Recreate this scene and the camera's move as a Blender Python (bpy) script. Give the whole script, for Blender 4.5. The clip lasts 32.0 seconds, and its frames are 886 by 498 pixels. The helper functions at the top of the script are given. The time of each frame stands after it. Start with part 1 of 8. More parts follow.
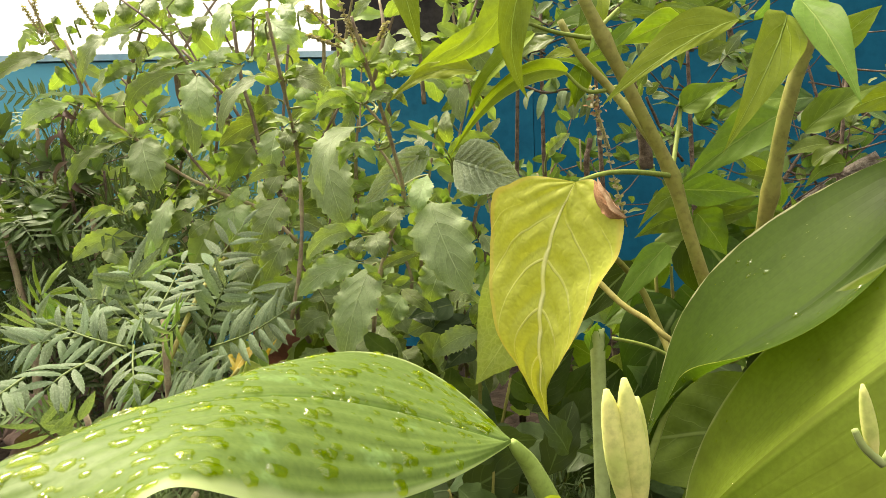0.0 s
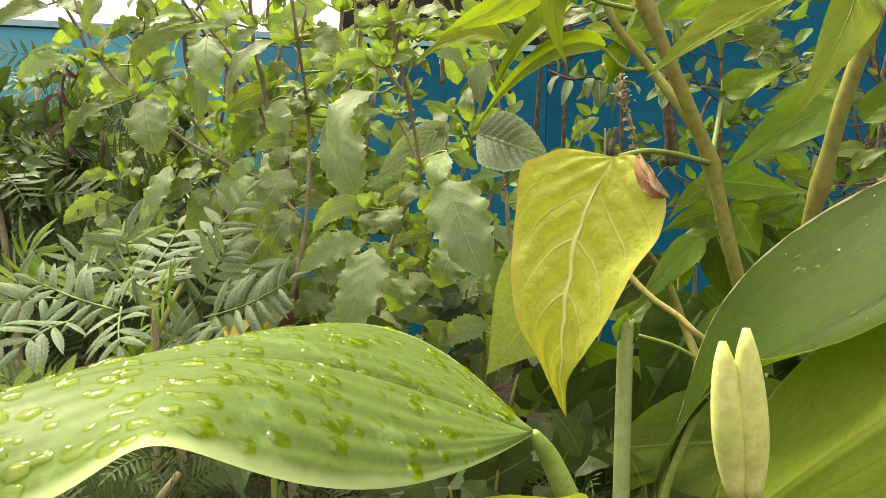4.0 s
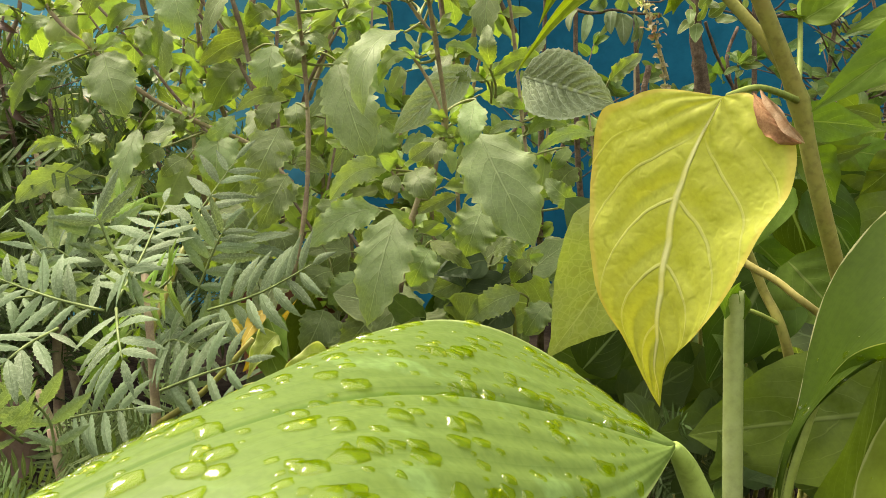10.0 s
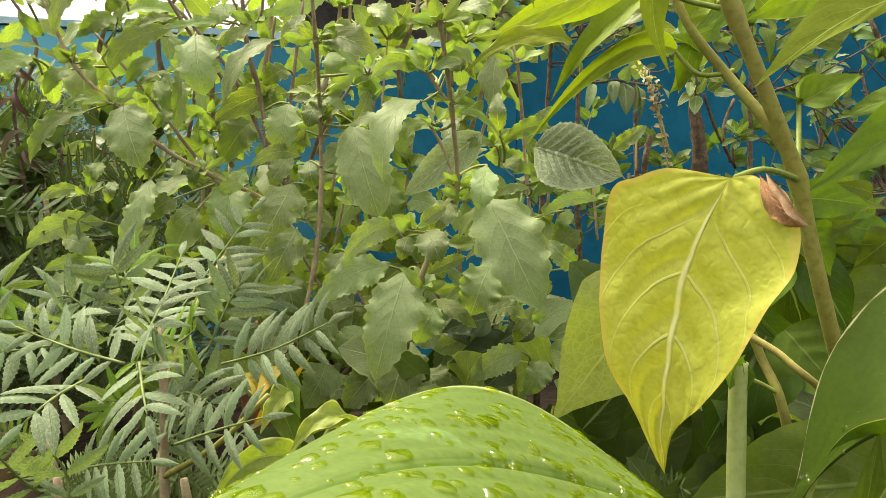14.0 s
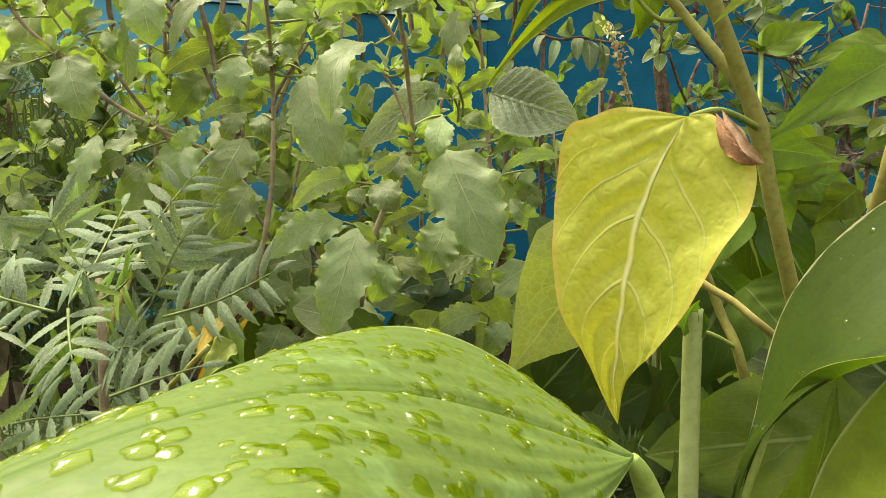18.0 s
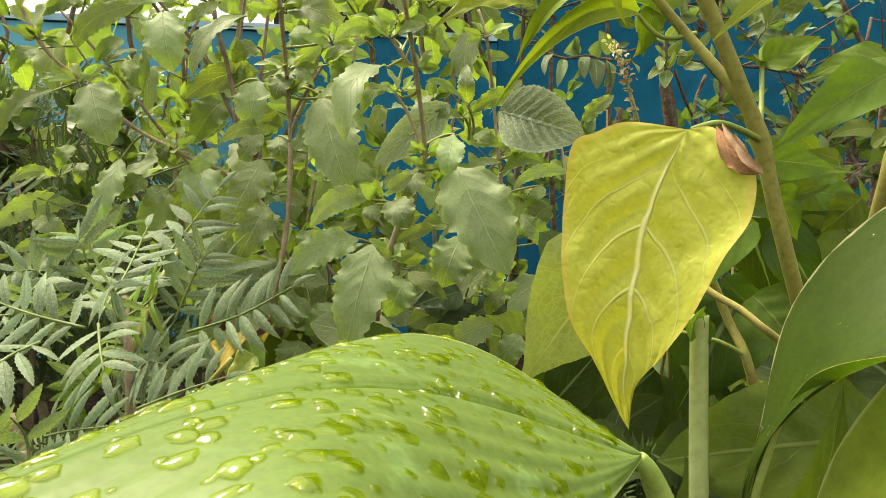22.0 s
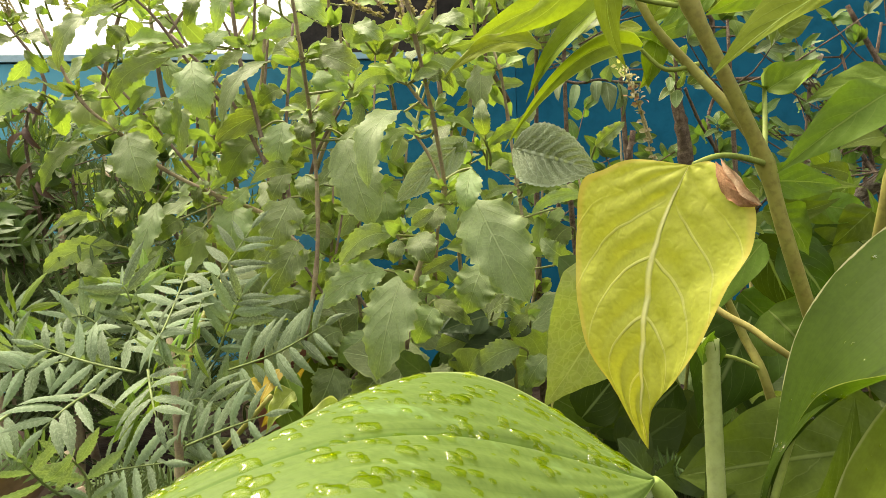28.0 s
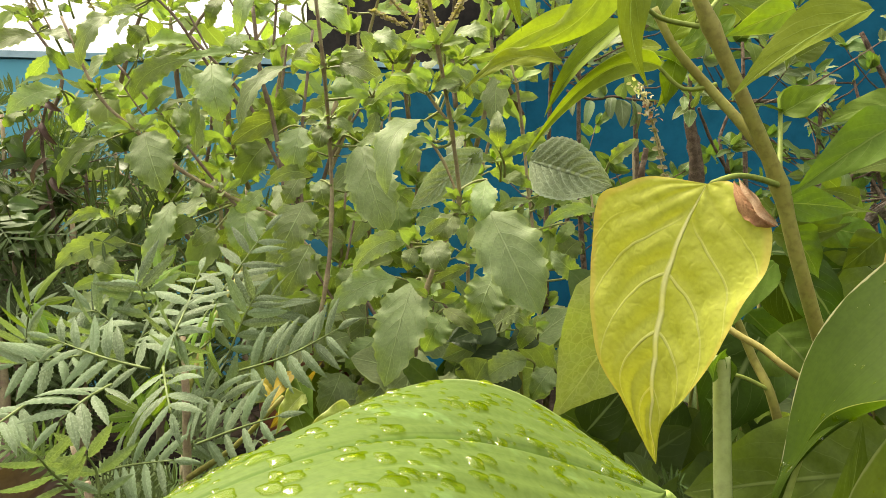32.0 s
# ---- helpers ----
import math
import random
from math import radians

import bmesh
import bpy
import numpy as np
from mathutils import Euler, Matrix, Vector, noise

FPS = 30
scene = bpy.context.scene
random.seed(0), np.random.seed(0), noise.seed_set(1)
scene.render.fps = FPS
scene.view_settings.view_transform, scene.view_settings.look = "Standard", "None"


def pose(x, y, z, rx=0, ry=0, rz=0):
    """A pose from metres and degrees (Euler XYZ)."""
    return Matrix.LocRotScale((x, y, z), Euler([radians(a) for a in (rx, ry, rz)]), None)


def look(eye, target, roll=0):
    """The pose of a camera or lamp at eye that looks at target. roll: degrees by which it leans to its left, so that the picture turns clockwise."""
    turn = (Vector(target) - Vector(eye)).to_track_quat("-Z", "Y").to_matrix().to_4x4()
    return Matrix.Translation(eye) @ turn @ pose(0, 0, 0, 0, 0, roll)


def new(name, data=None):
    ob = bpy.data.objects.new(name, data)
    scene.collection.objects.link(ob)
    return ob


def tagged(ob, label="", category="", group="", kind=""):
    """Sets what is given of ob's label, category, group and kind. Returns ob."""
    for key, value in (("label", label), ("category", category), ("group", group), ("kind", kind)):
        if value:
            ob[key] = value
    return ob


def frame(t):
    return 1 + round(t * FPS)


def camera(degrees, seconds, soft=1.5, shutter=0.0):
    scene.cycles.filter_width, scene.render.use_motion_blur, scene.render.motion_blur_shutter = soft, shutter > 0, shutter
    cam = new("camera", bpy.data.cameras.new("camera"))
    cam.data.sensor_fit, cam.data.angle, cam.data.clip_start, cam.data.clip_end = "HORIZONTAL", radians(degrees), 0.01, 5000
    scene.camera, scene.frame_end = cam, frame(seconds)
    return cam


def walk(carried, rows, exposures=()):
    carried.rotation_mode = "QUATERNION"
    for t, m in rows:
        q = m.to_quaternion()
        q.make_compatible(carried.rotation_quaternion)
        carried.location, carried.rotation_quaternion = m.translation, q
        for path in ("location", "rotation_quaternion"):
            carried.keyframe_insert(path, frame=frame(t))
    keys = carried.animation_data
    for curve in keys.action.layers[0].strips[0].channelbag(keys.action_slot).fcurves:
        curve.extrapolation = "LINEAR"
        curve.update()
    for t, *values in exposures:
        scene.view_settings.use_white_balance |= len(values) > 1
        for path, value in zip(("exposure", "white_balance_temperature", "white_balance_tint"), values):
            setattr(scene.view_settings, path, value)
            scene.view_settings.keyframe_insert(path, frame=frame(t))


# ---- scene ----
cam = camera(58.0, 32.0, soft=0.65)
PATH = [
    (0, (0.0650, -0.0650, 1.0122), (-0.0920, 1.9258, 0.9019), -2.07),
    (0.5, (0.0679, -0.0614, 1.0138), (-0.0716, 1.9302, 0.8958), -2.21),
    (1, (0.0625, -0.0566, 1.0083), (-0.0696, 1.9361, 0.8987), -1.34),
    (1.5, (0.0605, -0.0582, 1.0063), (-0.0747, 1.9340, 0.8933), -1.06),
    (2, (0.0580, -0.0578, 1.0045), (-0.0851, 1.9329, 0.8750), -0.68),
    (2.5, (0.0570, -0.0574, 1.0036), (-0.1050, 1.9315, 0.8700), -0.48),
    (3, (0.0595, -0.0556, 1.0052), (-0.0902, 1.9356, 0.8925), -0.65),
    (3.5, (0.0586, -0.0510, 1.0032), (-0.1098, 1.9395, 0.9050), -0.31),
    (4, (0.0509, -0.0344, 0.9951), (-0.0951, 1.9580, 0.8988), 1.57),
    (4.5, (0.0663, -0.0332, 0.9962), (-0.0543, 1.9568, 0.8374), 2.29),
    (6.5, (0.0316, 0.0023, 0.9913), (0.0220, 1.9964, 0.8375), -0.14),
    (7, (0.0262, 0.0079, 1.0006), (0.0987, 1.9941, 0.7774), 0.57),
    (7.5, (0.0479, 0.0125, 0.9997), (0.1744, 1.9937, 0.7570), 0.02),
    (8, (0.0472, 0.0014, 0.9955), (0.1116, 1.9872, 0.7667), 0.48),
    (8.5, (0.0408, -0.0082, 0.9997), (0.0464, 1.9853, 0.8392), 0.33),
    (9, (0.0156, -0.0087, 0.9928), (-0.0736, 1.9830, 0.8339), -0.01),
    (9.5, (0.0037, 0.0183, 0.9908), (-0.0423, 2.0031, 0.7497), 0.57),
    (10, (-0.0017, 0.0305, 0.9988), (-0.0143, 2.0189, 0.7833), -1.00),
    (10.5, (-0.0016, 0.0367, 0.9989), (0.0354, 2.0269, 0.8048), -1.06),
    (11, (-0.0096, 0.0359, 1.0012), (0.0203, 2.0288, 0.8362), -0.25),
    (11.5, (-0.0127, 0.0281, 1.0011), (0.0609, 2.0191, 0.8259), -0.29),
    (12, (-0.0201, 0.0118, 1.0035), (0.0645, 2.0059, 0.8758), 2.29),
    (12.5, (-0.0358, 0.0014, 1.0101), (0.0108, 1.9968, 0.8832), 3.01),
    (13, (-0.0250, 0.0092, 1.0096), (0.0006, 2.0051, 0.8847), 2.27),
    (13.5, (-0.0162, 0.0211, 1.0073), (0.0131, 2.0177, 0.8946), 0.89),
    (14, (-0.0143, 0.0191, 1.0076), (0.0078, 2.0165, 0.9071), 0.79),
    (14.5, (-0.0090, 0.0244, 1.0040), (0.0390, 2.0207, 0.8923), 0.87),
    (16.5, (-0.0063, 0.0247, 0.9981), (0.0546, 2.0191, 0.8615), 1.21),
    (17, (-0.0048, 0.0266, 0.9965), (0.0673, 2.0207, 0.8613), 1.29),
    (17.5, (-0.0049, 0.0284, 0.9933), (0.0593, 2.0224, 0.8532), 1.05),
    (18, (-0.0026, 0.0311, 0.9918), (0.0819, 2.0240, 0.8461), 1.06),
    (18.5, (-0.0007, 0.0304, 0.9905), (0.0863, 2.0226, 0.8371), 0.82),
    (19, (-0.0025, 0.0281, 0.9916), (0.0777, 2.0216, 0.8524), 0.92),
    (19.5, (0.0004, 0.0269, 0.9915), (0.0874, 2.0203, 0.8541), 0.53),
    (20, (-0.0010, 0.0268, 0.9909), (0.0754, 2.0209, 0.8574), 0.17),
    (20.5, (0.0011, 0.0246, 0.9913), (0.0818, 2.0192, 0.8681), 0.20),
    (21, (0.0002, 0.0243, 0.9900), (0.0758, 2.0194, 0.8732), 0.19),
    (21.5, (-0.0010, 0.0259, 0.9905), (0.0888, 2.0206, 0.8773), 0.27),
    (22, (-0.0027, 0.0186, 0.9895), (0.0472, 2.0157, 0.8934), 0.11),
    (22.5, (-0.0048, 0.0113, 0.9960), (0.0374, 2.0098, 0.9320), 0.13),
    (23, (-0.0004, 0.0125, 0.9934), (0.0407, 2.0104, 0.9125), 0.01),
    (23.5, (0.0049, 0.0107, 0.9952), (0.0575, 2.0084, 0.9172), -0.33),
    (24, (0.0057, 0.0041, 0.9985), (0.0500, 2.0028, 0.9408), -0.62),
    (24.5, (0.0047, 0.0041, 1.0029), (0.0368, 2.0033, 0.9579), -0.57),
    (25, (-0.0009, 0.0019, 1.0036), (0.0171, 2.0014, 0.9636), -0.42),
    (25.5, (0.0002, 0.0043, 1.0013), (0.0133, 2.0036, 0.9507), -0.59),
    (27.5, (0.0015, 0.0019, 1.0004), (0.0134, 2.0007, 0.9323), -1.24),
    (28, (0.0012, -0.0021, 1.0034), (-0.0221, 1.9964, 0.9287), -2.57),
    (28.5, (0.0006, -0.0057, 1.0025), (-0.0131, 1.9934, 0.9437), -1.45),
    (29, (-0.0009, -0.0089, 1.0031), (-0.0275, 1.9903, 0.9539), -1.22),
    (29.5, (0.0032, -0.0119, 1.0053), (-0.0077, 1.9877, 0.9672), -1.41),
    (30, (-0.0049, -0.0074, 1.0009), (-0.0274, 1.9917, 0.9448), -0.58),
    (30.5, (-0.0062, -0.0094, 1.0001), (-0.0419, 1.9895, 0.9452), -0.70),
    (31, (-0.0069, -0.0091, 1.0041), (-0.0334, 1.9904, 0.9701), -0.55),
    (31.5, (-0.0057, -0.0060, 1.0021), (-0.0331, 1.9931, 0.9521), -0.54),
    (32, (-0.0060, -0.0058, 1.0028), (-0.0300, 1.9935, 0.9547), -0.45),
]
walk(cam, [(t, look(e, a, r)) for t, e, a, r in PATH], exposures=((0, 0.95, 7900, 5), (32, 0.95, 7900, 5)))

# world: bright overcast sky with a weak sun
world = bpy.data.worlds.new("sky")
scene.world = world
world.use_nodes = True
wn = world.node_tree
sky = wn.nodes.new("ShaderNodeTexSky")
sky.sky_type, sky.sun_disc, sky.sun_elevation, sky.sun_rotation = "NISHITA", False, radians(61), radians(-49)
sky.air_density, sky.dust_density, sky.ozone_density = 1.0, 6.0, 1.0
soft_sky = wn.nodes.new("ShaderNodeMix")
soft_sky.data_type = "RGBA"
soft_sky.inputs[0].default_value = 0.75
soft_sky.inputs[7].default_value = (9.0, 9.2, 9.6, 1)
wn.links.new(sky.outputs[0], soft_sky.inputs[6])
# an overcast sky is brighter overhead than along the horizon
height = wn.nodes.new("ShaderNodeSeparateXYZ")
wn.links.new(wn.nodes.new("ShaderNodeTexCoord").outputs["Generated"], height.inputs[0])
lift = wn.nodes.new("ShaderNodeMath")
lift.operation, lift.use_clamp = "MULTIPLY_ADD", False
lift.inputs[1].default_value, lift.inputs[2].default_value = 0.75, 0.58
wn.links.new(height.outputs[2], lift.inputs[0])
cloud = wn.nodes.new("ShaderNodeVectorMath")
cloud.operation = "SCALE"
wn.links.new(soft_sky.outputs[2], cloud.inputs[0])
wn.links.new(lift.outputs[0], cloud.inputs["Scale"])
wn.links.new(cloud.outputs[0], wn.nodes["Background"].inputs[0])
wn.nodes["Background"].inputs[1].default_value = 0.135
sun = new("sun", bpy.data.lights.new("sun", "SUN"))
sun.data.energy, sun.data.angle, sun.data.color = 4.7, radians(26), (1, 0.96, 0.88)
sun.matrix_world = look((-1.5, 1.3, 3.6), (0, 0, 0))


# ---- materials ----
def nodes_of(name):
    m = bpy.data.materials.new(name)
    m.use_nodes = True
    m.node_tree.nodes.clear()
    return m, m.node_tree


def add(tree, kind, **values):
    n = tree.nodes.new("ShaderNode" + kind)
    for key, v in values.items():
        if key == "op":
            n.operation = v
        elif key == "blend":
            n.data_type, n.blend_type = "RGBA", v
    return n


def link(tree, a, b):
    tree.links.new(a, b)


def calc(tree, op, a, b=0.0, c=None):
    n = tree.nodes.new("ShaderNodeMath")
    n.operation = op
    for i, v in enumerate((a, b, c)):
        if v is None:
            continue
        if isinstance(v, (int, float)):
            n.inputs[i].default_value = v
        else:
            tree.links.new(v, n.inputs[i])
    return n.outputs[0]


def blend(tree, fac, a, b, kind="MIX"):
    n = tree.nodes.new("ShaderNodeMix")
    n.data_type, n.blend_type = "RGBA", kind
    for i, v in ((0, fac), (6, a), (7, b)):
        if isinstance(v, (int, float)):
            n.inputs[i].default_value = v
        elif isinstance(v, tuple):
            n.inputs[i].default_value = (*v, 1)
        else:
            tree.links.new(v, n.inputs[i])
    return n.outputs[2]


def grain(tree, scale, detail=3.0, coord="Object", rough=0.6):
    tc = tree.nodes.new("ShaderNodeTexCoord")
    n = tree.nodes.new("ShaderNodeTexNoise")
    n.inputs["Scale"].default_value, n.inputs["Detail"].default_value, n.inputs["Roughness"].default_value = scale, detail, rough
    tree.links.new(tc.outputs[coord], n.inputs["Vector"])
    return n.outputs["Fac"]


def ramp(tree, fac, lo, hi):
    n = tree.nodes.new("ShaderNodeMapRange")
    n.interpolation_type = "SMOOTHSTEP"
    n.inputs[1].default_value, n.inputs[2].default_value = lo, hi
    tree.links.new(fac, n.inputs[0])
    return n.outputs[0]


def leaf_material(name, colour, vein, pairs=6, slant=0.35, thin=0.35, gloss=0.42, vary=0.25, parallel=False, vein_width=0.06, bump=0.35, blotch=None, glow=(1.25, 1.35, 0.45), edge=None, coat=0.0, spec=0.15, wobble=0.12, fine_vein=0.6, mottle=0.6, relief=0.0006, scurf=None, side_vein=0.55, net=0.0, net_size=260, edge_at=0.89, crease=0.0):
    """Leaf skin: midrib and side veins laid out along the blade, mottling, a light-passing body."""
    m, t = nodes_of(name)
    uv = t.nodes.new("ShaderNodeUVMap")
    sep = t.nodes.new("ShaderNodeSeparateXYZ")
    link(t, uv.outputs[0], sep.inputs[0])
    u = sep.outputs[0]
    v = calc(t, "ABSOLUTE", calc(t, "MULTIPLY_ADD", sep.outputs[1], 2.0, -1.0))
    wob = calc(t, "MULTIPLY_ADD", grain(t, 60, 2), wobble, -wobble / 2)
    mid = ramp(t, v, vein_width * 1.3, vein_width * 0.3)
    if parallel:
        ph = calc(t, "FRACT", calc(t, "MULTIPLY", calc(t, "ADD", v, calc(t, "MULTIPLY", wob, 0.15)), float(pairs)))
    else:
        ph = calc(t, "FRACT", calc(t, "MULTIPLY", calc(t, "SUBTRACT", calc(t, "ADD", u, wob), calc(t, "MULTIPLY", calc(t, "MULTIPLY", v, slant), calc(t, "MULTIPLY_ADD", v, 0.5, 0.75))), float(pairs)))
    side = ramp(t, calc(t, "ABSOLUTE", calc(t, "SUBTRACT", ph, 0.5)), 0.11 * fine_vein, 0.03 * fine_vein)
    side = calc(t, "MULTIPLY", side, calc(t, "SUBTRACT", 0.85, calc(t, "MULTIPLY", v, 0.6)))
    side = calc(t, "MULTIPLY", side, ramp(t, u, 0.08, 0.24))
    veins = calc(t, "MAXIMUM", mid, calc(t, "MULTIPLY", side, side_vein))
    info = t.nodes.new("ShaderNodeObjectInfo")
    hsv = t.nodes.new("ShaderNodeHueSaturation")
    hsv.inputs["Color"].default_value = (*colour, 1)
    link(t, calc(t, "MULTIPLY_ADD", info.outputs["Random"], 0.035, 0.4825), hsv.inputs["Hue"])
    link(t, calc(t, "MULTIPLY_ADD", info.outputs["Random"], vary * 2, 1 - vary), hsv.inputs["Value"])
    col = hsv.outputs[0]
    big, fine = grain(t, 28, 3), grain(t, 420, 2)
    dark = tuple(c * 0.55 for c in colour)
    col = blend(t, calc(t, "MULTIPLY", ramp(t, big, 0.45, 0.75), mottle), col, dark)
    if blotch:
        col = blend(t, ramp(t, grain(t, 45, 4), 0.56, 0.7), col, blotch)
    col = blend(t, calc(t, "MULTIPLY", ramp(t, fine, 0.35, 0.7), 0.25), col, dark)
    if scurf:
        col = blend(t, calc(t, "MULTIPLY", ramp(t, grain(t, 900, 3), 0.45, 0.66), 0.45), col, scurf)
    if net:
        cells = t.nodes.new("ShaderNodeTexVoronoi")
        cells.feature = "DISTANCE_TO_EDGE"
        cells.inputs["Scale"].default_value = net_size
        link(t, t.nodes.new("ShaderNodeTexCoord").outputs["Object"], cells.inputs["Vector"])
        lines = ramp(t, cells.outputs["Distance"], 0.09, 0.02)
        col = blend(t, calc(t, "MULTIPLY", lines, net), col, vein)
        veins = calc(t, "MAXIMUM", veins, calc(t, "MULTIPLY", lines, net))
    col = blend(t, veins, col, vein)
    if edge:
        col = blend(t, ramp(t, calc(t, "ADD", v, calc(t, "MULTIPLY", wob, 0.5)), edge_at, edge_at * 0.3 + 0.7), col, edge)
    bsdf = t.nodes.new("ShaderNodeBsdfPrincipled")
    link(t, col, bsdf.inputs["Base Color"])
    link(t, calc(t, "MULTIPLY_ADD", fine, 0.2, gloss - 0.1), bsdf.inputs["Roughness"])
    bsdf.inputs["Specular IOR Level"].default_value = spec
    bsdf.inputs["Coat Weight"].default_value = coat
    bsdf.inputs["Coat Roughness"].default_value = 0.25
    through_col = blend(t, 1.0, col, glow, "MULTIPLY")
    trans = t.nodes.new("ShaderNodeBsdfTranslucent")
    link(t, through_col, trans.inputs[0])
    b = t.nodes.new("ShaderNodeBump")
    b.inputs["Strength"].default_value, b.inputs["Distance"].default_value = bump, relief
    height = calc(t, "ADD", calc(t, "MULTIPLY", veins, -1.0), calc(t, "MULTIPLY", big, 0.8))
    if crease:
        folds = calc(t, "ABSOLUTE", calc(t, "SUBTRACT", grain(t, 95, 2), 0.5))
        height = calc(t, "ADD", height, calc(t, "MULTIPLY", ramp(t, folds, 0.0, 0.12), crease))
    link(t, height, b.inputs["Height"])
    link(t, b.outputs[0], bsdf.inputs["Normal"])
    mix = t.nodes.new("ShaderNodeMixShader")
    mix.inputs[0].default_value = thin
    out = t.nodes.new("ShaderNodeOutputMaterial")
    link(t, bsdf.outputs[0], mix.inputs[1])
    link(t, trans.outputs[0], mix.inputs[2])
    link(t, mix.outputs[0], out.inputs[0])
    return m


def plain_material(name, colour, other, scale=60, rough=0.6, bump=0.3, depth=0.001, fine=0.0, metal=0.0, spec=0.2):
    m, t = nodes_of(name)
    g = grain(t, scale, 5)
    g2 = grain(t, scale * 7, 3)
    col = blend(t, ramp(t, g, 0.35, 0.68), colour, other)
    col = blend(t, calc(t, "MULTIPLY", ramp(t, g2, 0.4, 0.75), 0.35 + fine), col, tuple(c * 0.5 for c in other))
    bsdf = t.nodes.new("ShaderNodeBsdfPrincipled")
    link(t, col, bsdf.inputs["Base Color"])
    link(t, calc(t, "MULTIPLY_ADD", g2, 0.25, rough - 0.12), bsdf.inputs["Roughness"])
    bsdf.inputs["Specular IOR Level"].default_value = spec
    b = t.nodes.new("ShaderNodeBump")
    b.inputs["Strength"].default_value, b.inputs["Distance"].default_value = bump, depth
    link(t, calc(t, "ADD", g, calc(t, "MULTIPLY", g2, 0.4)), b.inputs["Height"])
    link(t, b.outputs[0], bsdf.inputs["Normal"])
    out = t.nodes.new("ShaderNodeOutputMaterial")
    link(t, bsdf.outputs[0], out.inputs[0])
    return m


# edge paints a bright rim highlight along the basil leaf margins
M_BASIL = leaf_material("basil_leaf", (0.21, 0.265, 0.125), (0.36, 0.43, 0.24), pairs=6, thin=0.34, gloss=0.55, vary=0.3, edge=(0.27, 0.33, 0.15), bump=1.0, spec=0.22, vein_width=0.03, mottle=0.3, glow=(1.7, 1.9, 0.32), fine_vein=0.45, side_vein=0.75, net=0.08, net_size=330)
M_YOUNG = leaf_material("young_basil_leaf", (0.265, 0.345, 0.115), (0.3, 0.38, 0.13), pairs=5, thin=0.42, gloss=0.55, vary=0.25, glow=(1.1, 1.25, 0.4), edge=(0.3, 0.39, 0.14), spec=0.2, mottle=0.3)
# basil copy with the yellow-green of light from behind put into its colour
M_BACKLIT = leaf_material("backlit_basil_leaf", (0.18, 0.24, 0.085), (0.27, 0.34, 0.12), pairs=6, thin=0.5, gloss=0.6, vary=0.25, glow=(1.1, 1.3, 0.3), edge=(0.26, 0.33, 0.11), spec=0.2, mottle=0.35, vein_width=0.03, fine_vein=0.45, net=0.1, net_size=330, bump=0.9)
M_PETIOLE = plain_material("basil_petiole", (0.24, 0.28, 0.1), (0.2, 0.2, 0.08), 150, 0.55, 0.2, 0.0003)
M_GREY = leaf_material("rough_grey_leaf", (0.28, 0.335, 0.2), (0.44, 0.5, 0.37), pairs=9, thin=0.2, gloss=0.6, vary=0.1, bump=0.8, fine_vein=0.7, mottle=0.3, side_vein=0.9, edge=(0.36, 0.42, 0.3), net=0.2, net_size=300, relief=0.001)
M_SHRUB = leaf_material("dark_shrub_and_shade_leaf", (0.075, 0.115, 0.04), (0.1, 0.14, 0.06), pairs=5, thin=0.25, gloss=0.4, vary=0.4)
M_MARI = leaf_material("marigold_leaflet", (0.165, 0.225, 0.125), (0.23, 0.3, 0.17), pairs=7, thin=0.3, gloss=0.55, vary=0.25, bump=0.9, edge=(0.25, 0.32, 0.19), scurf=(0.31, 0.38, 0.26), vein_width=0.06, side_vein=0.4)
M_MARI_Y = leaf_material("young_marigold_leaflet", (0.17, 0.27, 0.045), (0.28, 0.36, 0.12), pairs=7, thin=0.4, gloss=0.5, vary=0.2)
M_SOFT = leaf_material("soft_green_leaf", (0.175, 0.25, 0.025), (0.28, 0.37, 0.09), pairs=5, slant=0.45, thin=0.32, gloss=0.5, vary=0.15, vein_width=0.035, spec=0.08, mottle=0.4, glow=(1.2, 1.25, 0.35), side_vein=0.5, net=0.03, net_size=230, fine_vein=0.4, relief=0.001, bump=0.8)
# darkened copy of the soft green leaf: deep shade put into the colour
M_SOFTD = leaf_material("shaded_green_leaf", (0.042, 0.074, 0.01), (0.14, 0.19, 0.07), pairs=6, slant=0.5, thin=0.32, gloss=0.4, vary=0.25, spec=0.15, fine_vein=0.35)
M_YELLOW = leaf_material("yellowing_leaf", (0.52, 0.52, 0.085), (0.78, 0.77, 0.38), pairs=5.0, slant=0.3, thin=0.36, gloss=0.45, vary=0.03, vein_width=0.037, bump=1.0, wobble=0.03, fine_vein=0.4, blotch=(0.47, 0.5, 0.07), glow=(1.2, 1.15, 0.4), spec=0.25, edge=(0.54, 0.47, 0.1), mottle=0.2, side_vein=0.6, net=0.0, net_size=200, relief=0.0009, crease=0.24)
M_YGREEN = leaf_material("yellow_green_leaf", (0.28, 0.34, 0.045), (0.36, 0.42, 0.09), pairs=6, slant=0.5, thin=0.4, gloss=0.42, vary=0.05, spec=0.1, mottle=0.4, side_vein=0.5, net=0.03, net_size=230, fine_vein=0.4, vein_width=0.035)
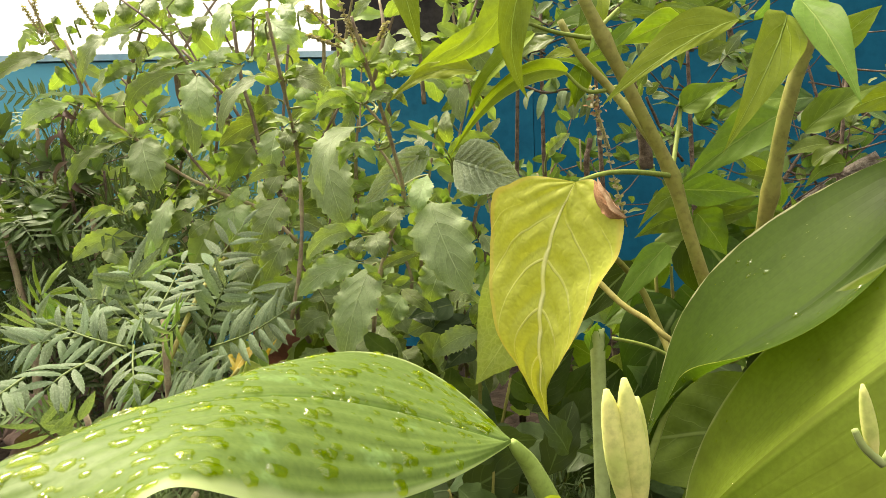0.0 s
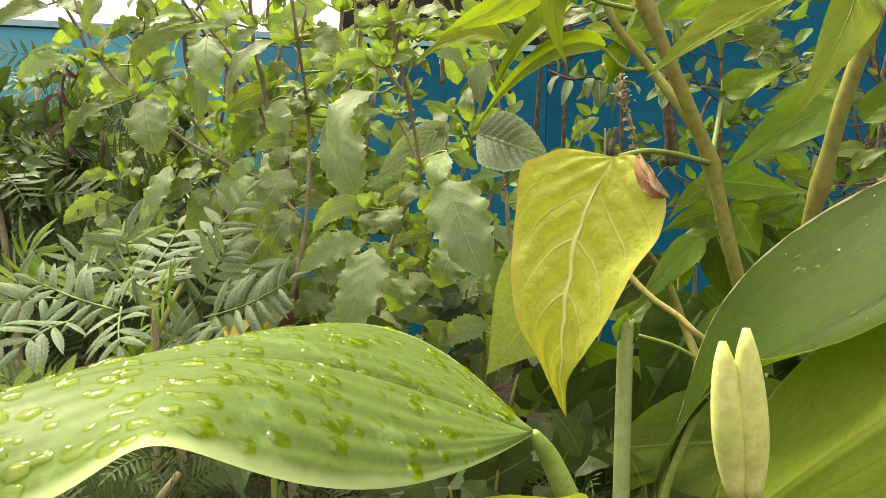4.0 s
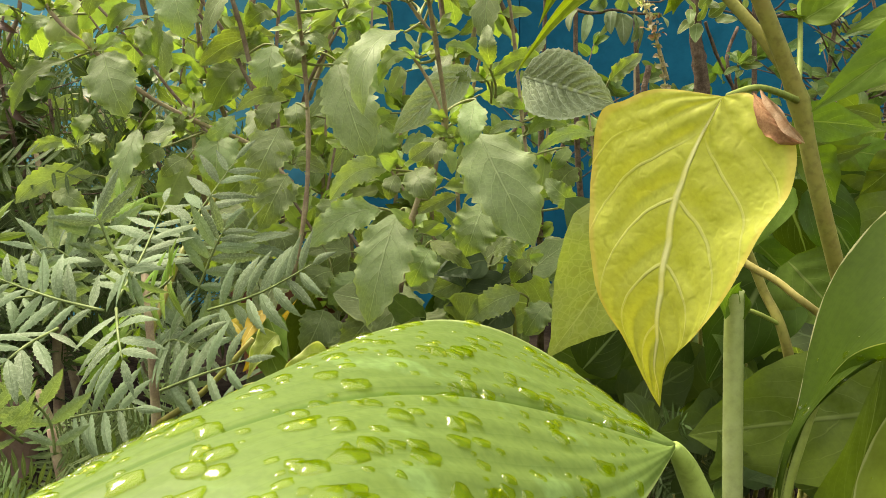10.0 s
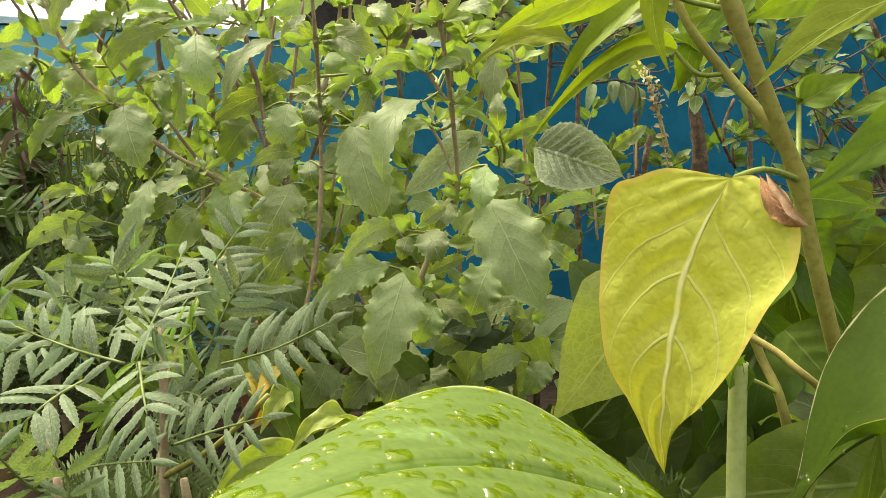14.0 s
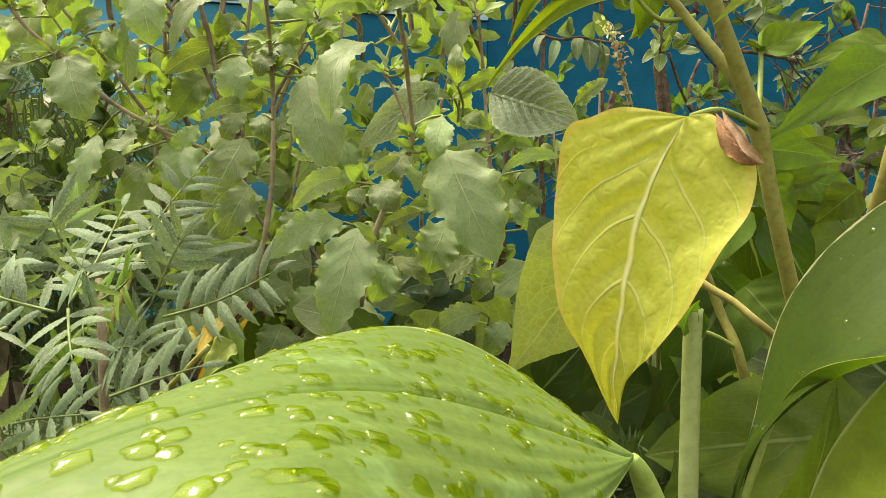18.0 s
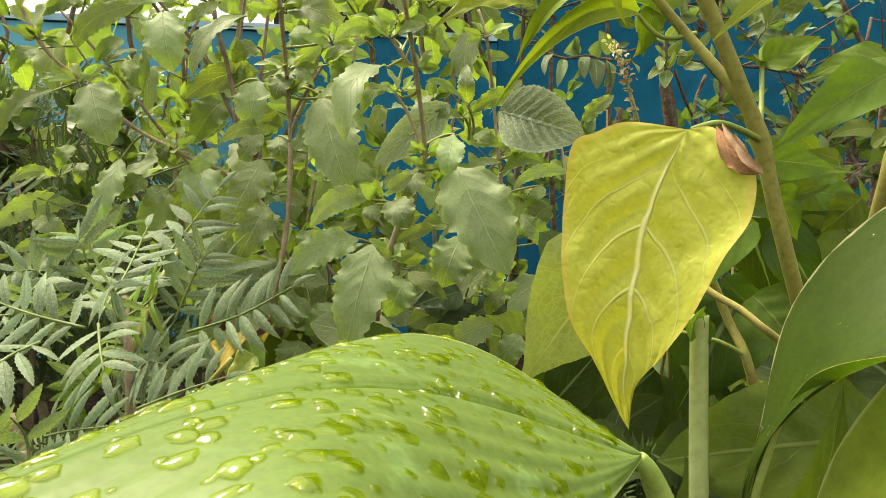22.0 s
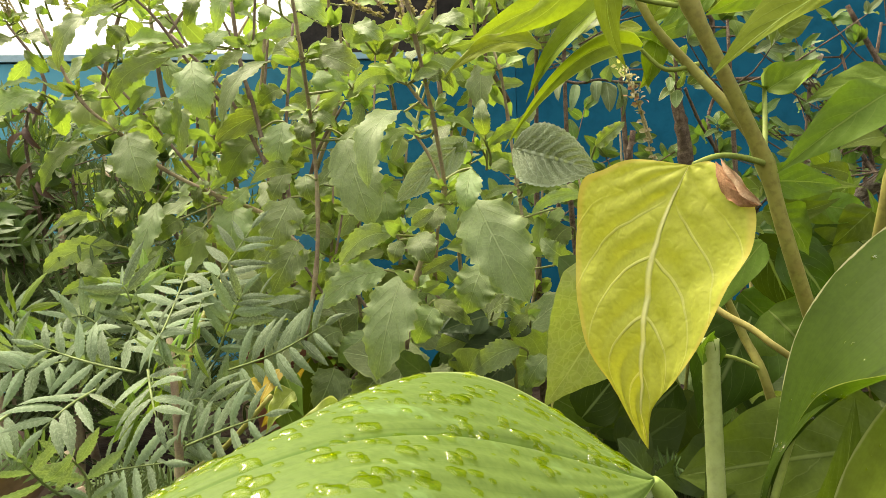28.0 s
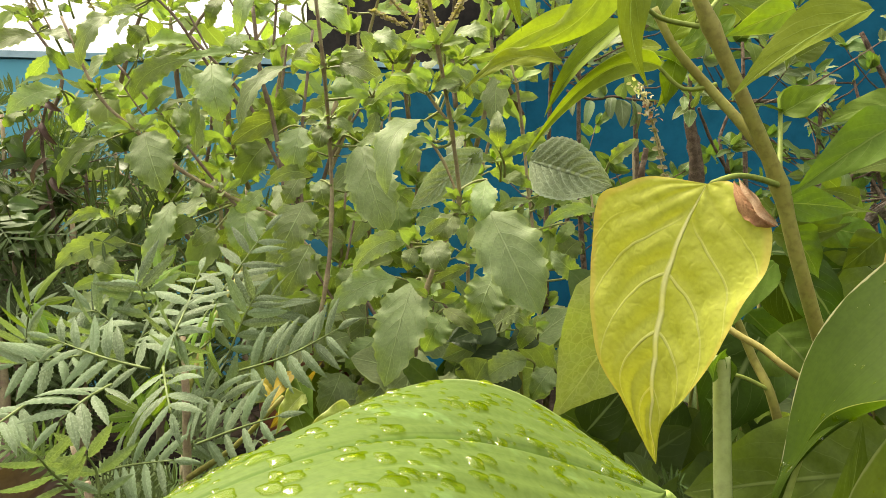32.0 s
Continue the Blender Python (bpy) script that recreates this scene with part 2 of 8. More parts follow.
# dark vein colour paints the shade in the midrib crease and between ribs
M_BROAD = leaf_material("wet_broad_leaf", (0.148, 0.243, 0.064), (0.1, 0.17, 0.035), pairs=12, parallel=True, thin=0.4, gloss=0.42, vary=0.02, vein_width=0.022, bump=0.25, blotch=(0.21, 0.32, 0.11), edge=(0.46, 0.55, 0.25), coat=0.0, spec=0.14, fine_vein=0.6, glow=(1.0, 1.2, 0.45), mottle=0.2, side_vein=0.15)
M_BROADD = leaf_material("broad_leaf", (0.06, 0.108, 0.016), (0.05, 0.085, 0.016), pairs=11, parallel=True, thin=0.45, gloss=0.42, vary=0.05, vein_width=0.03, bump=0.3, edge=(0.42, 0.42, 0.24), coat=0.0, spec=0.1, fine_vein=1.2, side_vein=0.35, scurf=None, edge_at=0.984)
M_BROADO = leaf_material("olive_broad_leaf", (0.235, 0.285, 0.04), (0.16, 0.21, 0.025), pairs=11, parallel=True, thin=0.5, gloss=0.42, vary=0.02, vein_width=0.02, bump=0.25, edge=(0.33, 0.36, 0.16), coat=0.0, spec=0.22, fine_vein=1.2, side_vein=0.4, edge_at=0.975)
M_DRY = plain_material("dry_brown_leaf", (0.42, 0.23, 0.12), (0.27, 0.125, 0.06), 180, 0.8, 0.6)
M_CURL = plain_material("tan_dry_leaf_edge", (0.58, 0.4, 0.26), (0.42, 0.25, 0.14), 220, 0.75, 0.5)
M_STEM = plain_material("green_stem", (0.27, 0.275, 0.07), (0.24, 0.21, 0.06), 38, 0.5, 0.3, 0.0005, 0.15)
M_PALE = plain_material("pale_stalk", (0.33, 0.385, 0.17), (0.28, 0.34, 0.12), 40, 0.45, 0.2, 0.0004)
M_SOFTSTEM = plain_material("soft_green_petiole", (0.24, 0.3, 0.07), (0.19, 0.24, 0.05), 60, 0.5, 0.2, 0.0004)
# between M_SOFT and M_SOFTD: half shade put into the leaf colour
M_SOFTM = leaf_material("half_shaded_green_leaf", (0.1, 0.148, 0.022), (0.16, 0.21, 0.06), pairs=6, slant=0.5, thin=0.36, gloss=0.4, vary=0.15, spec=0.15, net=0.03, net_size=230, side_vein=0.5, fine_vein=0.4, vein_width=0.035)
M_PURPLE = plain_material("purple_green_stem", (0.4, 0.34, 0.21), (0.27, 0.19, 0.14), 110, 0.6, 0.4, 0.0005)
M_DARKSTEM = plain_material("dark_purple_stem", (0.25, 0.195, 0.15), (0.16, 0.105, 0.09), 130, 0.6, 0.5, 0.0006)
M_BARK = plain_material("bark", (0.21, 0.155, 0.115), (0.1, 0.068, 0.052), 190, 0.85, 1.0, 0.003, 0.25)
M_WALL = plain_material("blue_wall_paint", (0.004, 0.1, 0.175), (0.003, 0.075, 0.138), 6, 0.7, 0.4, 0.002, spec=0.06)
M_WALLSUN = plain_material("sunlit_blue_wall_paint", (0.008, 0.12, 0.2), (0.005, 0.09, 0.16), 7, 0.65, 0.4, 0.002, spec=0.06)
# paler blue towards -x: sunlight on the wall, put into the paint colour
wall_nodes = M_WALLSUN.node_tree
place = add(wall_nodes, "SeparateXYZ")
link(wall_nodes, add(wall_nodes, "TexCoord").outputs["Object"], place.inputs[0])
sunlit_share = ramp(wall_nodes, calc(wall_nodes, "MULTIPLY_ADD", grain(wall_nodes, 3.0, 4), 0.4, place.outputs[0]), 0.15, -0.45)
skin = next(n for n in wall_nodes.nodes if n.type == "BSDF_PRINCIPLED")
worn = skin.inputs["Base Color"].links[0].from_socket
link(wall_nodes, blend(wall_nodes, sunlit_share, worn, (0.1, 0.34, 0.46)), skin.inputs["Base Color"])
M_CAP = plain_material("pale_wall_top", (0.35, 0.5, 0.58), (0.2, 0.36, 0.46), 8, 0.75, 0.5, 0.003)
M_SOIL = plain_material("damp_soil", (0.028, 0.021, 0.016), (0.013, 0.01, 0.008), 9, 0.9, 1.0, 0.02, 0.3, spec=0.02)
M_TERRA = plain_material("terracotta", (0.26, 0.1, 0.055), (0.17, 0.07, 0.045), 25, 0.8, 0.5, 0.001)
M_BUD = plain_material("pale_yellow_petal", (0.7, 0.66, 0.24), (0.46, 0.52, 0.14), 90, 0.5, 0.2, 0.0004)
M_FLOWER = plain_material("dry_cream_flower", (0.42, 0.36, 0.2), (0.25, 0.22, 0.09), 300, 0.7, 0.5)
M_DARKBG = plain_material("dark_weathered_board", (0.05, 0.04, 0.034), (0.022, 0.018, 0.017), 12, 0.9, 0.6, 0.004)

M_DRYLEAF = leaf_material("dry_brown_ribbed_leaf", (0.1, 0.065, 0.052), (0.1, 0.06, 0.05), pairs=6, parallel=True, thin=0.15, gloss=0.7, bump=0.8)
M_PALEWOOD = plain_material("pale_broken_wood", (0.5, 0.44, 0.36), (0.35, 0.28, 0.2), 120, 0.8, 0.5)
M_FLORET = leaf_material("dry_floret", (0.4, 0.34, 0.24), (0.4, 0.36, 0.2), thin=0.3, gloss=0.6)
M_FEATHER = leaf_material("feathery_leaf", (0.085, 0.125, 0.05), (0.2, 0.25, 0.13), pairs=6, thin=0.3, gloss=0.45, vary=0.4, spec=0.1)
M_SMALL = leaf_material("small_round_leaf", (0.12, 0.19, 0.06), (0.18, 0.26, 0.1), pairs=4, thin=0.35, gloss=0.5, vary=0.3)

M_RACHIS = plain_material("marigold_midrib", (0.17, 0.22, 0.075), (0.12, 0.16, 0.05), 200, 0.55, 0.2, 0.0003)
M_PALELEAF = leaf_material("pale_edged_leaf", (0.2, 0.28, 0.11), (0.33, 0.4, 0.22), pairs=4, thin=0.35, gloss=0.5, vary=0.2, edge=(0.5, 0.52, 0.33), spec=0.2)
M_DUSTY = leaf_material("dusty_grey_leaf", (0.165, 0.22, 0.105), (0.25, 0.3, 0.19), pairs=5, thin=0.3, gloss=0.6, vary=0.3, spec=0.2)
M_CREAM = leaf_material("cream_petal", (0.62, 0.58, 0.38), (0.6, 0.55, 0.3), thin=0.3, gloss=0.6, vary=0.15)

M_SOFT2 = leaf_material("mid_green_leaf", (0.125, 0.195, 0.032), (0.2, 0.27, 0.07), pairs=5, slant=0.4, thin=0.36, gloss=0.5, vary=0.12, vein_width=0.035, mottle=0.4, fine_vein=0.4, wobble=0.05, side_vein=0.5, spec=0.08, net=0.03, net_size=230)
M_BARKG = plain_material("pale_grey_bark", (0.33, 0.28, 0.23), (0.13, 0.1, 0.08), 210, 0.9, 1.0, 0.003, 0.3)
# brighter broad leaf: sun shining through the blade is put into the colour
M_BROADY = leaf_material("backlit_broad_leaf", (0.25, 0.325, 0.05), (0.21, 0.28, 0.04), pairs=9, parallel=True, thin=0.4, gloss=0.45, vary=0.05, vein_width=0.02, mottle=0.2)
M_YPETI = plain_material("yellowed_petiole", (0.4, 0.34, 0.12), (0.31, 0.27, 0.08), 80, 0.5, 0.2, 0.0004)
M_PETI = plain_material("light_green_petiole", (0.3, 0.39, 0.11), (0.24, 0.33, 0.08), 60, 0.5, 0.2, 0.0004)
M_OLIVE = leaf_material("olive_green_leaf", (0.21, 0.275, 0.03), (0.3, 0.36, 0.09), pairs=5, slant=0.45, thin=0.35, gloss=0.5, vary=0.1, vein_width=0.035, side_vein=0.5, mottle=0.4, edge=(0.3, 0.36, 0.1), spec=0.1, net=0.03, net_size=230, fine_vein=0.4, relief=0.001, bump=0.8)
M_WITHER = leaf_material("withering_orange_leaf", (0.42, 0.3, 0.05), (0.5, 0.42, 0.15), pairs=5, thin=0.35, gloss=0.55, vary=0.15, blotch=(0.26, 0.27, 0.05))
M_YPALE = leaf_material("pale_yellow_green_leaf", (0.31, 0.345, 0.1), (0.38, 0.42, 0.17), pairs=5, slant=0.4, thin=0.32, gloss=0.55, vary=0.03, vein_width=0.03, fine_vein=0.4, side_vein=0.7, mottle=0.4, spec=0.1, net=0.2, net_size=240)
M_PALEOLIVE = leaf_material("pale_edged_olive_leaf", (0.24, 0.29, 0.06), (0.36, 0.4, 0.15), pairs=5, slant=0.4, thin=0.35, gloss=0.5, vary=0.12, vein_width=0.03, side_vein=0.5, fine_vein=0.4, edge=(0.45, 0.47, 0.2), mottle=0.4, net=0.12, net_size=230)
M_UNDER = leaf_material("undergrowth_leaf", (0.11, 0.16, 0.06), (0.2, 0.25, 0.12), pairs=6, thin=0.3, gloss=0.5, vary=0.4, spec=0.1)
M_SPOT = leaf_material("white_flecked_dark_leaf", (0.045, 0.075, 0.03), (0.09, 0.12, 0.05), pairs=6, thin=0.2, gloss=0.45, vary=0.2, blotch=(0.3, 0.34, 0.28))

water, wt = nodes_of("water")
clear = wt.nodes.new("ShaderNodeBsdfTransparent")
clear.inputs[0].default_value = (0.97, 1.0, 0.42, 1)
shine = wt.nodes.new("ShaderNodeBsdfGlossy")
shine.inputs["Roughness"].default_value = 0.07
rim = wt.nodes.new("ShaderNodeFresnel")
rim.inputs[0].default_value = 1.33
film = wt.nodes.new("ShaderNodeMixShader")
link(wt, calc(wt, "MULTIPLY_ADD", rim.outputs[0], 0.45, 0.05), film.inputs[0])
link(wt, clear.outputs[0], film.inputs[1])
link(wt, shine.outputs[0], film.inputs[2])
link(wt, film.outputs[0], wt.nodes.new("ShaderNodeOutputMaterial").inputs[0])


# ---- mesh builders ----
SHAPES = dict(
    basil=(0.03, 0.48, 0.82, 0.98, 1.0, 0.95, 0.84, 0.67, 0.43, 0.0),
    round=(0.1, 0.62, 0.92, 1.0, 0.99, 0.93, 0.8, 0.6, 0.34, 0.0),
    datura=(0.25, 0.86, 1.0, 0.97, 0.86, 0.7, 0.52, 0.33, 0.14, 0.0),
    yellow=(0.42, 0.93, 1.0, 0.99, 0.93, 0.8, 0.6, 0.36, 0.13, 0.02),
    lance=(0.05, 0.5, 0.85, 1.0, 0.97, 0.84, 0.64, 0.4, 0.17, 0.0),
    leaflet=(0.1, 0.6, 0.9, 1.0, 1.0, 0.92, 0.78, 0.58, 0.32, 0.0),
    canna=(0.03, 0.5, 0.84, 0.99, 1.0, 0.93, 0.8, 0.62, 0.38, 0.0),
    broad=(0.03, 0.42, 0.74, 0.92, 1.0, 1.0, 0.94, 0.78, 0.5, 0.0),
)


def blade_mesh(points, width, side, shape="basil", across=6, along=18, teeth=0, bite=0.0, wave=0.0, waves=3.0, fold=0.0, cup=0.0, skew=0.0, ribs=0, rib=0.0, seed=0, lean=0.0, puff=0.0, cells=5):
    """A leaf blade. points: base, middle and tip of the midrib; side: the way to its first edge."""
    a, b, c = (Vector(p) for p in points)
    ctrl = b * 2 - (a + c) / 2
    side = Vector(side)
    keys = SHAPES[shape]
    rnd = random.Random(seed)
    ph1, ph2 = rnd.uniform(0, 6.28), rnd.uniform(0, 6.28)
    verts, uvs, faces = [], [], []
    for i in range(along + 1):
        u = i / along
        p = a * (1 - u) ** 2 + ctrl * (2 * u * (1 - u)) + c * u * u
        d = ((ctrl - a) * (1 - u) + (c - ctrl) * u).normalized()
        s = (side - d * side.dot(d)).normalized()
        n = d.cross(s)
        k = u * (len(keys) - 1)
        j = min(int(k), len(keys) - 2)
        f = k - j
        f = f * f * (3 - 2 * f) * 0.4 + f * 0.6
        w = (keys[j] * (1 - f) + keys[j + 1] * f) * width / 2
        tooth = 1.0
        if teeth:
            q = (u * teeth) % 1.0
            tooth = 1 + bite * (q * q - 0.4 if bite > 0.3 else (q / 0.72 if q < 0.72 else (1 - q) / 0.28) - 0.5) * (1 if 0.06 < u < 0.96 else 0)
        for r in range(-across, across + 1):
            v = r / across
            half = w * (1 + skew * (1 if v > 0 else -1)) * (tooth if abs(v) > 0.99 else 1.0)
            h = fold * abs(v) * w + cup * v * v * w + lean * v * w
            h += wave * w * v ** 4 * math.sin(waves * 6.28 * u + (ph1 if v > 0 else ph2))
            if puff:
                h += puff * w * (1 - v * v) * (abs(math.sin((u - 0.3 * abs(v)) * cells * 3.1416)) - 0.6 + 0.5 * math.sin(u * 11 + ph1) * v)
            if ribs:
                h += rib * math.sin(abs(v) * ribs * 6.28) * min(1, w / (width * 0.3))
            if r == 0 and ribs:
                h -= abs(rib) * 1.2
            verts.append(p + s * (v * half) + n * h)
            uvs.append((u, v * 0.5 + 0.5))
    m = 2 * across + 1
    for i in range(along):
        for r in range(m - 1):
            faces.append((i * m + r, i * m + r + 1, (i + 1) * m + r + 1, (i + 1) * m + r))
    me = bpy.data.meshes.new("leaf")
    me.from_pydata(verts, [], faces)
    layer = me.uv_layers.new(name="UVMap")
    flat = np.array([uvs[l.vertex_index] for l in me.loops]).ravel()
    layer.data.foreach_set("uv", flat)
    me.polygons.foreach_set("use_smooth", [True] * len(me.polygons))
    return me


def curve_at(ctrl, u):
    n = len(ctrl) - 1
    p = Vector((0, 0, 0))
    for i, c in enumerate(ctrl):
        p += c * (math.comb(n, i) * u ** i * (1 - u) ** (n - i))
    return p


def spline_at(ctrl, u):
    """A smooth line through its points, at a share of its way."""
    k = u * (len(ctrl) - 1)
    i = min(int(k), len(ctrl) - 2)
    f = k - i
    p0, p1, p2, p3 = ctrl[max(i - 1, 0)], ctrl[i], ctrl[i + 1], ctrl[min(i + 2, len(ctrl) - 1)]
    return 0.5 * ((2 * p1) + (p2 - p0) * f + (2 * p0 - 5 * p1 + 4 * p2 - p3) * f * f + (3 * p1 - p0 - 3 * p2 + p3) * f ** 3)


def patch_mesh(base, tip, rib_line, edge_a, edge_b, along=60, across=20, ribs=0, rib=0.0, quilt=0.0, pairs=5, slant=0.5, belly=0.0, axis=False, fold=0.0, spline=False):
    """A large leaf spanned by its midrib and its two edges, each a smooth curve from base to tip."""
    lines = [[Vector(base), *(Vector(p) for p in line), Vector(tip)] for line in (rib_line, edge_a, edge_b)]
    curve = spline_at if spline else curve_at
    verts, uvs, faces = [], [], []
    whole = Vector(tip) - Vector(base)
    for i in range(along + 1):
        u = i / along
        m, a, b = (curve(c, u) for c in lines)
        d = (curve(lines[0], min(1, u + 0.02)) - curve(lines[0], max(0, u - 0.02))).normalized()
        n = d.cross(a - b)
        n = n.normalized() if n.length > 1e-9 else Vector((0, 0, 1))
        size = min(1, (a - b).length / 0.03)
        for r in range(-across, across + 1):
            v = r / across
            w = abs(v)
            p = m.lerp(a if v > 0 else b, w)
            h = belly * w * (1 - w) * 4
            h -= fold * w * (a - b).length * math.exp(-(u / 0.22) ** 2)
            run = (p - Vector(base)).dot(whole) / whole.length_squared if axis else u
            if ribs:
                h += rib * size * min(1, u / 0.3) * (0.3 + 0.9 * math.exp(-(u / 0.4) ** 2)) * (abs(math.sin((w + 0.05 * noise.noise(p * 9)) * ribs * 3.1416)) - 0.5 - 1.2 * math.exp(-(w * 30) ** 2))
            if quilt:
                ph = (run - slant * w * (0.75 + 0.5 * w)) * pairs + noise.noise(p * 40) * 0.25
                h += quilt * size * (abs(math.cos(ph * 3.1416)) * (1 - w * w) + 0.35 * noise.noise(p * 55) + 0.35 * noise.noise(p * 130))
            verts.append(p + n * h)
            uvs.append((run, v * 0.5 + 0.5))
    k = 2 * across + 1
    for i in range(along):
        for r in range(k - 1):
            faces.append((i * k + r, i * k + r + 1, (i + 1) * k + r + 1, (i + 1) * k + r))
    me = bpy.data.meshes.new("leaf")
    me.from_pydata(verts, [], faces)
    layer = me.uv_layers.new(name="UVMap")
    layer.data.foreach_set("uv", np.array([uvs[l.vertex_index] for l in me.loops]).ravel())
    me.polygons.foreach_set("use_smooth", [True] * len(me.polygons))
    return me


def tube_mesh(points, radii, sides=8, smooth=4, knots=(), name="stem", rough=0.0):
    """A tapered, rounded rod through the points."""
    pts = [Vector(p) for p in points]
    if len(pts) == 2:
        pts = [pts[0], (pts[0] + pts[1]) / 2, pts[1]]
        if len(radii) == 2:
            radii = (radii[0], (radii[0] + radii[1]) / 2, radii[1])
    path, rad = [], []
    for i in range(len(pts) - 1):
        p0, p1, p2, p3 = pts[max(i - 1, 0)], pts[i], pts[i + 1], pts[min(i + 2, len(pts) - 1)]
        for k in range(smooth):
            f = k / smooth
            path.append(0.5 * ((2 * p1) + (p2 - p0) * f + (2 * p0 - 5 * p1 + 4 * p2 - p3) * f * f + (3 * p1 - p0 - 3 * p2 + p3) * f ** 3))
            rad.append(radii[i] * (1 - f) + radii[i + 1] * f)
    path.append(pts[-1])
    rad.append(radii[-1])
    verts, faces = [], []
    ref = Vector((0.3, 1, 0.2))
    for i, p in enumerate(path):
        d = (path[min(i + 1, len(path) - 1)] - path[max(i - 1, 0)]).normalized()
        x = d.cross(ref).normalized()
        y = d.cross(x)
        r = rad[i]
        for kn in knots:
            dist = (p - Vector(kn)).length
            r *= 1 + 0.35 * math.exp(-(dist / (2.2 * rad[i])) ** 2)
        for k in range(sides):
            g = 6.2832 * k / sides
            verts.append(p + (x * math.cos(g) + y * math.sin(g)) * r * (1 + rough * noise.noise(p * 260 + Vector((math.cos(g), math.sin(g), k)) * 1.3)))
    for i in range(len(path) - 1):
        for k in range(sides):
            faces.append((i * sides + k, i * sides + (k + 1) % sides, (i + 1) * sides + (k + 1) % sides, (i + 1) * sides + k))
    faces.append(tuple(range(sides))[::-1])
    faces.append(tuple(len(verts) - sides + k for k in range(sides)))
    me = bpy.data.meshes.new(name)
    me.from_pydata(verts, [], faces)
    me.polygons.foreach_set("use_smooth", [True] * len(me.polygons))
    return me


def put(name, mesh, material, parent, label="", m=None):
    ob = new(name, mesh)
    if not mesh.materials:
        mesh.materials.append(material)
    ob.parent = parent
    if m is not None:
        ob.matrix_world = m
    return tagged(ob, label)


def thing(name, label, category, group="", kind=""):
    return tagged(new(name), label, category, group, kind)


def part(name, bm, material, parent, label=""):
    me = bpy.data.meshes.new(name)
    bm.to_mesh(me)
    bm.free()
    return put(name, me, material, parent, label)


COUNT = [0]


def leaf(plant, base, tip, width, roll=0.0, bend=0.0, kind="basil", material=None, name="leaf", label="", mid=None, facing=None, **more):
    """One leaf between two points. roll: turn about its length away from facing -y; bend: how far its middle rises out of the line."""
    COUNT[0] += 1
    a, c = Vector(base), Vector(tip)
    d = (c - a).normalized()
    face = Vector(facing or (0, -0.95, 0.3))
    face = (face - d * face.dot(d)).normalized()
    face = Matrix.Rotation(radians(roll), 3, d) @ face
    side = face.cross(d)
    b = Vector(mid) if mid else (a + c) / 2 + face * bend * (c - a).length
    style = dict(STYLE[kind])
    style.update(more)
    mat = style.pop("mat")
    me = blade_mesh((a, b, c), width, side, seed=COUNT[0], **style)
    return put(name, me, material or mat, plant, label)


STYLE = dict(
    basil=dict(mat=M_BASIL, shape="basil", along=50, across=6, teeth=12, bite=0.19, wave=0.16, waves=3.0, fold=0.14, puff=0.05, cells=6),
    young=dict(mat=M_YOUNG, shape="basil", along=14, across=3, teeth=5, bite=0.1, wave=0.2, waves=1.6, fold=0.3),
    grey=dict(mat=M_GREY, shape="round", along=52, across=8, teeth=17, bite=0.07, wave=0.08, waves=2, fold=0.15, puff=0.3, cells=9),
    soft=dict(mat=M_SOFT, shape="datura", along=32, across=8, wave=0.14, waves=1.8, fold=0.14, puff=0.07, cells=5),
    lance=dict(mat=M_SOFT, shape="lance", along=32, across=8, wave=0.16, waves=1.8, fold=0.15, puff=0.06, cells=5),
    dark=dict(mat=M_SOFTD, shape="datura", along=26, across=6, wave=0.12, waves=1.6, fold=0.1, puff=0.06, cells=5),
    leaflet=dict(mat=M_MARI, shape="leaflet", along=16, across=2, teeth=9, bite=0.5, fold=0.25),
)



# ---- setting ----
SHEDX = -0.349


def block(name, lo, hi, material, parent=None, bevel=0.004):
    bm = bmesh.new()
    bmesh.ops.create_cube(bm, size=1)
    for p in bm.verts:
        p.co = Vector([lo[i] + (hi[i] - lo[i]) * (p.co[i] + 0.5) for i in range(3)])
    if bevel:
        bmesh.ops.bevel(bm, geom=bm.edges[:], offset=bevel, segments=2, affect="EDGES")
    return part(name, bm, material, parent)


# garden soil: one sheet to the horizon, lumpy near the plants
bm = bmesh.new()
bmesh.ops.create_grid(bm, x_segments=90, y_segments=90, size=1.6)
for p in bm.verts:
    p.co.z = 0.76 + 0.03 * noise.noise(p.co * 3) + 0.02 * noise.noise(p.co * 11) if max(abs(p.co.x), abs(p.co.y)) < 1.58 else 0.76
rim = [ed for ed in bm.edges if ed.is_boundary]
far = bmesh.ops.extrude_edge_only(bm, edges=rim)["geom"]
for g in far:
    if isinstance(g, bmesh.types.BMVert):
        g.co.x, g.co.y, g.co.z = g.co.x * 800, g.co.y * 800, 0.7
ground = tagged(part("ground", bm, M_SOIL, None), "dark damp garden soil under the plants", "ground", kind="structure")


def wall_mesh(name, plan, low, high, thick, material):
    """A wall along a line of plan points, with thickness."""
    verts, faces = [], []
    for x, y in plan:
        verts += [(x, y, low), (x, y, high), (x, y + thick, high), (x, y + thick, low)]
    for i in range(len(plan) - 1):
        for k in range(4):
            faces.append((4 * i + k, 4 * i + (k + 1) % 4, 4 * i + 4 + (k + 1) % 4, 4 * i + 4 + k))
    faces += [(3, 2, 1, 0), tuple(len(verts) - 4 + k for k in range(4))]
    me = bpy.data.meshes.new(name)
    me.from_pydata(verts, [], faces)
    return put(name, me, material, None)


LOW_WALL = [(-6.0, 0.3), (-1.0, 1.15), (0.12, 1.36)]
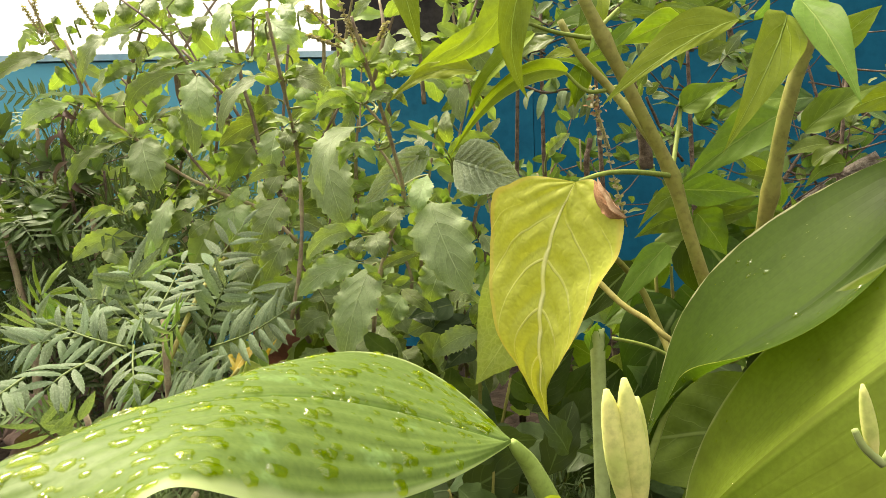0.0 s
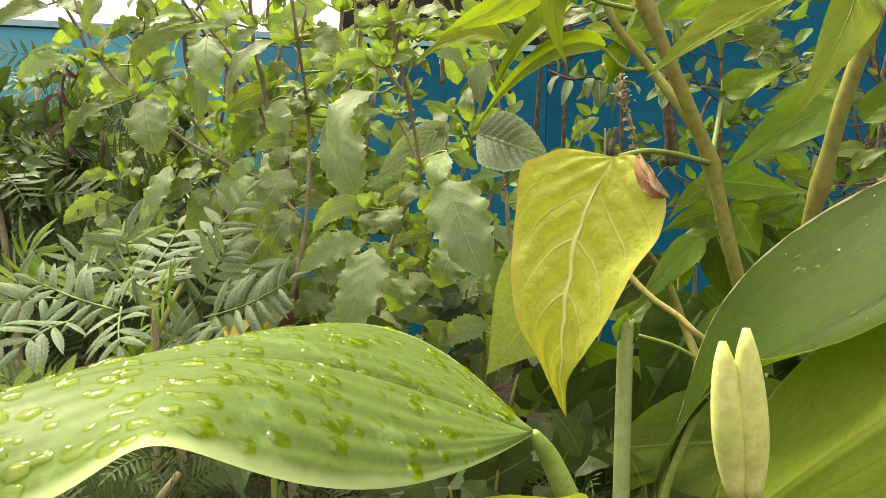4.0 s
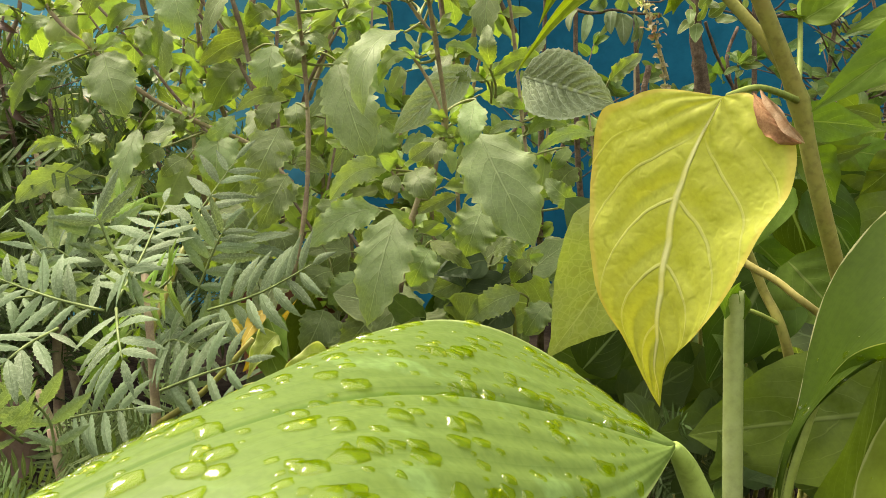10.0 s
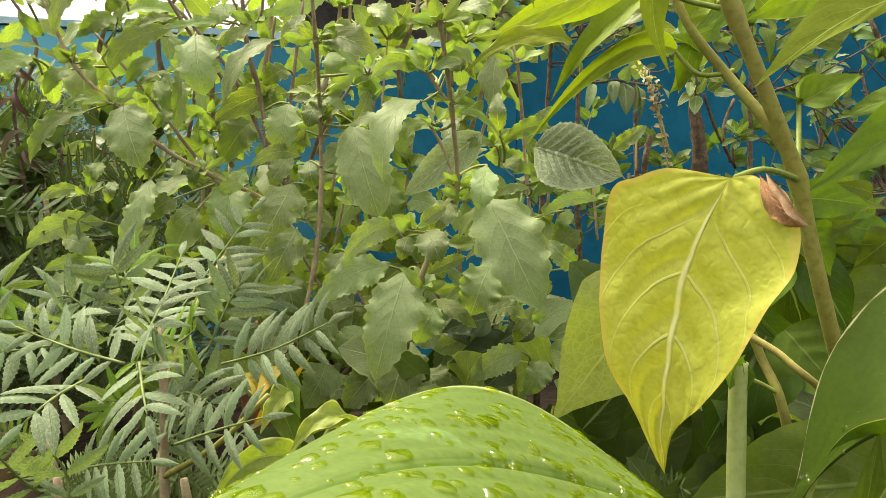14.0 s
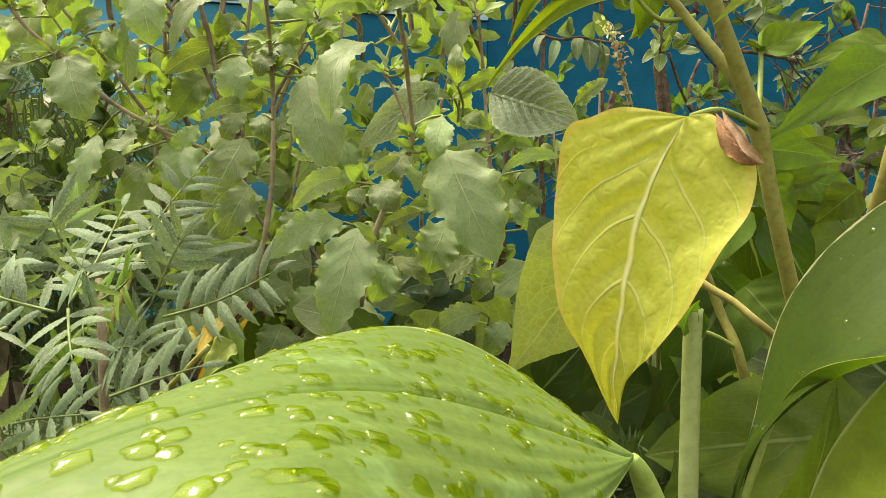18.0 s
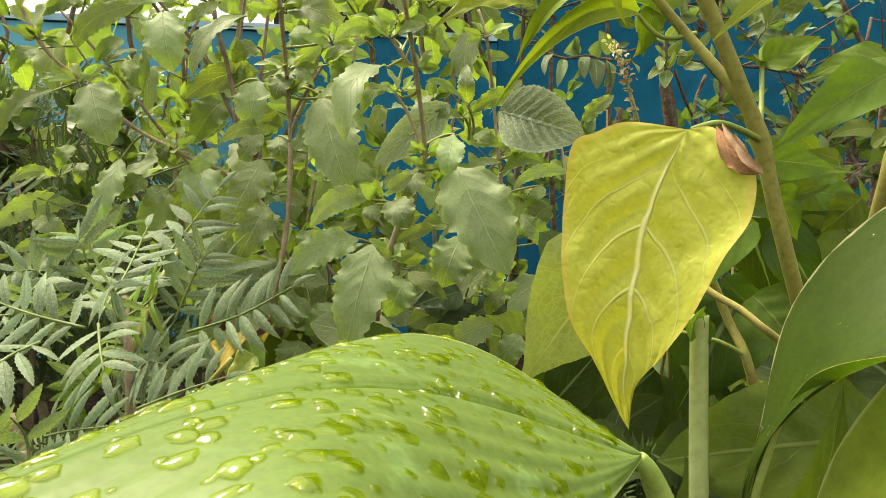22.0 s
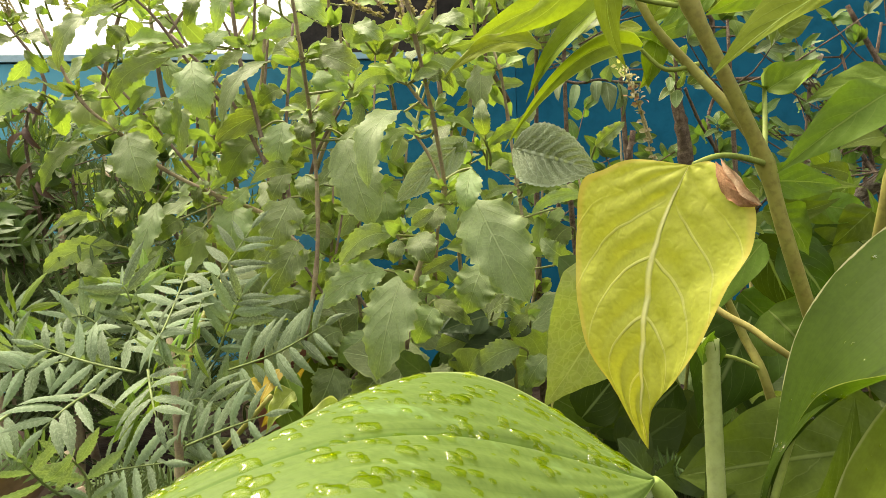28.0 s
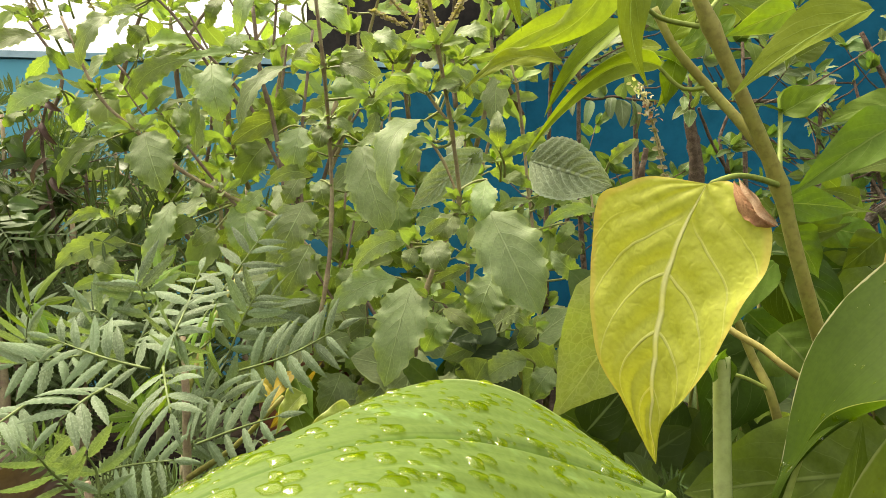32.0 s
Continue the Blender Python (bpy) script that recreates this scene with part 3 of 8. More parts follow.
tagged(wall_mesh("wall_west", LOW_WALL, 0.3, 1.268, 0.15, M_WALLSUN), "low blue painted garden wall behind the plants, sunlight painted in", "wall", kind="structure")
tagged(wall_mesh("trim", [(x, y - 0.006) for x, y in LOW_WALL], 1.27, 1.28, 0.165, M_CAP), "pale top of the low blue wall", "wall top", kind="structure")
tagged(wall_mesh("wall_north", [(0.121, 1.36), (1.3, 1.08), (5, 0.3)], 0.3, 2.2, 0.15, M_WALL), "taller blue painted wall behind the plants", "wall", kind="structure")
shed = thing("garden_shed", "dark weathered shed behind the blue wall", "shed")
block("wall", (SHEDX, 1.9, 0.4), (0.9, 2.9, 1.9), M_DARKBG, shed)
block("roof", (SHEDX - 0.05, 1.8, 1.903), (1.0, 3.0, 1.95), M_DARKBG, shed)


# ---- yellowing leaf plant ----
datura = thing("thorn_apple_plant", "tall soft-stemmed plant with light green and yellowing leaves", "plant")

put("stem", tube_mesh(((0.1982, 0.4200, 0.9131), (0.1864, 0.4150, 0.9442), (0.1711, 0.4100, 0.9921), (0.1619, 0.4070, 1.0242), (0.1450, 0.4000, 1.0582), (0.1231, 0.3950, 1.1025), (0.1110, 0.3900, 1.1261)), (0.00402, 0.00395, 0.00388, 0.00382, 0.00375, 0.00362, 0.00336), knots=((0.1619, 0.4070, 1.0242), (0.1231, 0.3950, 1.1025), ), sides=12), M_STEM, datura)
put("stem", tube_mesh(((0.1588, 0.4050, 1.0322), (0.1455, 0.4100, 1.0539), (0.1297, 0.4200, 1.0772), (0.1122, 0.4200, 1.0979), (0.1012, 0.4200, 1.1189)), (0.00302, 0.00279, 0.00260, 0.00233, 0.00207), sides=8), M_STEM, datura)
put("stem", tube_mesh(((0.2050, 0.4000, 0.9355), (0.2010, 0.3700, 0.9919), (0.2027, 0.3625, 1.0126), (0.2059, 0.3500, 1.0493), (0.2141, 0.3450, 1.0835), (0.2186, 0.3400, 1.1113)), (0.00390, 0.00380, 0.00376, 0.00371, 0.00363, 0.00352), knots=((0.2027, 0.3625, 1.0126), (0.2141, 0.3450, 1.0835), ), sides=12), M_STEM, datura)
put("yellow_leaf", patch_mesh((0.0996, 0.3270, 1.0210), (0.0847, 0.3520, 0.8966), [(0.0910, 0.3296, 1.0020), (0.0846, 0.3332, 0.9813), (0.0822, 0.3377, 0.9578), (0.0817, 0.3431, 0.9343), (0.0825, 0.3481, 0.9123)], [(0.1081, 0.3235, 1.0215), (0.1143, 0.3156, 1.0118), (0.1194, 0.3107, 1.0035), (0.1171, 0.3075, 0.9870), (0.1070, 0.3077, 0.9720), (0.0982, 0.3118, 0.9520), (0.0897, 0.3212, 0.9342), (0.0836, 0.3379, 0.9181)], [(0.0793, 0.3372, 1.0250), (0.0677, 0.3443, 1.0216), (0.0590, 0.3506, 1.0165), (0.0571, 0.3572, 0.9940), (0.0557, 0.3539, 0.9685), (0.0587, 0.3516, 0.9448), (0.0690, 0.3511, 0.9266), (0.0781, 0.3516, 0.9079)], spline=True, along=80, across=26, quilt=0.0020, pairs=6.0, slant=0.3, axis=True), M_YELLOW, datura, "large yellowing leaf with pale veins")
put("petiole", tube_mesh(((0.1619, 0.4070, 1.0242), (0.1360, 0.3700, 1.0259), (0.1156, 0.3400, 1.0250), (0.1021, 0.3290, 1.0213)), (0.00172, 0.00148, 0.00128, 0.00116), sides=8), M_SOFTSTEM, datura)
leaf(datura, (0.1076, 0.3190, 1.0215), (0.1200, 0.3067, 1.0030), 0.0076, 20, 0.0, "soft", material=M_DRY, name="dry_corner", label="withered brown rolled leaf corner", mid=(0.1113, 0.3096, 1.0098), shape="broad", wave=0.5, waves=2.2, teeth=5, bite=0.12, fold=-0.9, puff=0.3, cells=7, along=40)
leaf(datura, (0.1088, 0.3165, 1.0226), (0.1205, 0.3055, 1.0030), 0.0042, 60, 0.0, "soft", material=M_CURL, name="rolled_edge", label="pale tan rolled dry leaf edge", mid=(0.1140, 0.3085, 1.0118), shape="broad", wave=0.4, waves=2.0, fold=0.8, along=30)
leaf(datura, (0.0900, 0.4000, 0.9737), (0.0443, 0.4050, 0.9045), 0.0588, -12, 0.06, "soft", material=M_YPALE, label="pale yellow-green leaf")
leaf(datura, (0.1860, 0.4700, 0.9411), (0.2148, 0.4500, 0.9021), 0.0500, 10, 0.05, "dark", material=M_SOFTM)
leaf(datura, (0.2646, 0.5000, 0.9691), (0.2146, 0.4800, 0.9354), 0.0500, -10, 0.05, "dark", material=M_SOFTM)
leaf(datura, (0.0511, 0.4100, 1.0892), (-0.0005, 0.4000, 1.0722), 0.0147, 10, 0.0, "soft", mid=(0.0240, 0.4000, 1.0883), fold=0.25, wave=0.3, waves=2.6, material=M_OLIVE)
leaf(datura, (0.0691, 0.4300, 1.1197), (0.0088, 0.4200, 1.0904), 0.0154, -25, 0.0, "soft", mid=(0.0373, 0.4200, 1.1063), fold=0.2, material=M_YGREEN)
leaf(datura, (0.0858, 0.4200, 1.1123), (0.0429, 0.4200, 1.0617), 0.0145, 20, 0.0, "soft", mid=(0.0596, 0.4100, 1.0879), fold=0.55, material=M_SOFT)
leaf(datura, (0.1045, 0.4200, 1.0882), (0.0310, 0.4300, 1.0384), 0.0128, -30, 0.0, "soft", mid=(0.0679, 0.4100, 1.0805), fold=0.7, material=M_OLIVE)
leaf(datura, (0.0138, 0.3600, 1.1413), (0.0254, 0.3500, 1.0896), 0.0153, 0, 0.0, "soft", mid=(0.0188, 0.3500, 1.1152), fold=0.2, material=M_SOFT)
leaf(datura, (0.0809, 0.3500, 1.1315), (0.0788, 0.3400, 1.0627), 0.0168, -8, 0.0, "soft", mid=(0.0710, 0.3400, 1.0933), fold=0.3, material=M_SOFT, wave=0.25)
leaf(datura, (0.0710, 0.3800, 1.1317), (0.0256, 0.3850, 1.0890), 0.0215, -15, 0.0, "soft", mid=(0.0578, 0.3800, 1.1050), fold=0.15, material=M_YGREEN, cup=-0.3)
leaf(datura, (0.1898, 0.3700, 1.1037), (0.1147, 0.3450, 1.0583), 0.0214, 8, 0.0, "soft", mid=(0.1537, 0.3600, 1.0867), skew=-0.5, fold=0.12, material=M_SOFT, wave=0.1)
leaf(datura, (0.1470, 0.4300, 1.1175), (0.1247, 0.4300, 1.0984), 0.0103, 10, 0.0, "soft", mid=(0.1334, 0.4300, 1.1064), material=M_SOFT2)
leaf(datura, (0.1357, 0.4200, 1.1241), (0.1602, 0.4200, 1.1204), 0.0089, 0, 0.0, "soft", mid=(0.1472, 0.4200, 1.1225), material=M_SOFT2)
leaf(datura, (0.1306, 0.4400, 1.1154), (0.1199, 0.4400, 1.1025), 0.0093, 10, 0.0, "soft", mid=(0.1265, 0.4400, 1.1078), material=M_SOFT2)
leaf(datura, (0.1102, 0.4400, 1.1027), (0.0909, 0.4400, 1.0953), 0.0093, 20, 0.0, "soft", mid=(0.0981, 0.4400, 1.1022), material=M_OLIVE)
leaf(datura, (0.1170, 0.4300, 1.0922), (0.1045, 0.4300, 1.0678), 0.0103, -10, 0.0, "soft", mid=(0.1114, 0.4300, 1.0774), material=M_OLIVE, fold=0.4)
put("petiole", tube_mesh(((0.1163, 0.3920, 1.1020), (0.0969, 0.3900, 1.1057), (0.0806, 0.3600, 1.1049)), (0.0014, 0.0012, 0.001), sides=8), M_SOFTSTEM, datura)
put("petiole", tube_mesh(((0.1341, 0.4200, 1.0783), (0.1168, 0.4200, 1.0762), (0.1040, 0.4200, 1.0876)), (0.0014, 0.0012, 0.001), sides=8), M_SOFTSTEM, datura)
put("petiole", tube_mesh(((0.1183, 0.4000, 1.1060), (0.1277, 0.4100, 1.1157), (0.1357, 0.4200, 1.1241)), (0.0014, 0.0012, 0.001), sides=8), M_SOFTSTEM, datura)
leaf(datura, (0.1572, 0.4000, 0.9849), (0.1187, 0.3900, 0.9419), 0.0168, 10, 0.0, "soft", mid=(0.1395, 0.3950, 0.9670), material=M_SOFT2)
leaf(datura, (0.1788, 0.4600, 1.0124), (0.1489, 0.4500, 0.9923), 0.0148, 0, 0.0, "soft", mid=(0.1646, 0.4550, 1.0091), material=M_SOFT2)
leaf(datura, (0.1883, 0.4700, 1.0127), (0.2399, 0.4600, 1.0106), 0.0195, -20, 0.0, "soft", mid=(0.2096, 0.4600, 1.0144), material=M_SOFT2)
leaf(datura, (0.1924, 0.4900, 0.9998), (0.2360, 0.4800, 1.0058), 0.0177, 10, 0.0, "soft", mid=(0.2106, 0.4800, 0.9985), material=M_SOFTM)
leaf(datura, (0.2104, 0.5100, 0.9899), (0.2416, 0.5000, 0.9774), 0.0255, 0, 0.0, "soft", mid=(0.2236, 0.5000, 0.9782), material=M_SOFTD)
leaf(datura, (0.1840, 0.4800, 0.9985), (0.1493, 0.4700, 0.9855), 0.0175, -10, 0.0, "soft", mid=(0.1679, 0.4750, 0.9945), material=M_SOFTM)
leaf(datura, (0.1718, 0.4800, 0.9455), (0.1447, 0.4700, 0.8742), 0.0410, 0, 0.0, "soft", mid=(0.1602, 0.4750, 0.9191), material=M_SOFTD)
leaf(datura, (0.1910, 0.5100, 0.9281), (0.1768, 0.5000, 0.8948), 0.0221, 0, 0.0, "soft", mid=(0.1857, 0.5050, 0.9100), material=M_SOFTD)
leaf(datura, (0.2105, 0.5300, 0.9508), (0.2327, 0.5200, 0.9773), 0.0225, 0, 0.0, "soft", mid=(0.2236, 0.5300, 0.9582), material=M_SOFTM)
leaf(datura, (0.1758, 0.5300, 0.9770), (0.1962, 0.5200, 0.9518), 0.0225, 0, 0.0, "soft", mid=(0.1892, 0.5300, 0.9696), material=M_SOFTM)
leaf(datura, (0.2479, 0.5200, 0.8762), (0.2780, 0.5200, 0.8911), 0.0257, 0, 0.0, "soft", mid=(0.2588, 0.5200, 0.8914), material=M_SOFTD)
leaf(datura, (0.3051, 0.5200, 1.0316), (0.2760, 0.5200, 1.0136), 0.0147, 0, 0.0, "soft", mid=(0.2903, 0.5200, 1.0280), material=M_SOFT2)
leaf(datura, (0.3276, 0.4600, 1.0722), (0.2600, 0.4400, 1.0521), 0.0191, -15, 0.0, "soft", mid=(0.2931, 0.4500, 1.0672), material=M_SOFT)
leaf(datura, (0.3669, 0.5000, 1.0411), (0.3165, 0.5000, 1.0322), 0.0177, 0, 0.0, "soft", mid=(0.3455, 0.5000, 1.0341), material=M_SOFT2)
leaf(datura, (0.2009, 0.3300, 1.0962), (0.1526, 0.2640, 1.0285), 0.0227, -8, 0.08, "soft", fold=0.25)
leaf(datura, (0.2058, 0.3300, 1.1038), (0.2090, 0.2700, 1.0460), 0.0193, 12, 0.08, "lance", material=M_SOFT2, fold=0.25)
leaf(datura, (0.2220, 0.4000, 1.0568), (0.1662, 0.4050, 1.0184), 0.0277, 8, 0.1, "soft", material=M_SOFT2, fold=0.3)
leaf(datura, (0.2388, 0.4300, 1.0684), (0.1929, 0.4300, 1.0572), 0.0215, 20, 0.1, "soft", material=M_SOFT2)
leaf(datura, (0.1730, 0.4300, 1.0645), (0.1998, 0.4250, 1.0787), 0.0184, -10, 0.05, "soft", material=M_SOFT2, fold=0.3)
put("petiole", tube_mesh(((0.1619, 0.4070, 1.0256), (0.1676, 0.4200, 1.0455), (0.1738, 0.4350, 1.0667)), (0.00144, 0.00133, 0.00122), sides=8), M_SOFTSTEM, datura)
leaf(datura, (0.1738, 0.4350, 1.0658), (0.2097, 0.4400, 1.0803), 0.0215, -20, 0.05, "soft")
leaf(datura, (0.1738, 0.4350, 1.0658), (0.1553, 0.4300, 1.0677), 0.0122, 60, 0.1, "soft", material=M_SOFTD)
leaf(datura, (0.2574, 0.4500, 1.0700), (0.2049, 0.4600, 1.0594), 0.0211, 20, 0.08, "soft", material=M_SOFTD)
leaf(datura, (0.2190, 0.3600, 1.0431), (0.2563, 0.3600, 1.0647), 0.0181, -15, 0.15, "soft", material=M_SOFT2, fold=0.3)
leaf(datura, (0.1689, 0.4300, 1.0162), (0.2218, 0.4500, 1.0121), 0.0208, 10, 0.08, "soft", material=M_SOFT2)
leaf(datura, (0.1859, 0.4500, 1.0012), (0.2064, 0.4600, 0.9729), 0.0261, 0, 0.06, "soft", material=M_SOFTM)
leaf(datura, (0.2478, 0.4700, 0.9972), (0.2292, 0.4800, 0.9767), 0.0238, 0, 0.06, "soft", material=M_SOFTM)
leaf(datura, (0.2258, 0.4800, 1.0008), (0.2565, 0.4800, 0.9936), 0.0206, 0, 0.06, "soft", material=M_SOFT2)
leaf(datura, (0.1158, 0.4250, 1.0966), (0.1095, 0.4300, 1.0680), 0.0138, 15, 0.1, "lance")
leaf(datura, (0.1094, 0.4200, 1.1010), (0.1246, 0.4200, 1.1178), 0.0130, -15, 0.1, "lance")
leaf(datura, (0.1665, 0.4000, 1.1127), (0.1326, 0.4050, 1.0995), 0.0175, -20, 0.1, "soft", material=M_OLIVE)
leaf(datura, (0.1307, 0.4300, 1.0814), (0.0936, 0.4300, 1.0982), 0.0121, 30, 0.1, "lance", fold=0.5)
leaf(datura, (0.0993, 0.4400, 1.1124), (0.0742, 0.4600, 1.1028), 0.0145, 20, 0.1, "lance", material=M_SOFTM)
leaf(datura, (0.0848, 0.4600, 1.1279), (0.0594, 0.4700, 1.1090), 0.0196, 0, 0.1, "soft", material=M_SOFTM)
leaf(datura, (0.1891, 0.4500, 1.0983), (0.2082, 0.4500, 1.1067), 0.0145, 0, 0.1, "soft", material=M_SOFTM)
leaf(datura, (0.2314, 0.3600, 1.0834), (0.2580, 0.3600, 1.1047), 0.0168, 0, 0.1, "soft")
leaf(datura, (0.1810, 0.4600, 1.0140), (0.1649, 0.4700, 1.0085), 0.0164, 10, 0.06, "soft", material=M_SOFTM)
leaf(datura, (0.2140, 0.5000, 1.0071), (0.2591, 0.5000, 0.9892), 0.0247, 10, 0.06, "soft", material=M_SOFTM)
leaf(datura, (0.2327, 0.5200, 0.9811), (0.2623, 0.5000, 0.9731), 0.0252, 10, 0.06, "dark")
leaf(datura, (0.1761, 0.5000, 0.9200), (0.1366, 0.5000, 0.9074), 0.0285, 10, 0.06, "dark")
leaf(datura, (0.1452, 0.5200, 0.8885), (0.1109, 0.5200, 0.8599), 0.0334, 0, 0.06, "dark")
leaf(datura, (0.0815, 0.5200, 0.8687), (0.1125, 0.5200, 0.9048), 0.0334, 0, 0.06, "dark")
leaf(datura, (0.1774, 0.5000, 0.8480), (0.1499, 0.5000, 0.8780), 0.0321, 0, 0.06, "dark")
leaf(datura, (0.1390, 0.5311, 1.1630), (0.1378, 0.5211, 1.1269), 0.0130, 2.53414, 0.1, "soft", material=M_OLIVE, along=14, across=4)
leaf(datura, (0.1530, 0.4903, 1.1523), (0.1227, 0.4803, 1.1423), 0.0115, 28.4134, 0.1, "soft", material=M_SOFT2, along=14, across=4)
leaf(datura, (0.1916, 0.4710, 1.1312), (0.1689, 0.4610, 1.1334), 0.0075, 11.6997, 0.1, "soft", material=M_SOFT2, along=14, across=4)
leaf(datura, (0.2378, 0.6067, 1.1894), (0.2069, 0.5967, 1.1804), 0.0145, 18.8156, 0.1, "soft", material=M_OLIVE, along=14, across=4)
leaf(datura, (0.2044, 0.5932, 1.1585), (0.1690, 0.5832, 1.1553), 0.0174, -34.1216, 0.1, "soft", material=M_SOFTM, along=14, across=4)
leaf(datura, (0.2127, 0.5700, 1.1437), (0.1870, 0.5600, 1.1608), 0.0146, -8.78349, 0.1, "soft", material=M_SOFT2, along=14, across=4)
leaf(datura, (0.2327, 0.5789, 1.1454), (0.2323, 0.5689, 1.1135), 0.0128, -11.557, 0.1, "soft", material=M_SOFTM, along=14, across=4)
leaf(datura, (0.2155, 0.5281, 1.1289), (0.1926, 0.5181, 1.1344), 0.0098, 23.2123, 0.1, "soft", material=M_OLIVE, along=14, across=4)
leaf(datura, (0.1284, 0.5044, 1.1420), (0.0983, 0.4944, 1.1295), 0.0157, 9.71606, 0.1, "soft", material=M_SOFTM, along=14, across=4)
leaf(datura, (0.2132, 0.5050, 1.1280), (0.1898, 0.4950, 1.1155), 0.0120, -3.88501, 0.1, "soft", material=M_SOFTM, along=14, across=4)
leaf(datura, (0.1297, 0.4990, 1.1510), (0.1178, 0.4890, 1.1264), 0.0102, -4.6012, 0.1, "soft", material=M_SOFTM, along=14, across=4)
leaf(datura, (0.1380, 0.5465, 1.1394), (0.1138, 0.5365, 1.1409), 0.0118, 20.7014, 0.1, "soft", material=M_SOFTM, along=14, across=4)
leaf(datura, (0.1407, 0.5306, 1.1314), (0.1254, 0.5206, 1.1493), 0.0111, 17.557, 0.1, "soft", material=M_OLIVE, along=14, across=4)
leaf(datura, (0.1840, 0.5654, 1.1767), (0.1763, 0.5554, 1.1376), 0.0144, 25.8805, 0.1, "soft", material=M_SOFT2, along=14, across=4)
leaf(datura, (0.1530, 0.4818, 1.1411), (0.1352, 0.4718, 1.1504), 0.0090, 2.62755, 0.1, "soft", material=M_SOFT2, along=14, across=4)
leaf(datura, (0.2123, 0.5137, 1.1230), (0.1872, 0.5037, 1.1339), 0.0117, -11.3593, 0.1, "soft", material=M_SOFT2, along=14, across=4)
leaf(datura, (0.1918, 0.5279, 1.1249), (0.1921, 0.5179, 1.1010), 0.0110, -10.5322, 0.1, "soft", material=M_SOFTM, along=14, across=4)
leaf(datura, (0.1449, 0.4742, 1.1132), (0.1144, 0.4642, 1.1003), 0.0139, -25.384, 0.1, "soft", material=M_SOFT2, along=14, across=4)
leaf(datura, (0.2107, 0.6040, 1.1681), (0.1904, 0.5940, 1.1437), 0.0129, -20.771, 0.1, "soft", material=M_OLIVE, along=14, across=4)
leaf(datura, (0.1630, 0.5451, 1.1695), (0.1430, 0.5351, 1.1889), 0.0145, 27.3746, 0.1, "soft", material=M_SOFT2, along=14, across=4)
leaf(datura, (0.1382, 0.4828, 1.1259), (0.1227, 0.4728, 1.1044), 0.0109, 30.0562, 0.1, "soft", material=M_SOFT2, along=14, across=4)
leaf(datura, (0.2267, 0.5796, 1.1548), (0.1985, 0.5696, 1.1622), 0.0138, 5.45609, 0.1, "soft", material=M_SOFTM, along=14, across=4)
leaf(datura, (0.2871, 0.5840, 0.9856), (0.3098, 0.5740, 0.9999), 0.0119, 20.5652, 0.1, "soft", material=M_SOFTM, along=14, across=4)
leaf(datura, (0.2798, 0.5691, 1.0153), (0.2568, 0.5591, 0.9936), 0.0154, 24.9061, 0.1, "soft", material=M_SOFTM, along=14, across=4)
leaf(datura, (0.2634, 0.5343, 0.9991), (0.2590, 0.5243, 1.0302), 0.0129, 33.4061, 0.1, "soft", material=M_SOFT2, along=14, across=4)
leaf(datura, (0.2848, 0.5265, 1.0314), (0.3070, 0.5165, 1.0449), 0.0139, -30.1589, 0.1, "soft", material=M_SOFTM, along=14, across=4)
leaf(datura, (0.2733, 0.5820, 1.0445), (0.2530, 0.5720, 1.0119), 0.0140, -7.81073, 0.1, "soft", material=M_SOFT2, along=14, across=4)
leaf(datura, (0.2875, 0.5706, 0.9992), (0.2838, 0.5606, 0.9713), 0.0148, 4.39366, 0.1, "soft", material=M_SOFTM, along=14, across=4)
leaf(datura, (0.2652, 0.5501, 1.0059), (0.2808, 0.5401, 1.0196), 0.0135, -22.2456, 0.1, "soft", material=M_SOFT2, along=14, across=4)
leaf(datura, (0.2564, 0.5132, 1.0211), (0.2265, 0.5032, 1.0265), 0.0121, -12.1911, 0.1, "soft", material=M_SOFTM, along=14, across=4)
leaf(datura, (0.3202, 0.5864, 1.0486), (0.2803, 0.5764, 1.0400), 0.0189, 19.2008, 0.1, "soft", material=M_SOFTM, along=14, across=4)
leaf(datura, (0.2644, 0.5014, 0.9891), (0.2562, 0.4914, 1.0111), 0.0117, 26.0111, 0.1, "soft", material=M_SOFTM, along=14, across=4)
leaf(datura, (0.2571, 0.5425, 1.0290), (0.2309, 0.5325, 1.0456), 0.0112, -31.7365, 0.1, "soft", material=M_SOFT2, along=14, across=4)
leaf(datura, (0.3117, 0.5840, 0.9843), (0.2951, 0.5740, 0.9519), 0.0161, -15.2287, 0.1, "soft", material=M_SOFT2, along=14, across=4)
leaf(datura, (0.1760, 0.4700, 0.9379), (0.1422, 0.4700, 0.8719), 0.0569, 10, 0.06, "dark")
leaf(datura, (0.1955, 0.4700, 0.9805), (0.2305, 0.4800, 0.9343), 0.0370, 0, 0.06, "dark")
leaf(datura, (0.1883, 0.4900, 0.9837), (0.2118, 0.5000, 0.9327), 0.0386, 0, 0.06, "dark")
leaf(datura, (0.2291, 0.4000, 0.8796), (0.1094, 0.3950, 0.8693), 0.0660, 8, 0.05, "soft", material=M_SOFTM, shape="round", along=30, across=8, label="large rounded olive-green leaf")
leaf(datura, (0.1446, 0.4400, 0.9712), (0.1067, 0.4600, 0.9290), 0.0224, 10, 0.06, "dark")
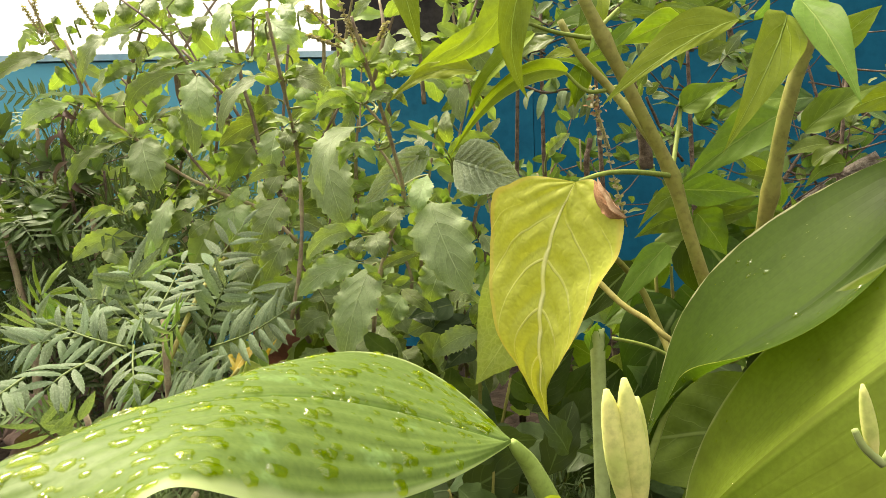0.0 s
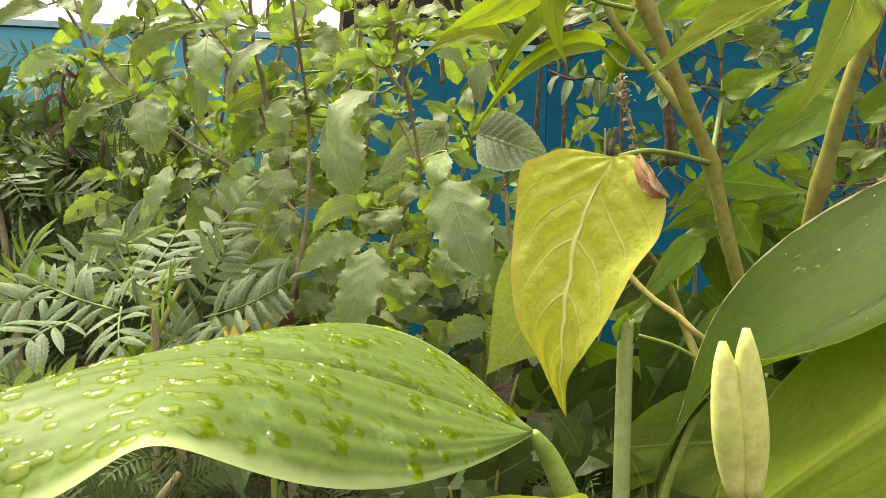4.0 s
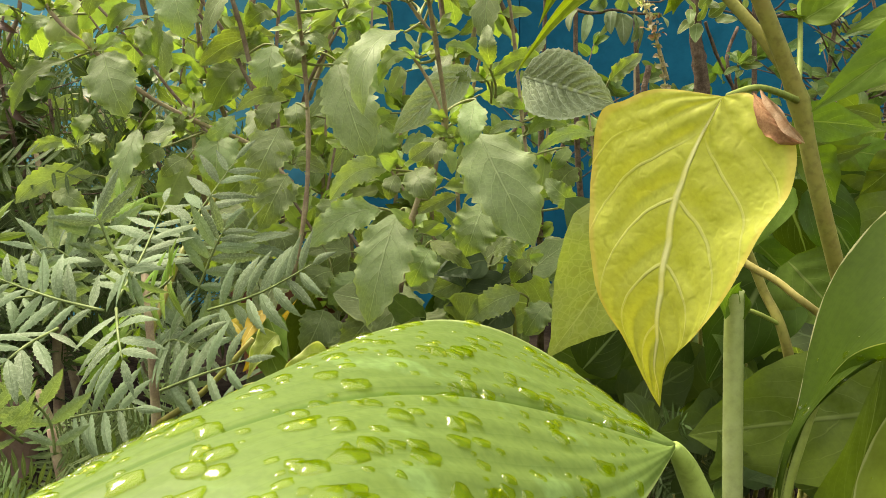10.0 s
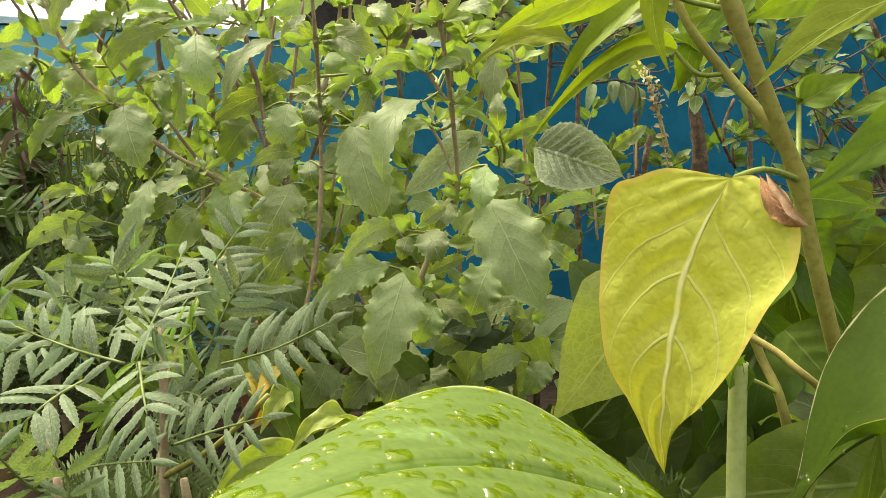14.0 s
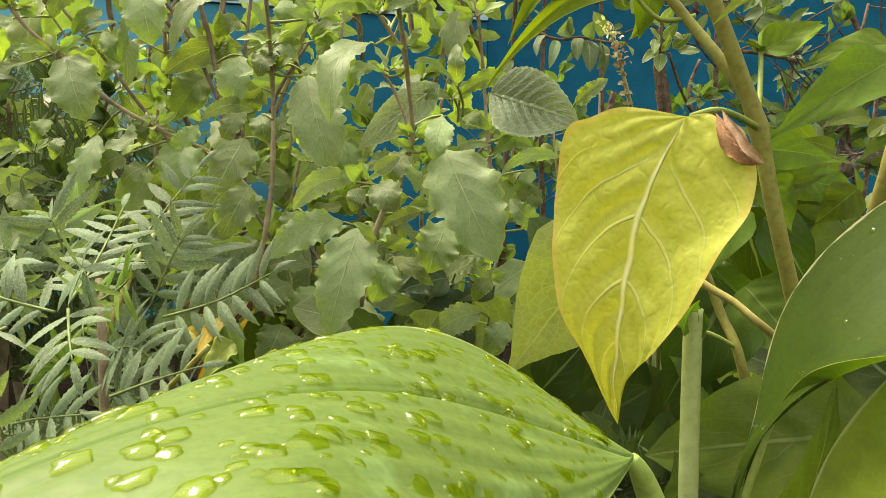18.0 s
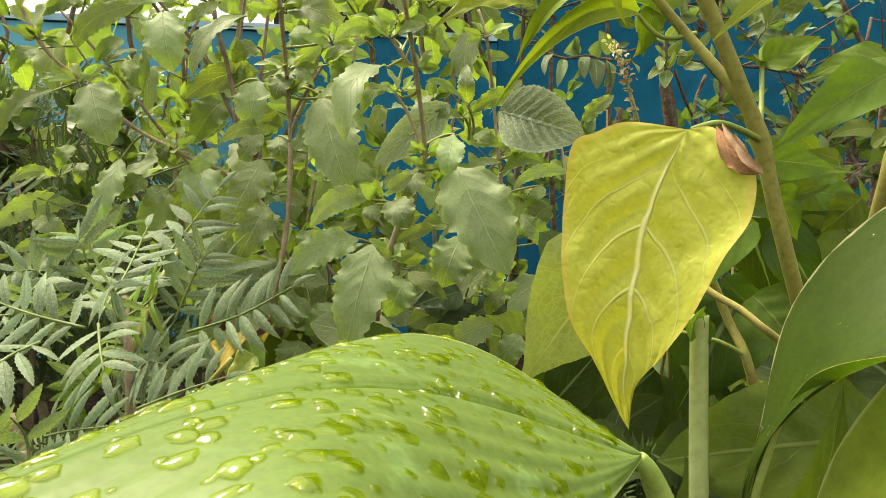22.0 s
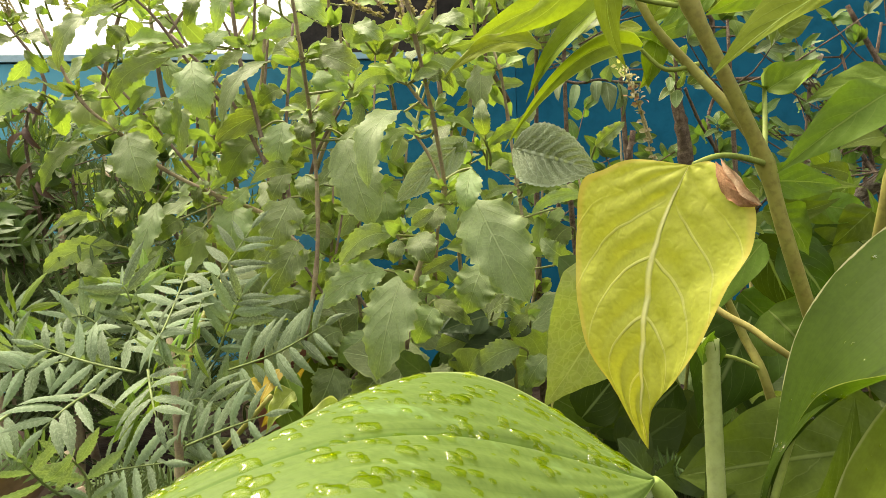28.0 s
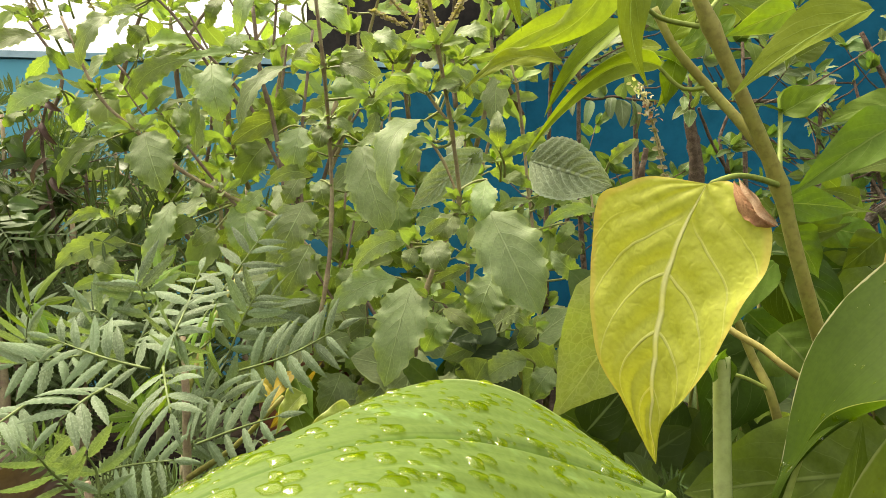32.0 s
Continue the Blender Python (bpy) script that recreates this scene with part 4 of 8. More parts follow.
put("petiole", tube_mesh(((0.1085, 0.4000, 0.9751), (0.1270, 0.3850, 0.9546), (0.1407, 0.3750, 0.9452), (0.1501, 0.3680, 0.9366), (0.1720, 0.3760, 0.9250), (0.2050, 0.4000, 0.9380)), (0.0019, 0.0018, 0.0017, 0.0017, 0.0018, 0.0022), sides=8), M_YPETI, datura)
put("petiole", tube_mesh(((0.1272, 0.4200, 0.9282), (0.1479, 0.4200, 0.9231), (0.1620, 0.4200, 0.9160)), (0.00120, 0.00120, 0.00120), sides=8), M_SOFTSTEM, datura)
put("side_stem", tube_mesh(((0.0973, 0.3850, 1.0039), (0.1202, 0.4050, 0.9858), (0.1450, 0.4300, 0.9595), (0.1572, 0.4300, 0.9314), (0.1625, 0.4200, 0.9146), (0.1706, 0.4200, 0.8840)), (0.00164, 0.00189, 0.00220, 0.00239, 0.00251, 0.00270), sides=8), M_STEM, datura)

# ---- broad-leaved lily ----
lily = thing("broad_leaved_lily", "lily clump with broad ribbed leaves wet with rain drops", "plant")

wet = put("wet_leaf", patch_mesh((0.0645, 0.2593, 0.9132), (-0.0879, 0.1090, 0.9412), [(0.0120, 0.2352, 0.9399), (-0.0260, 0.1913, 0.9663), (-0.0548, 0.1404, 0.9541)], [(0.0118, 0.1542, 0.9087), (-0.0108, 0.1103, 0.9358), (-0.0215, 0.1122, 0.9757), (-0.0150, 0.1153, 0.9495), (-0.0278, 0.1121, 0.9135)], [(0.0558, 0.3103, 0.9126), (0.0162, 0.3262, 0.9465), (-0.0091, 0.3072, 0.9641), (-0.0266, 0.2571, 0.9478), (-0.0639, 0.1918, 0.9437)], along=70, across=30, ribs=6, rib=0.0011, belly=0.002), M_BROAD, lily, "broad bright green ribbed leaf covered with rain drops")
put("petiole", tube_mesh(((0.0647, 0.2620, 0.9134), (0.0674, 0.2640, 0.9092), (0.0722, 0.2700, 0.9009), (0.0796, 0.2750, 0.8848), (0.0894, 0.2800, 0.8616)), (0.0018, 0.0030, 0.0040, 0.0048, 0.0056), sides=12), M_PETI, lily)
put("stalk", tube_mesh(((0.1094, 0.3380, 0.9474), (0.1094, 0.3380, 0.9265), (0.1096, 0.3370, 0.8867), (0.1101, 0.3350, 0.8265)), (0.00366, 0.00375, 0.00386, 0.00397), sides=14), M_PALE, lily, label="pale cut stalk")
leaf(lily, (0.1048, 0.3350, 0.9368), (0.1090, 0.3300, 0.9521), 0.0082, 20, -0.2, "lance", material=M_SOFT2, name="sheath", fold=0.5)
leaf(lily, (0.1122, 0.3350, 0.9364), (0.1094, 0.3350, 0.9502), 0.0073, -25, -0.25, "lance", material=M_SOFT2, name="sheath", fold=0.6)
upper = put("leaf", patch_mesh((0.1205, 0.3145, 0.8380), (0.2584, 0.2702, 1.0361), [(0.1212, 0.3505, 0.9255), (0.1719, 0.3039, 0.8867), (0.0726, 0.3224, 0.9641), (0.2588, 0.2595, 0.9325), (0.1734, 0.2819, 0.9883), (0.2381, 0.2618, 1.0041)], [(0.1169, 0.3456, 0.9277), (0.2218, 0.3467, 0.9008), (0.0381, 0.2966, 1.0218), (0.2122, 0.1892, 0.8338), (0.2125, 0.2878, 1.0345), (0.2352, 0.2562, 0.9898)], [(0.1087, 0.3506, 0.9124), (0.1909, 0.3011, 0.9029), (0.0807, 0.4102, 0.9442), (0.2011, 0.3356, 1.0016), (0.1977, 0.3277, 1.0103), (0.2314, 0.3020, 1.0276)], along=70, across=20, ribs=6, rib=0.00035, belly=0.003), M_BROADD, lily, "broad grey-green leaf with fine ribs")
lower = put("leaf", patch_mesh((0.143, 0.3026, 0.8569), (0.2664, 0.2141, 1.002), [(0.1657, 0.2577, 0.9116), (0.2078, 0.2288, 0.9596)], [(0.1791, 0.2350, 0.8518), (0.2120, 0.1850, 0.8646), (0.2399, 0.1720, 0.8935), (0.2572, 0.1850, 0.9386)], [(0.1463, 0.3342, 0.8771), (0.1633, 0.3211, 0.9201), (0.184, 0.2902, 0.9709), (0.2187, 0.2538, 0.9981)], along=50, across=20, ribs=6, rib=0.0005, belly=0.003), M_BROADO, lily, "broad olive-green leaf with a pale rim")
put("petiole", tube_mesh(((0.1205, 0.316, 0.822), (0.123, 0.322, 0.847), (0.1265, 0.329, 0.8685), (0.135, 0.334, 0.8905), (0.1415, 0.335, 0.9065), (0.1475, 0.332, 0.9205)), (0.0045, 0.004, 0.0034, 0.003, 0.0024, 0.0008), sides=10), M_SOFTSTEM, lily)
leaf(lily, (0.1641, 0.3700, 0.8149), (0.1861, 0.3700, 0.9128), 0.0340, 5, 0.05, "soft", material=M_SOFTM)
put("petiole", tube_mesh(((0.1222, 0.3153, 0.84), (0.12, 0.315, 0.81), (0.117, 0.315, 0.75)), (0.0022, 0.0045, 0.006), sides=10), M_SOFTSTEM, lily)
put("petiole", tube_mesh(((0.143, 0.3026, 0.859), (0.138, 0.31, 0.82), (0.13, 0.315, 0.76)), (0.003, 0.004, 0.005), sides=10), M_PALE, lily)
leaf(lily, (0.2836, 0.4800, 0.8840), (0.2397, 0.5000, 0.9172), 0.0418, 0, 0.06, "dark")
leaf(lily, (0.2823, 0.5000, 0.9296), (0.2464, 0.5000, 0.9026), 0.0390, 0, 0.06, "dark")
leaf(lily, (0.0866, 0.2500, 0.8825), (0.0305, 0.2150, 0.8993), 0.0350, -25, 0.12, "soft", material=M_BROADY, shape="round", label="sunlit yellow-green broad leaf")
leaf(lily, (0.0941, 0.2500, 0.8793), (0.1218, 0.2350, 0.8909), 0.0215, 20, 0.15, "soft", material=M_BROADY, shape="round")

# ---- lily bud ----
bud = thing("lily_bud", "pale yellow pair of closed flower buds on a thin stem", "flower bud")

put("stem", tube_mesh(((0.0876, 0.0840, 0.9543), (0.0880, 0.0850, 0.9482), (0.0890, 0.0870, 0.9315), (0.0924, 0.0950, 0.8519), (0.0943, 0.1000, 0.7304)), (0.00121, 0.00127, 0.00135, 0.00152, 0.00170), sides=8), M_PALE, bud)


def bud_petal(base, tip, width, parent):
    """A closed, spindle-shaped bud with a seam."""
    a, c = Vector(base), Vector(tip)
    d = c - a
    x = d.cross(Vector((0, 1, 0))).normalized()
    y = d.cross(x).normalized()
    rings = (0.45, 0.66, 0.84, 0.95, 1.0, 0.98, 0.92, 0.83, 0.7, 0.5, 0.2)
    verts, faces, n = [], [], 14
    for i, r in enumerate(rings):
        u = i / (len(rings) - 1)
        for k in range(n):
            g = 6.2832 * k / n
            q = r * (1 - 0.14 * max(0, math.cos(3 * g)) ** 4) * width / 2
            verts.append(a + d * u + (x * math.cos(g) + y * math.sin(g)) * q)
    for i in range(len(rings) - 1):
        for k in range(n):
            faces.append((i * n + k, i * n + (k + 1) % n, (i + 1) * n + (k + 1) % n, (i + 1) * n + k))
    faces.append(tuple(range(n))[::-1])
    faces.append(tuple(len(verts) - n + k for k in range(n)))
    me = bpy.data.meshes.new("bud")
    me.from_pydata(verts, [], faces)
    me.polygons.foreach_set("use_smooth", [True] * len(me.polygons))
    return put("bud", me, M_BUD, parent)


bud_petal((0.0897, 0.0900, 0.9518), (0.0890, 0.0880, 0.9743), 0.0042, bud)
bud_petal((0.0861, 0.0830, 0.9541), (0.0823, 0.0800, 0.9777), 0.0053, bud)
bud_petal((0.0884, 0.0830, 0.9541), (0.0855, 0.0800, 0.9797), 0.0053, bud)
young = thing("young_bud", "small pale green flower bud on a curved stalk", "flower bud")
put("stem", tube_mesh(((0.1598, 0.1100, 0.7050), (0.1478, 0.1000, 0.9002), (0.1355, 0.0850, 0.9588), (0.1316, 0.0830, 0.9626), (0.1280, 0.0820, 0.9661), (0.1265, 0.0820, 0.9692)), (0.00156, 0.00125, 0.00100, 0.00086, 0.00073, 0.00061), sides=8), M_PALE, young)
bud_petal((0.1304, 0.0830, 0.9635), (0.1279, 0.0820, 0.9774), 0.0028, young)

# ---- holy basil ----
basil = thing("holy_basil_bush", "holy basil bush with wavy grey-green leaves and purple stems", "plant")

STEM_POINTS = []


def basil_stem(points, thin, thick, material):
    """A square-jointed basil stem from its top down."""
    n = len(points)
    radii = [0.8 * (thin + (thick - thin) * k / (n - 1)) for k in range(n)]
    knots = points[1:-1] if material is M_PURPLE else ()
    put("stem", tube_mesh(points, radii, knots=knots, sides=8), material, basil)
    for p, q in zip(points, points[1:]):
        STEM_POINTS.extend(Vector(p).lerp(Vector(q), k / 5) for k in range(5))


def basil_leaf(base, mid, tip, width, roll=0.0, material=None):
    """A toothed, puckered basil leaf on a petiole that runs to the nearest stem."""
    rnd = random.Random(int(base[0] * 1e4) * 31 + int(base[2] * 1e4))
    a, m = Vector(base), Vector(mid)
    long = (Vector(tip) - a).length
    near = min(STEM_POINTS, key=lambda p: (p - a).length + 0.4 * max(0.0, p.z - a.z))
    back = a + (a - m).normalized() * long * 0.22
    foot = near if (near - a).length < 0.035 else back + Vector((0, 0.01, -0.012))
    put("petiole", tube_mesh((foot, back.lerp(foot, 0.45), a, a.lerp(m, 0.1)), (0.0009, 0.0008, 0.0007, 0.0003), sides=6, smooth=3), M_PETIOLE, basil)
    leaf(basil, base, tip, width, roll + rnd.uniform(-8, 8), 0.0, "basil", material=material, mid=mid, fold=rnd.uniform(0.02, 0.24), wave=rnd.uniform(0.1, 0.26), waves=rnd.uniform(2.6, 4.6), teeth=rnd.randint(10, 13), cup=rnd.uniform(-0.12, 0.08), puff=rnd.uniform(0.04, 0.07), skew=rnd.uniform(-0.08, 0.08))


def node_tuft(p, size, seed):
    """The cluster of young leaves in the forks of a basil node."""
    rnd = random.Random(seed)
    p = Vector(p)
    for k in range(9):
        g = 0.7 * k + rnd.uniform(-0.4, 0.4)
        up = rnd.uniform(0.1, 1.1)
        w = Vector((math.cos(g), math.sin(g) * 0.7 - 0.25, up)).normalized()
        long = size * rnd.uniform(0.35, 0.95)
        o = p + w * size * rnd.uniform(0.1, 0.35)
        t = o + (w + Vector((0, 0, -0.5 * rnd.random()))).normalized() * long
        if k % 2 == 0:
            put("petiole", tube_mesh((p, o), (0.0006, 0.0005), sides=5, smooth=2), M_PETIOLE, basil)
        leaf(basil, o, t, long * rnd.uniform(0.34, 0.55), rnd.uniform(-50, 50), rnd.uniform(0.02, 0.14), "young", material=M_YOUNG if rnd.random() < 0.7 else M_BASIL, along=14, across=3, teeth=5)


basil_stem(((-0.2743, 0.5450, 1.1517), (-0.2519, 0.5500, 1.0988), (-0.2320, 0.5650, 1.0756), (-0.2093, 0.5800, 1.0509), (-0.1764, 0.5900, 1.0308), (-0.1414, 0.6000, 1.0140), (-0.1115, 0.6000, 0.9861)), 0.0012, 0.0023, M_PURPLE)
basil_stem(((-0.2689, 0.6200, 1.1360), (-0.2236, 0.6200, 1.0833), (-0.1996, 0.6200, 1.0517), (-0.1711, 0.6200, 1.0175)), 0.0013, 0.0017, M_DARKSTEM)
basil_stem(((-0.2537, 0.6000, 1.1119), (-0.2336, 0.6000, 1.0823)), 0.0008, 0.0010, M_DARKSTEM)
basil_stem(((-0.2021, 0.6000, 1.1504), (-0.1622, 0.6000, 1.1035), (-0.1383, 0.6000, 1.0546), (-0.1207, 0.6000, 1.0190)), 0.0015, 0.0020, M_DARKSTEM)
basil_stem(((-0.1505, 0.5800, 1.1670), (-0.1458, 0.5800, 1.1205), (-0.1387, 0.5800, 1.0933), (-0.1323, 0.5800, 1.0599), (-0.1281, 0.5800, 1.0263), (-0.1206, 0.5800, 0.9864)), 0.0018, 0.0024, M_DARKSTEM)
basil_stem(((-0.1103, 0.6000, 1.1543), (-0.1186, 0.6000, 1.0870), (-0.1231, 0.6000, 1.0272)), 0.0014, 0.0018, M_DARKSTEM)
basil_stem(((-0.1362, 0.6300, 1.1501), (-0.1448, 0.6300, 1.0836)), 0.0012, 0.0015, M_DARKSTEM)
basil_stem(((-0.0817, 0.4400, 1.1387), (-0.0812, 0.4670, 1.0986), (-0.0846, 0.5100, 1.0587), (-0.0854, 0.5200, 1.0150), (-0.0898, 0.5250, 0.9712), (-0.0995, 0.5300, 0.9296)), 0.0013, 0.0020, M_PURPLE)
basil_stem(((-0.0174, 0.3850, 1.1196), (-0.0128, 0.4020, 1.0952), (-0.0065, 0.4340, 1.0608), (-0.0019, 0.4670, 1.0201), (-0.0097, 0.4700, 0.9994), (-0.0230, 0.4800, 0.9635), (-0.0300, 0.4900, 0.9244)), 0.0012, 0.0021, M_PURPLE)
basil_stem(((-0.0019, 0.4670, 1.0201), (-0.0108, 0.4620, 1.0425), (-0.0197, 0.4550, 1.0556)), 0.0009, 0.0012, M_PURPLE)
basil_stem(((-0.0065, 0.4340, 1.0608), (-0.0139, 0.4300, 1.0694), (-0.0187, 0.4250, 1.0757)), 0.0009, 0.0012, M_PURPLE)
basil_stem(((0.0342, 0.5600, 1.1239), (0.0400, 0.5620, 1.1055), (0.0458, 0.5800, 1.0731), (0.0503, 0.5880, 1.0337), (0.0549, 0.5900, 0.9930), (0.0585, 0.5900, 0.9434)), 0.0012, 0.0017, M_PURPLE)
basil_stem(((-0.0499, 0.6000, 1.1285), (-0.0513, 0.6000, 1.1081), (-0.0538, 0.6000, 1.0753)), 0.0008, 0.0011, M_PURPLE)
basil_stem(((0.0910, 0.5600, 1.0343), (0.0935, 0.5600, 1.0150), (0.0965, 0.5600, 0.9878)), 0.0009, 0.0011, M_PURPLE)
basil_stem(((-0.0791, 0.6000, 1.0165), (-0.0900, 0.6000, 0.9660)), 0.0011, 0.0014, M_DARKSTEM)
basil_stem(((-0.1146, 0.5800, 0.9867), (-0.0912, 0.5800, 0.9470)), 0.0011, 0.0014, M_DARKSTEM)
basil_stem(((0.1261, 0.5800, 1.0604), (0.1266, 0.5800, 1.0364)), 0.0008, 0.0010, M_PURPLE)
basil_stem(((-0.2384, 0.5700, 1.1870), (-0.2069, 0.5700, 1.1606), (-0.1884, 0.5900, 1.1290), (-0.1625, 0.6000, 1.0915)), 0.0012, 0.0016, M_DARKSTEM)
basil_stem(((-0.2138, 0.6000, 1.1861), (-0.1871, 0.6000, 1.1353)), 0.0009, 0.0012, M_DARKSTEM)
basil_stem(((-0.1743, 0.5800, 1.1837), (-0.1552, 0.5900, 1.1459), (-0.1452, 0.6000, 1.0955)), 0.0009, 0.0012, M_DARKSTEM)
basil_stem(((-0.1303, 0.5700, 1.1722), (-0.1356, 0.5800, 1.1385)), 0.0011, 0.0014, M_DARKSTEM)
basil_stem(((-0.2857, 0.5600, 1.1402), (-0.3110, 0.5600, 1.1886)), 0.0006, 0.0009, M_PURPLE)
node_tuft((-0.2519, 0.5500, 1.0988), .018, 22)
node_tuft((-0.2301, 0.5600, 1.0743), .020, 23)
node_tuft((-0.2237, 0.6200, 1.0842), .018, 24)
node_tuft((-0.0812, 0.4670, 1.0996), .018, 25)
node_tuft((-0.0835, 0.5000, 1.0730), .020, 26)
node_tuft((-0.0856, 0.5100, 1.0586), .020, 27)
node_tuft((-0.0979, 0.5300, 0.9993), .018, 28)
node_tuft((-0.0128, 0.4020, 1.0947), .016, 29)
node_tuft((-0.0187, 0.4200, 1.0746), .020, 30)
node_tuft((-0.0147, 0.4500, 1.0523), .016, 31)
node_tuft((-0.0065, 0.4340, 1.0608), .014, 32)
node_tuft((-0.0019, 0.4670, 1.0201), .016, 33)
node_tuft((0.0002, 0.4200, 1.0898), .016, 34)
node_tuft((-0.0258, 0.4500, 0.9961), .020, 35)
node_tuft((0.0205, 0.5200, 1.0461), .018, 36)
node_tuft((0.0012, 0.4700, 1.0119), .014, 37)
node_tuft((-0.0479, 0.6000, 1.1286), .018, 38)
node_tuft((0.0390, 0.5600, 1.1051), .018, 39)
node_tuft((0.0503, 0.5880, 1.0337), .018, 40)
node_tuft((-0.1392, 0.6000, 1.0882), .016, 41)
node_tuft((-0.1038, 0.5500, 0.9766), .016, 42)
node_tuft((-0.2523, 0.6000, 0.9597), .018, 43)
node_tuft((-0.2777, 0.6300, 1.0134), .016, 44)
node_tuft((-0.1785, 0.5900, 1.0307), .018, 45)
node_tuft((-0.0674, 0.5600, 1.0086), .016, 46)
node_tuft((-0.0195, 0.4800, 0.9603), .016, 47)
node_tuft((0.0180, 0.5000, 0.9841), .016, 48)
node_tuft((0.0483, 0.5400, 0.9338), .014, 49)
node_tuft((0.0939, 0.5600, 1.0150), .014, 50)
node_tuft((-0.3015, 0.5600, 1.1522), .016, 51)
node_tuft((-0.2523, 0.5500, 1.0992), .016, 52)
node_tuft((-0.2520, 0.5800, 1.1628), .018, 53)
node_tuft((-0.2111, 0.5800, 1.1643), .018, 54)
node_tuft((-0.1713, 0.5900, 1.1328), .018, 55)
node_tuft((-0.1320, 0.5700, 1.1656), .020, 56)
node_tuft((-0.1391, 0.5800, 1.1341), .018, 57)
node_tuft((-0.0797, 0.4700, 1.0989), .018, 58)
node_tuft((-0.0170, 0.4100, 1.0953), .016, 59)
node_tuft((-0.0509, 0.4500, 1.0782), .018, 60)
node_tuft((0.0001, 0.4200, 1.0927), .016, 61)
node_tuft((-0.0142, 0.4200, 1.0815), .014, 62)
node_tuft((-0.2482, 0.6200, 1.1367), .018, 63)
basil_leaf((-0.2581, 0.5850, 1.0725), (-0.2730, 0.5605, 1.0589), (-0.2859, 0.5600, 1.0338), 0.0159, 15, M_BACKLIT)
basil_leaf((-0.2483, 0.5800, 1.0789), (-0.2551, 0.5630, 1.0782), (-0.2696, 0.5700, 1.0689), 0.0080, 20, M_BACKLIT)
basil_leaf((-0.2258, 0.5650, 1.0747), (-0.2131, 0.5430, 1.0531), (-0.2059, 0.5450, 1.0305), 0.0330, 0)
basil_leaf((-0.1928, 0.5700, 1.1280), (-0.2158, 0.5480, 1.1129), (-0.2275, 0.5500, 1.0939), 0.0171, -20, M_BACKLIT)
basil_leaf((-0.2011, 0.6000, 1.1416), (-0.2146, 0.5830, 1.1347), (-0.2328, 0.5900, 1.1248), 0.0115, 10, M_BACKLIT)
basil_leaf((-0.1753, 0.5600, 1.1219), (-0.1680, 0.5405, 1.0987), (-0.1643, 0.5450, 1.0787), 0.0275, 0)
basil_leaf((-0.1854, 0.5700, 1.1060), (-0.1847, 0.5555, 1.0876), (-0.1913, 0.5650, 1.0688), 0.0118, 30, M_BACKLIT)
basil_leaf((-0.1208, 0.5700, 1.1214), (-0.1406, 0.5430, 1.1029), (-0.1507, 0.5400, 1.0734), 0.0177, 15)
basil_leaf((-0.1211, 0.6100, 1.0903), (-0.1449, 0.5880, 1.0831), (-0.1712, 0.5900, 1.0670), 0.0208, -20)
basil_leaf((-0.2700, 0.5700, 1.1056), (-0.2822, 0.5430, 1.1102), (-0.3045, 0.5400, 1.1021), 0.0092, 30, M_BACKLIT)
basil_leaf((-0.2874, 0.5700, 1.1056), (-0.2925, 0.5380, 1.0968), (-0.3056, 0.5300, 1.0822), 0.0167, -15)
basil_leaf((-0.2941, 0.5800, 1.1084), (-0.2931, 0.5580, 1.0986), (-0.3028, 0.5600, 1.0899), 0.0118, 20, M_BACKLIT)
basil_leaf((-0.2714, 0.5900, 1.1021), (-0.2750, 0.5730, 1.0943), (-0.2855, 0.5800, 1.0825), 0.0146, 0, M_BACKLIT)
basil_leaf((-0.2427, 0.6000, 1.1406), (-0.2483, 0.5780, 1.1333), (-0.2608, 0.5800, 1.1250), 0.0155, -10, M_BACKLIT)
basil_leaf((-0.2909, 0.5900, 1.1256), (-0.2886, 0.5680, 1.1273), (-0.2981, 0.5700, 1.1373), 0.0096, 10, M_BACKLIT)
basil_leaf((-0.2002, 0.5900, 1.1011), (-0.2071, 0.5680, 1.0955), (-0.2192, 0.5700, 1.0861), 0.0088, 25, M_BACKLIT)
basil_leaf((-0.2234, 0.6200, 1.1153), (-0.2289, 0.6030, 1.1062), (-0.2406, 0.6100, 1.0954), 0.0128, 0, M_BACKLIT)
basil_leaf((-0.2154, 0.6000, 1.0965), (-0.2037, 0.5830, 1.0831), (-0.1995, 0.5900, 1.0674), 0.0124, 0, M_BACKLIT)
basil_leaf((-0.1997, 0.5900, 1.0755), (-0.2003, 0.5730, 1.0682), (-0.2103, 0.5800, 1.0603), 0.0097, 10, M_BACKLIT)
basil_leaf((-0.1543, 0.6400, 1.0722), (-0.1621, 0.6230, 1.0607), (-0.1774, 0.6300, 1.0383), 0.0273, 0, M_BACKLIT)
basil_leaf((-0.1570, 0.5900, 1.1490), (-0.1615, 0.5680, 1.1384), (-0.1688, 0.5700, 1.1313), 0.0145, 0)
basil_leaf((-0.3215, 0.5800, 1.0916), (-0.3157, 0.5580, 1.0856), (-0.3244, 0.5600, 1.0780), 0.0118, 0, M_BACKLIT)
basil_leaf((-0.0809, 0.4850, 1.1065), (-0.0629, 0.4605, 1.0990), (-0.0455, 0.4600, 1.0891), 0.0189, 10)
basil_leaf((-0.1148, 0.5700, 1.0780), (-0.1151, 0.5530, 1.0599), (-0.1196, 0.5600, 1.0428), 0.0242, 5)
basil_leaf((-0.0657, 0.5150, 1.0596), (-0.0551, 0.4880, 1.0275), (-0.0460, 0.4850, 1.0017), 0.0318, 0)
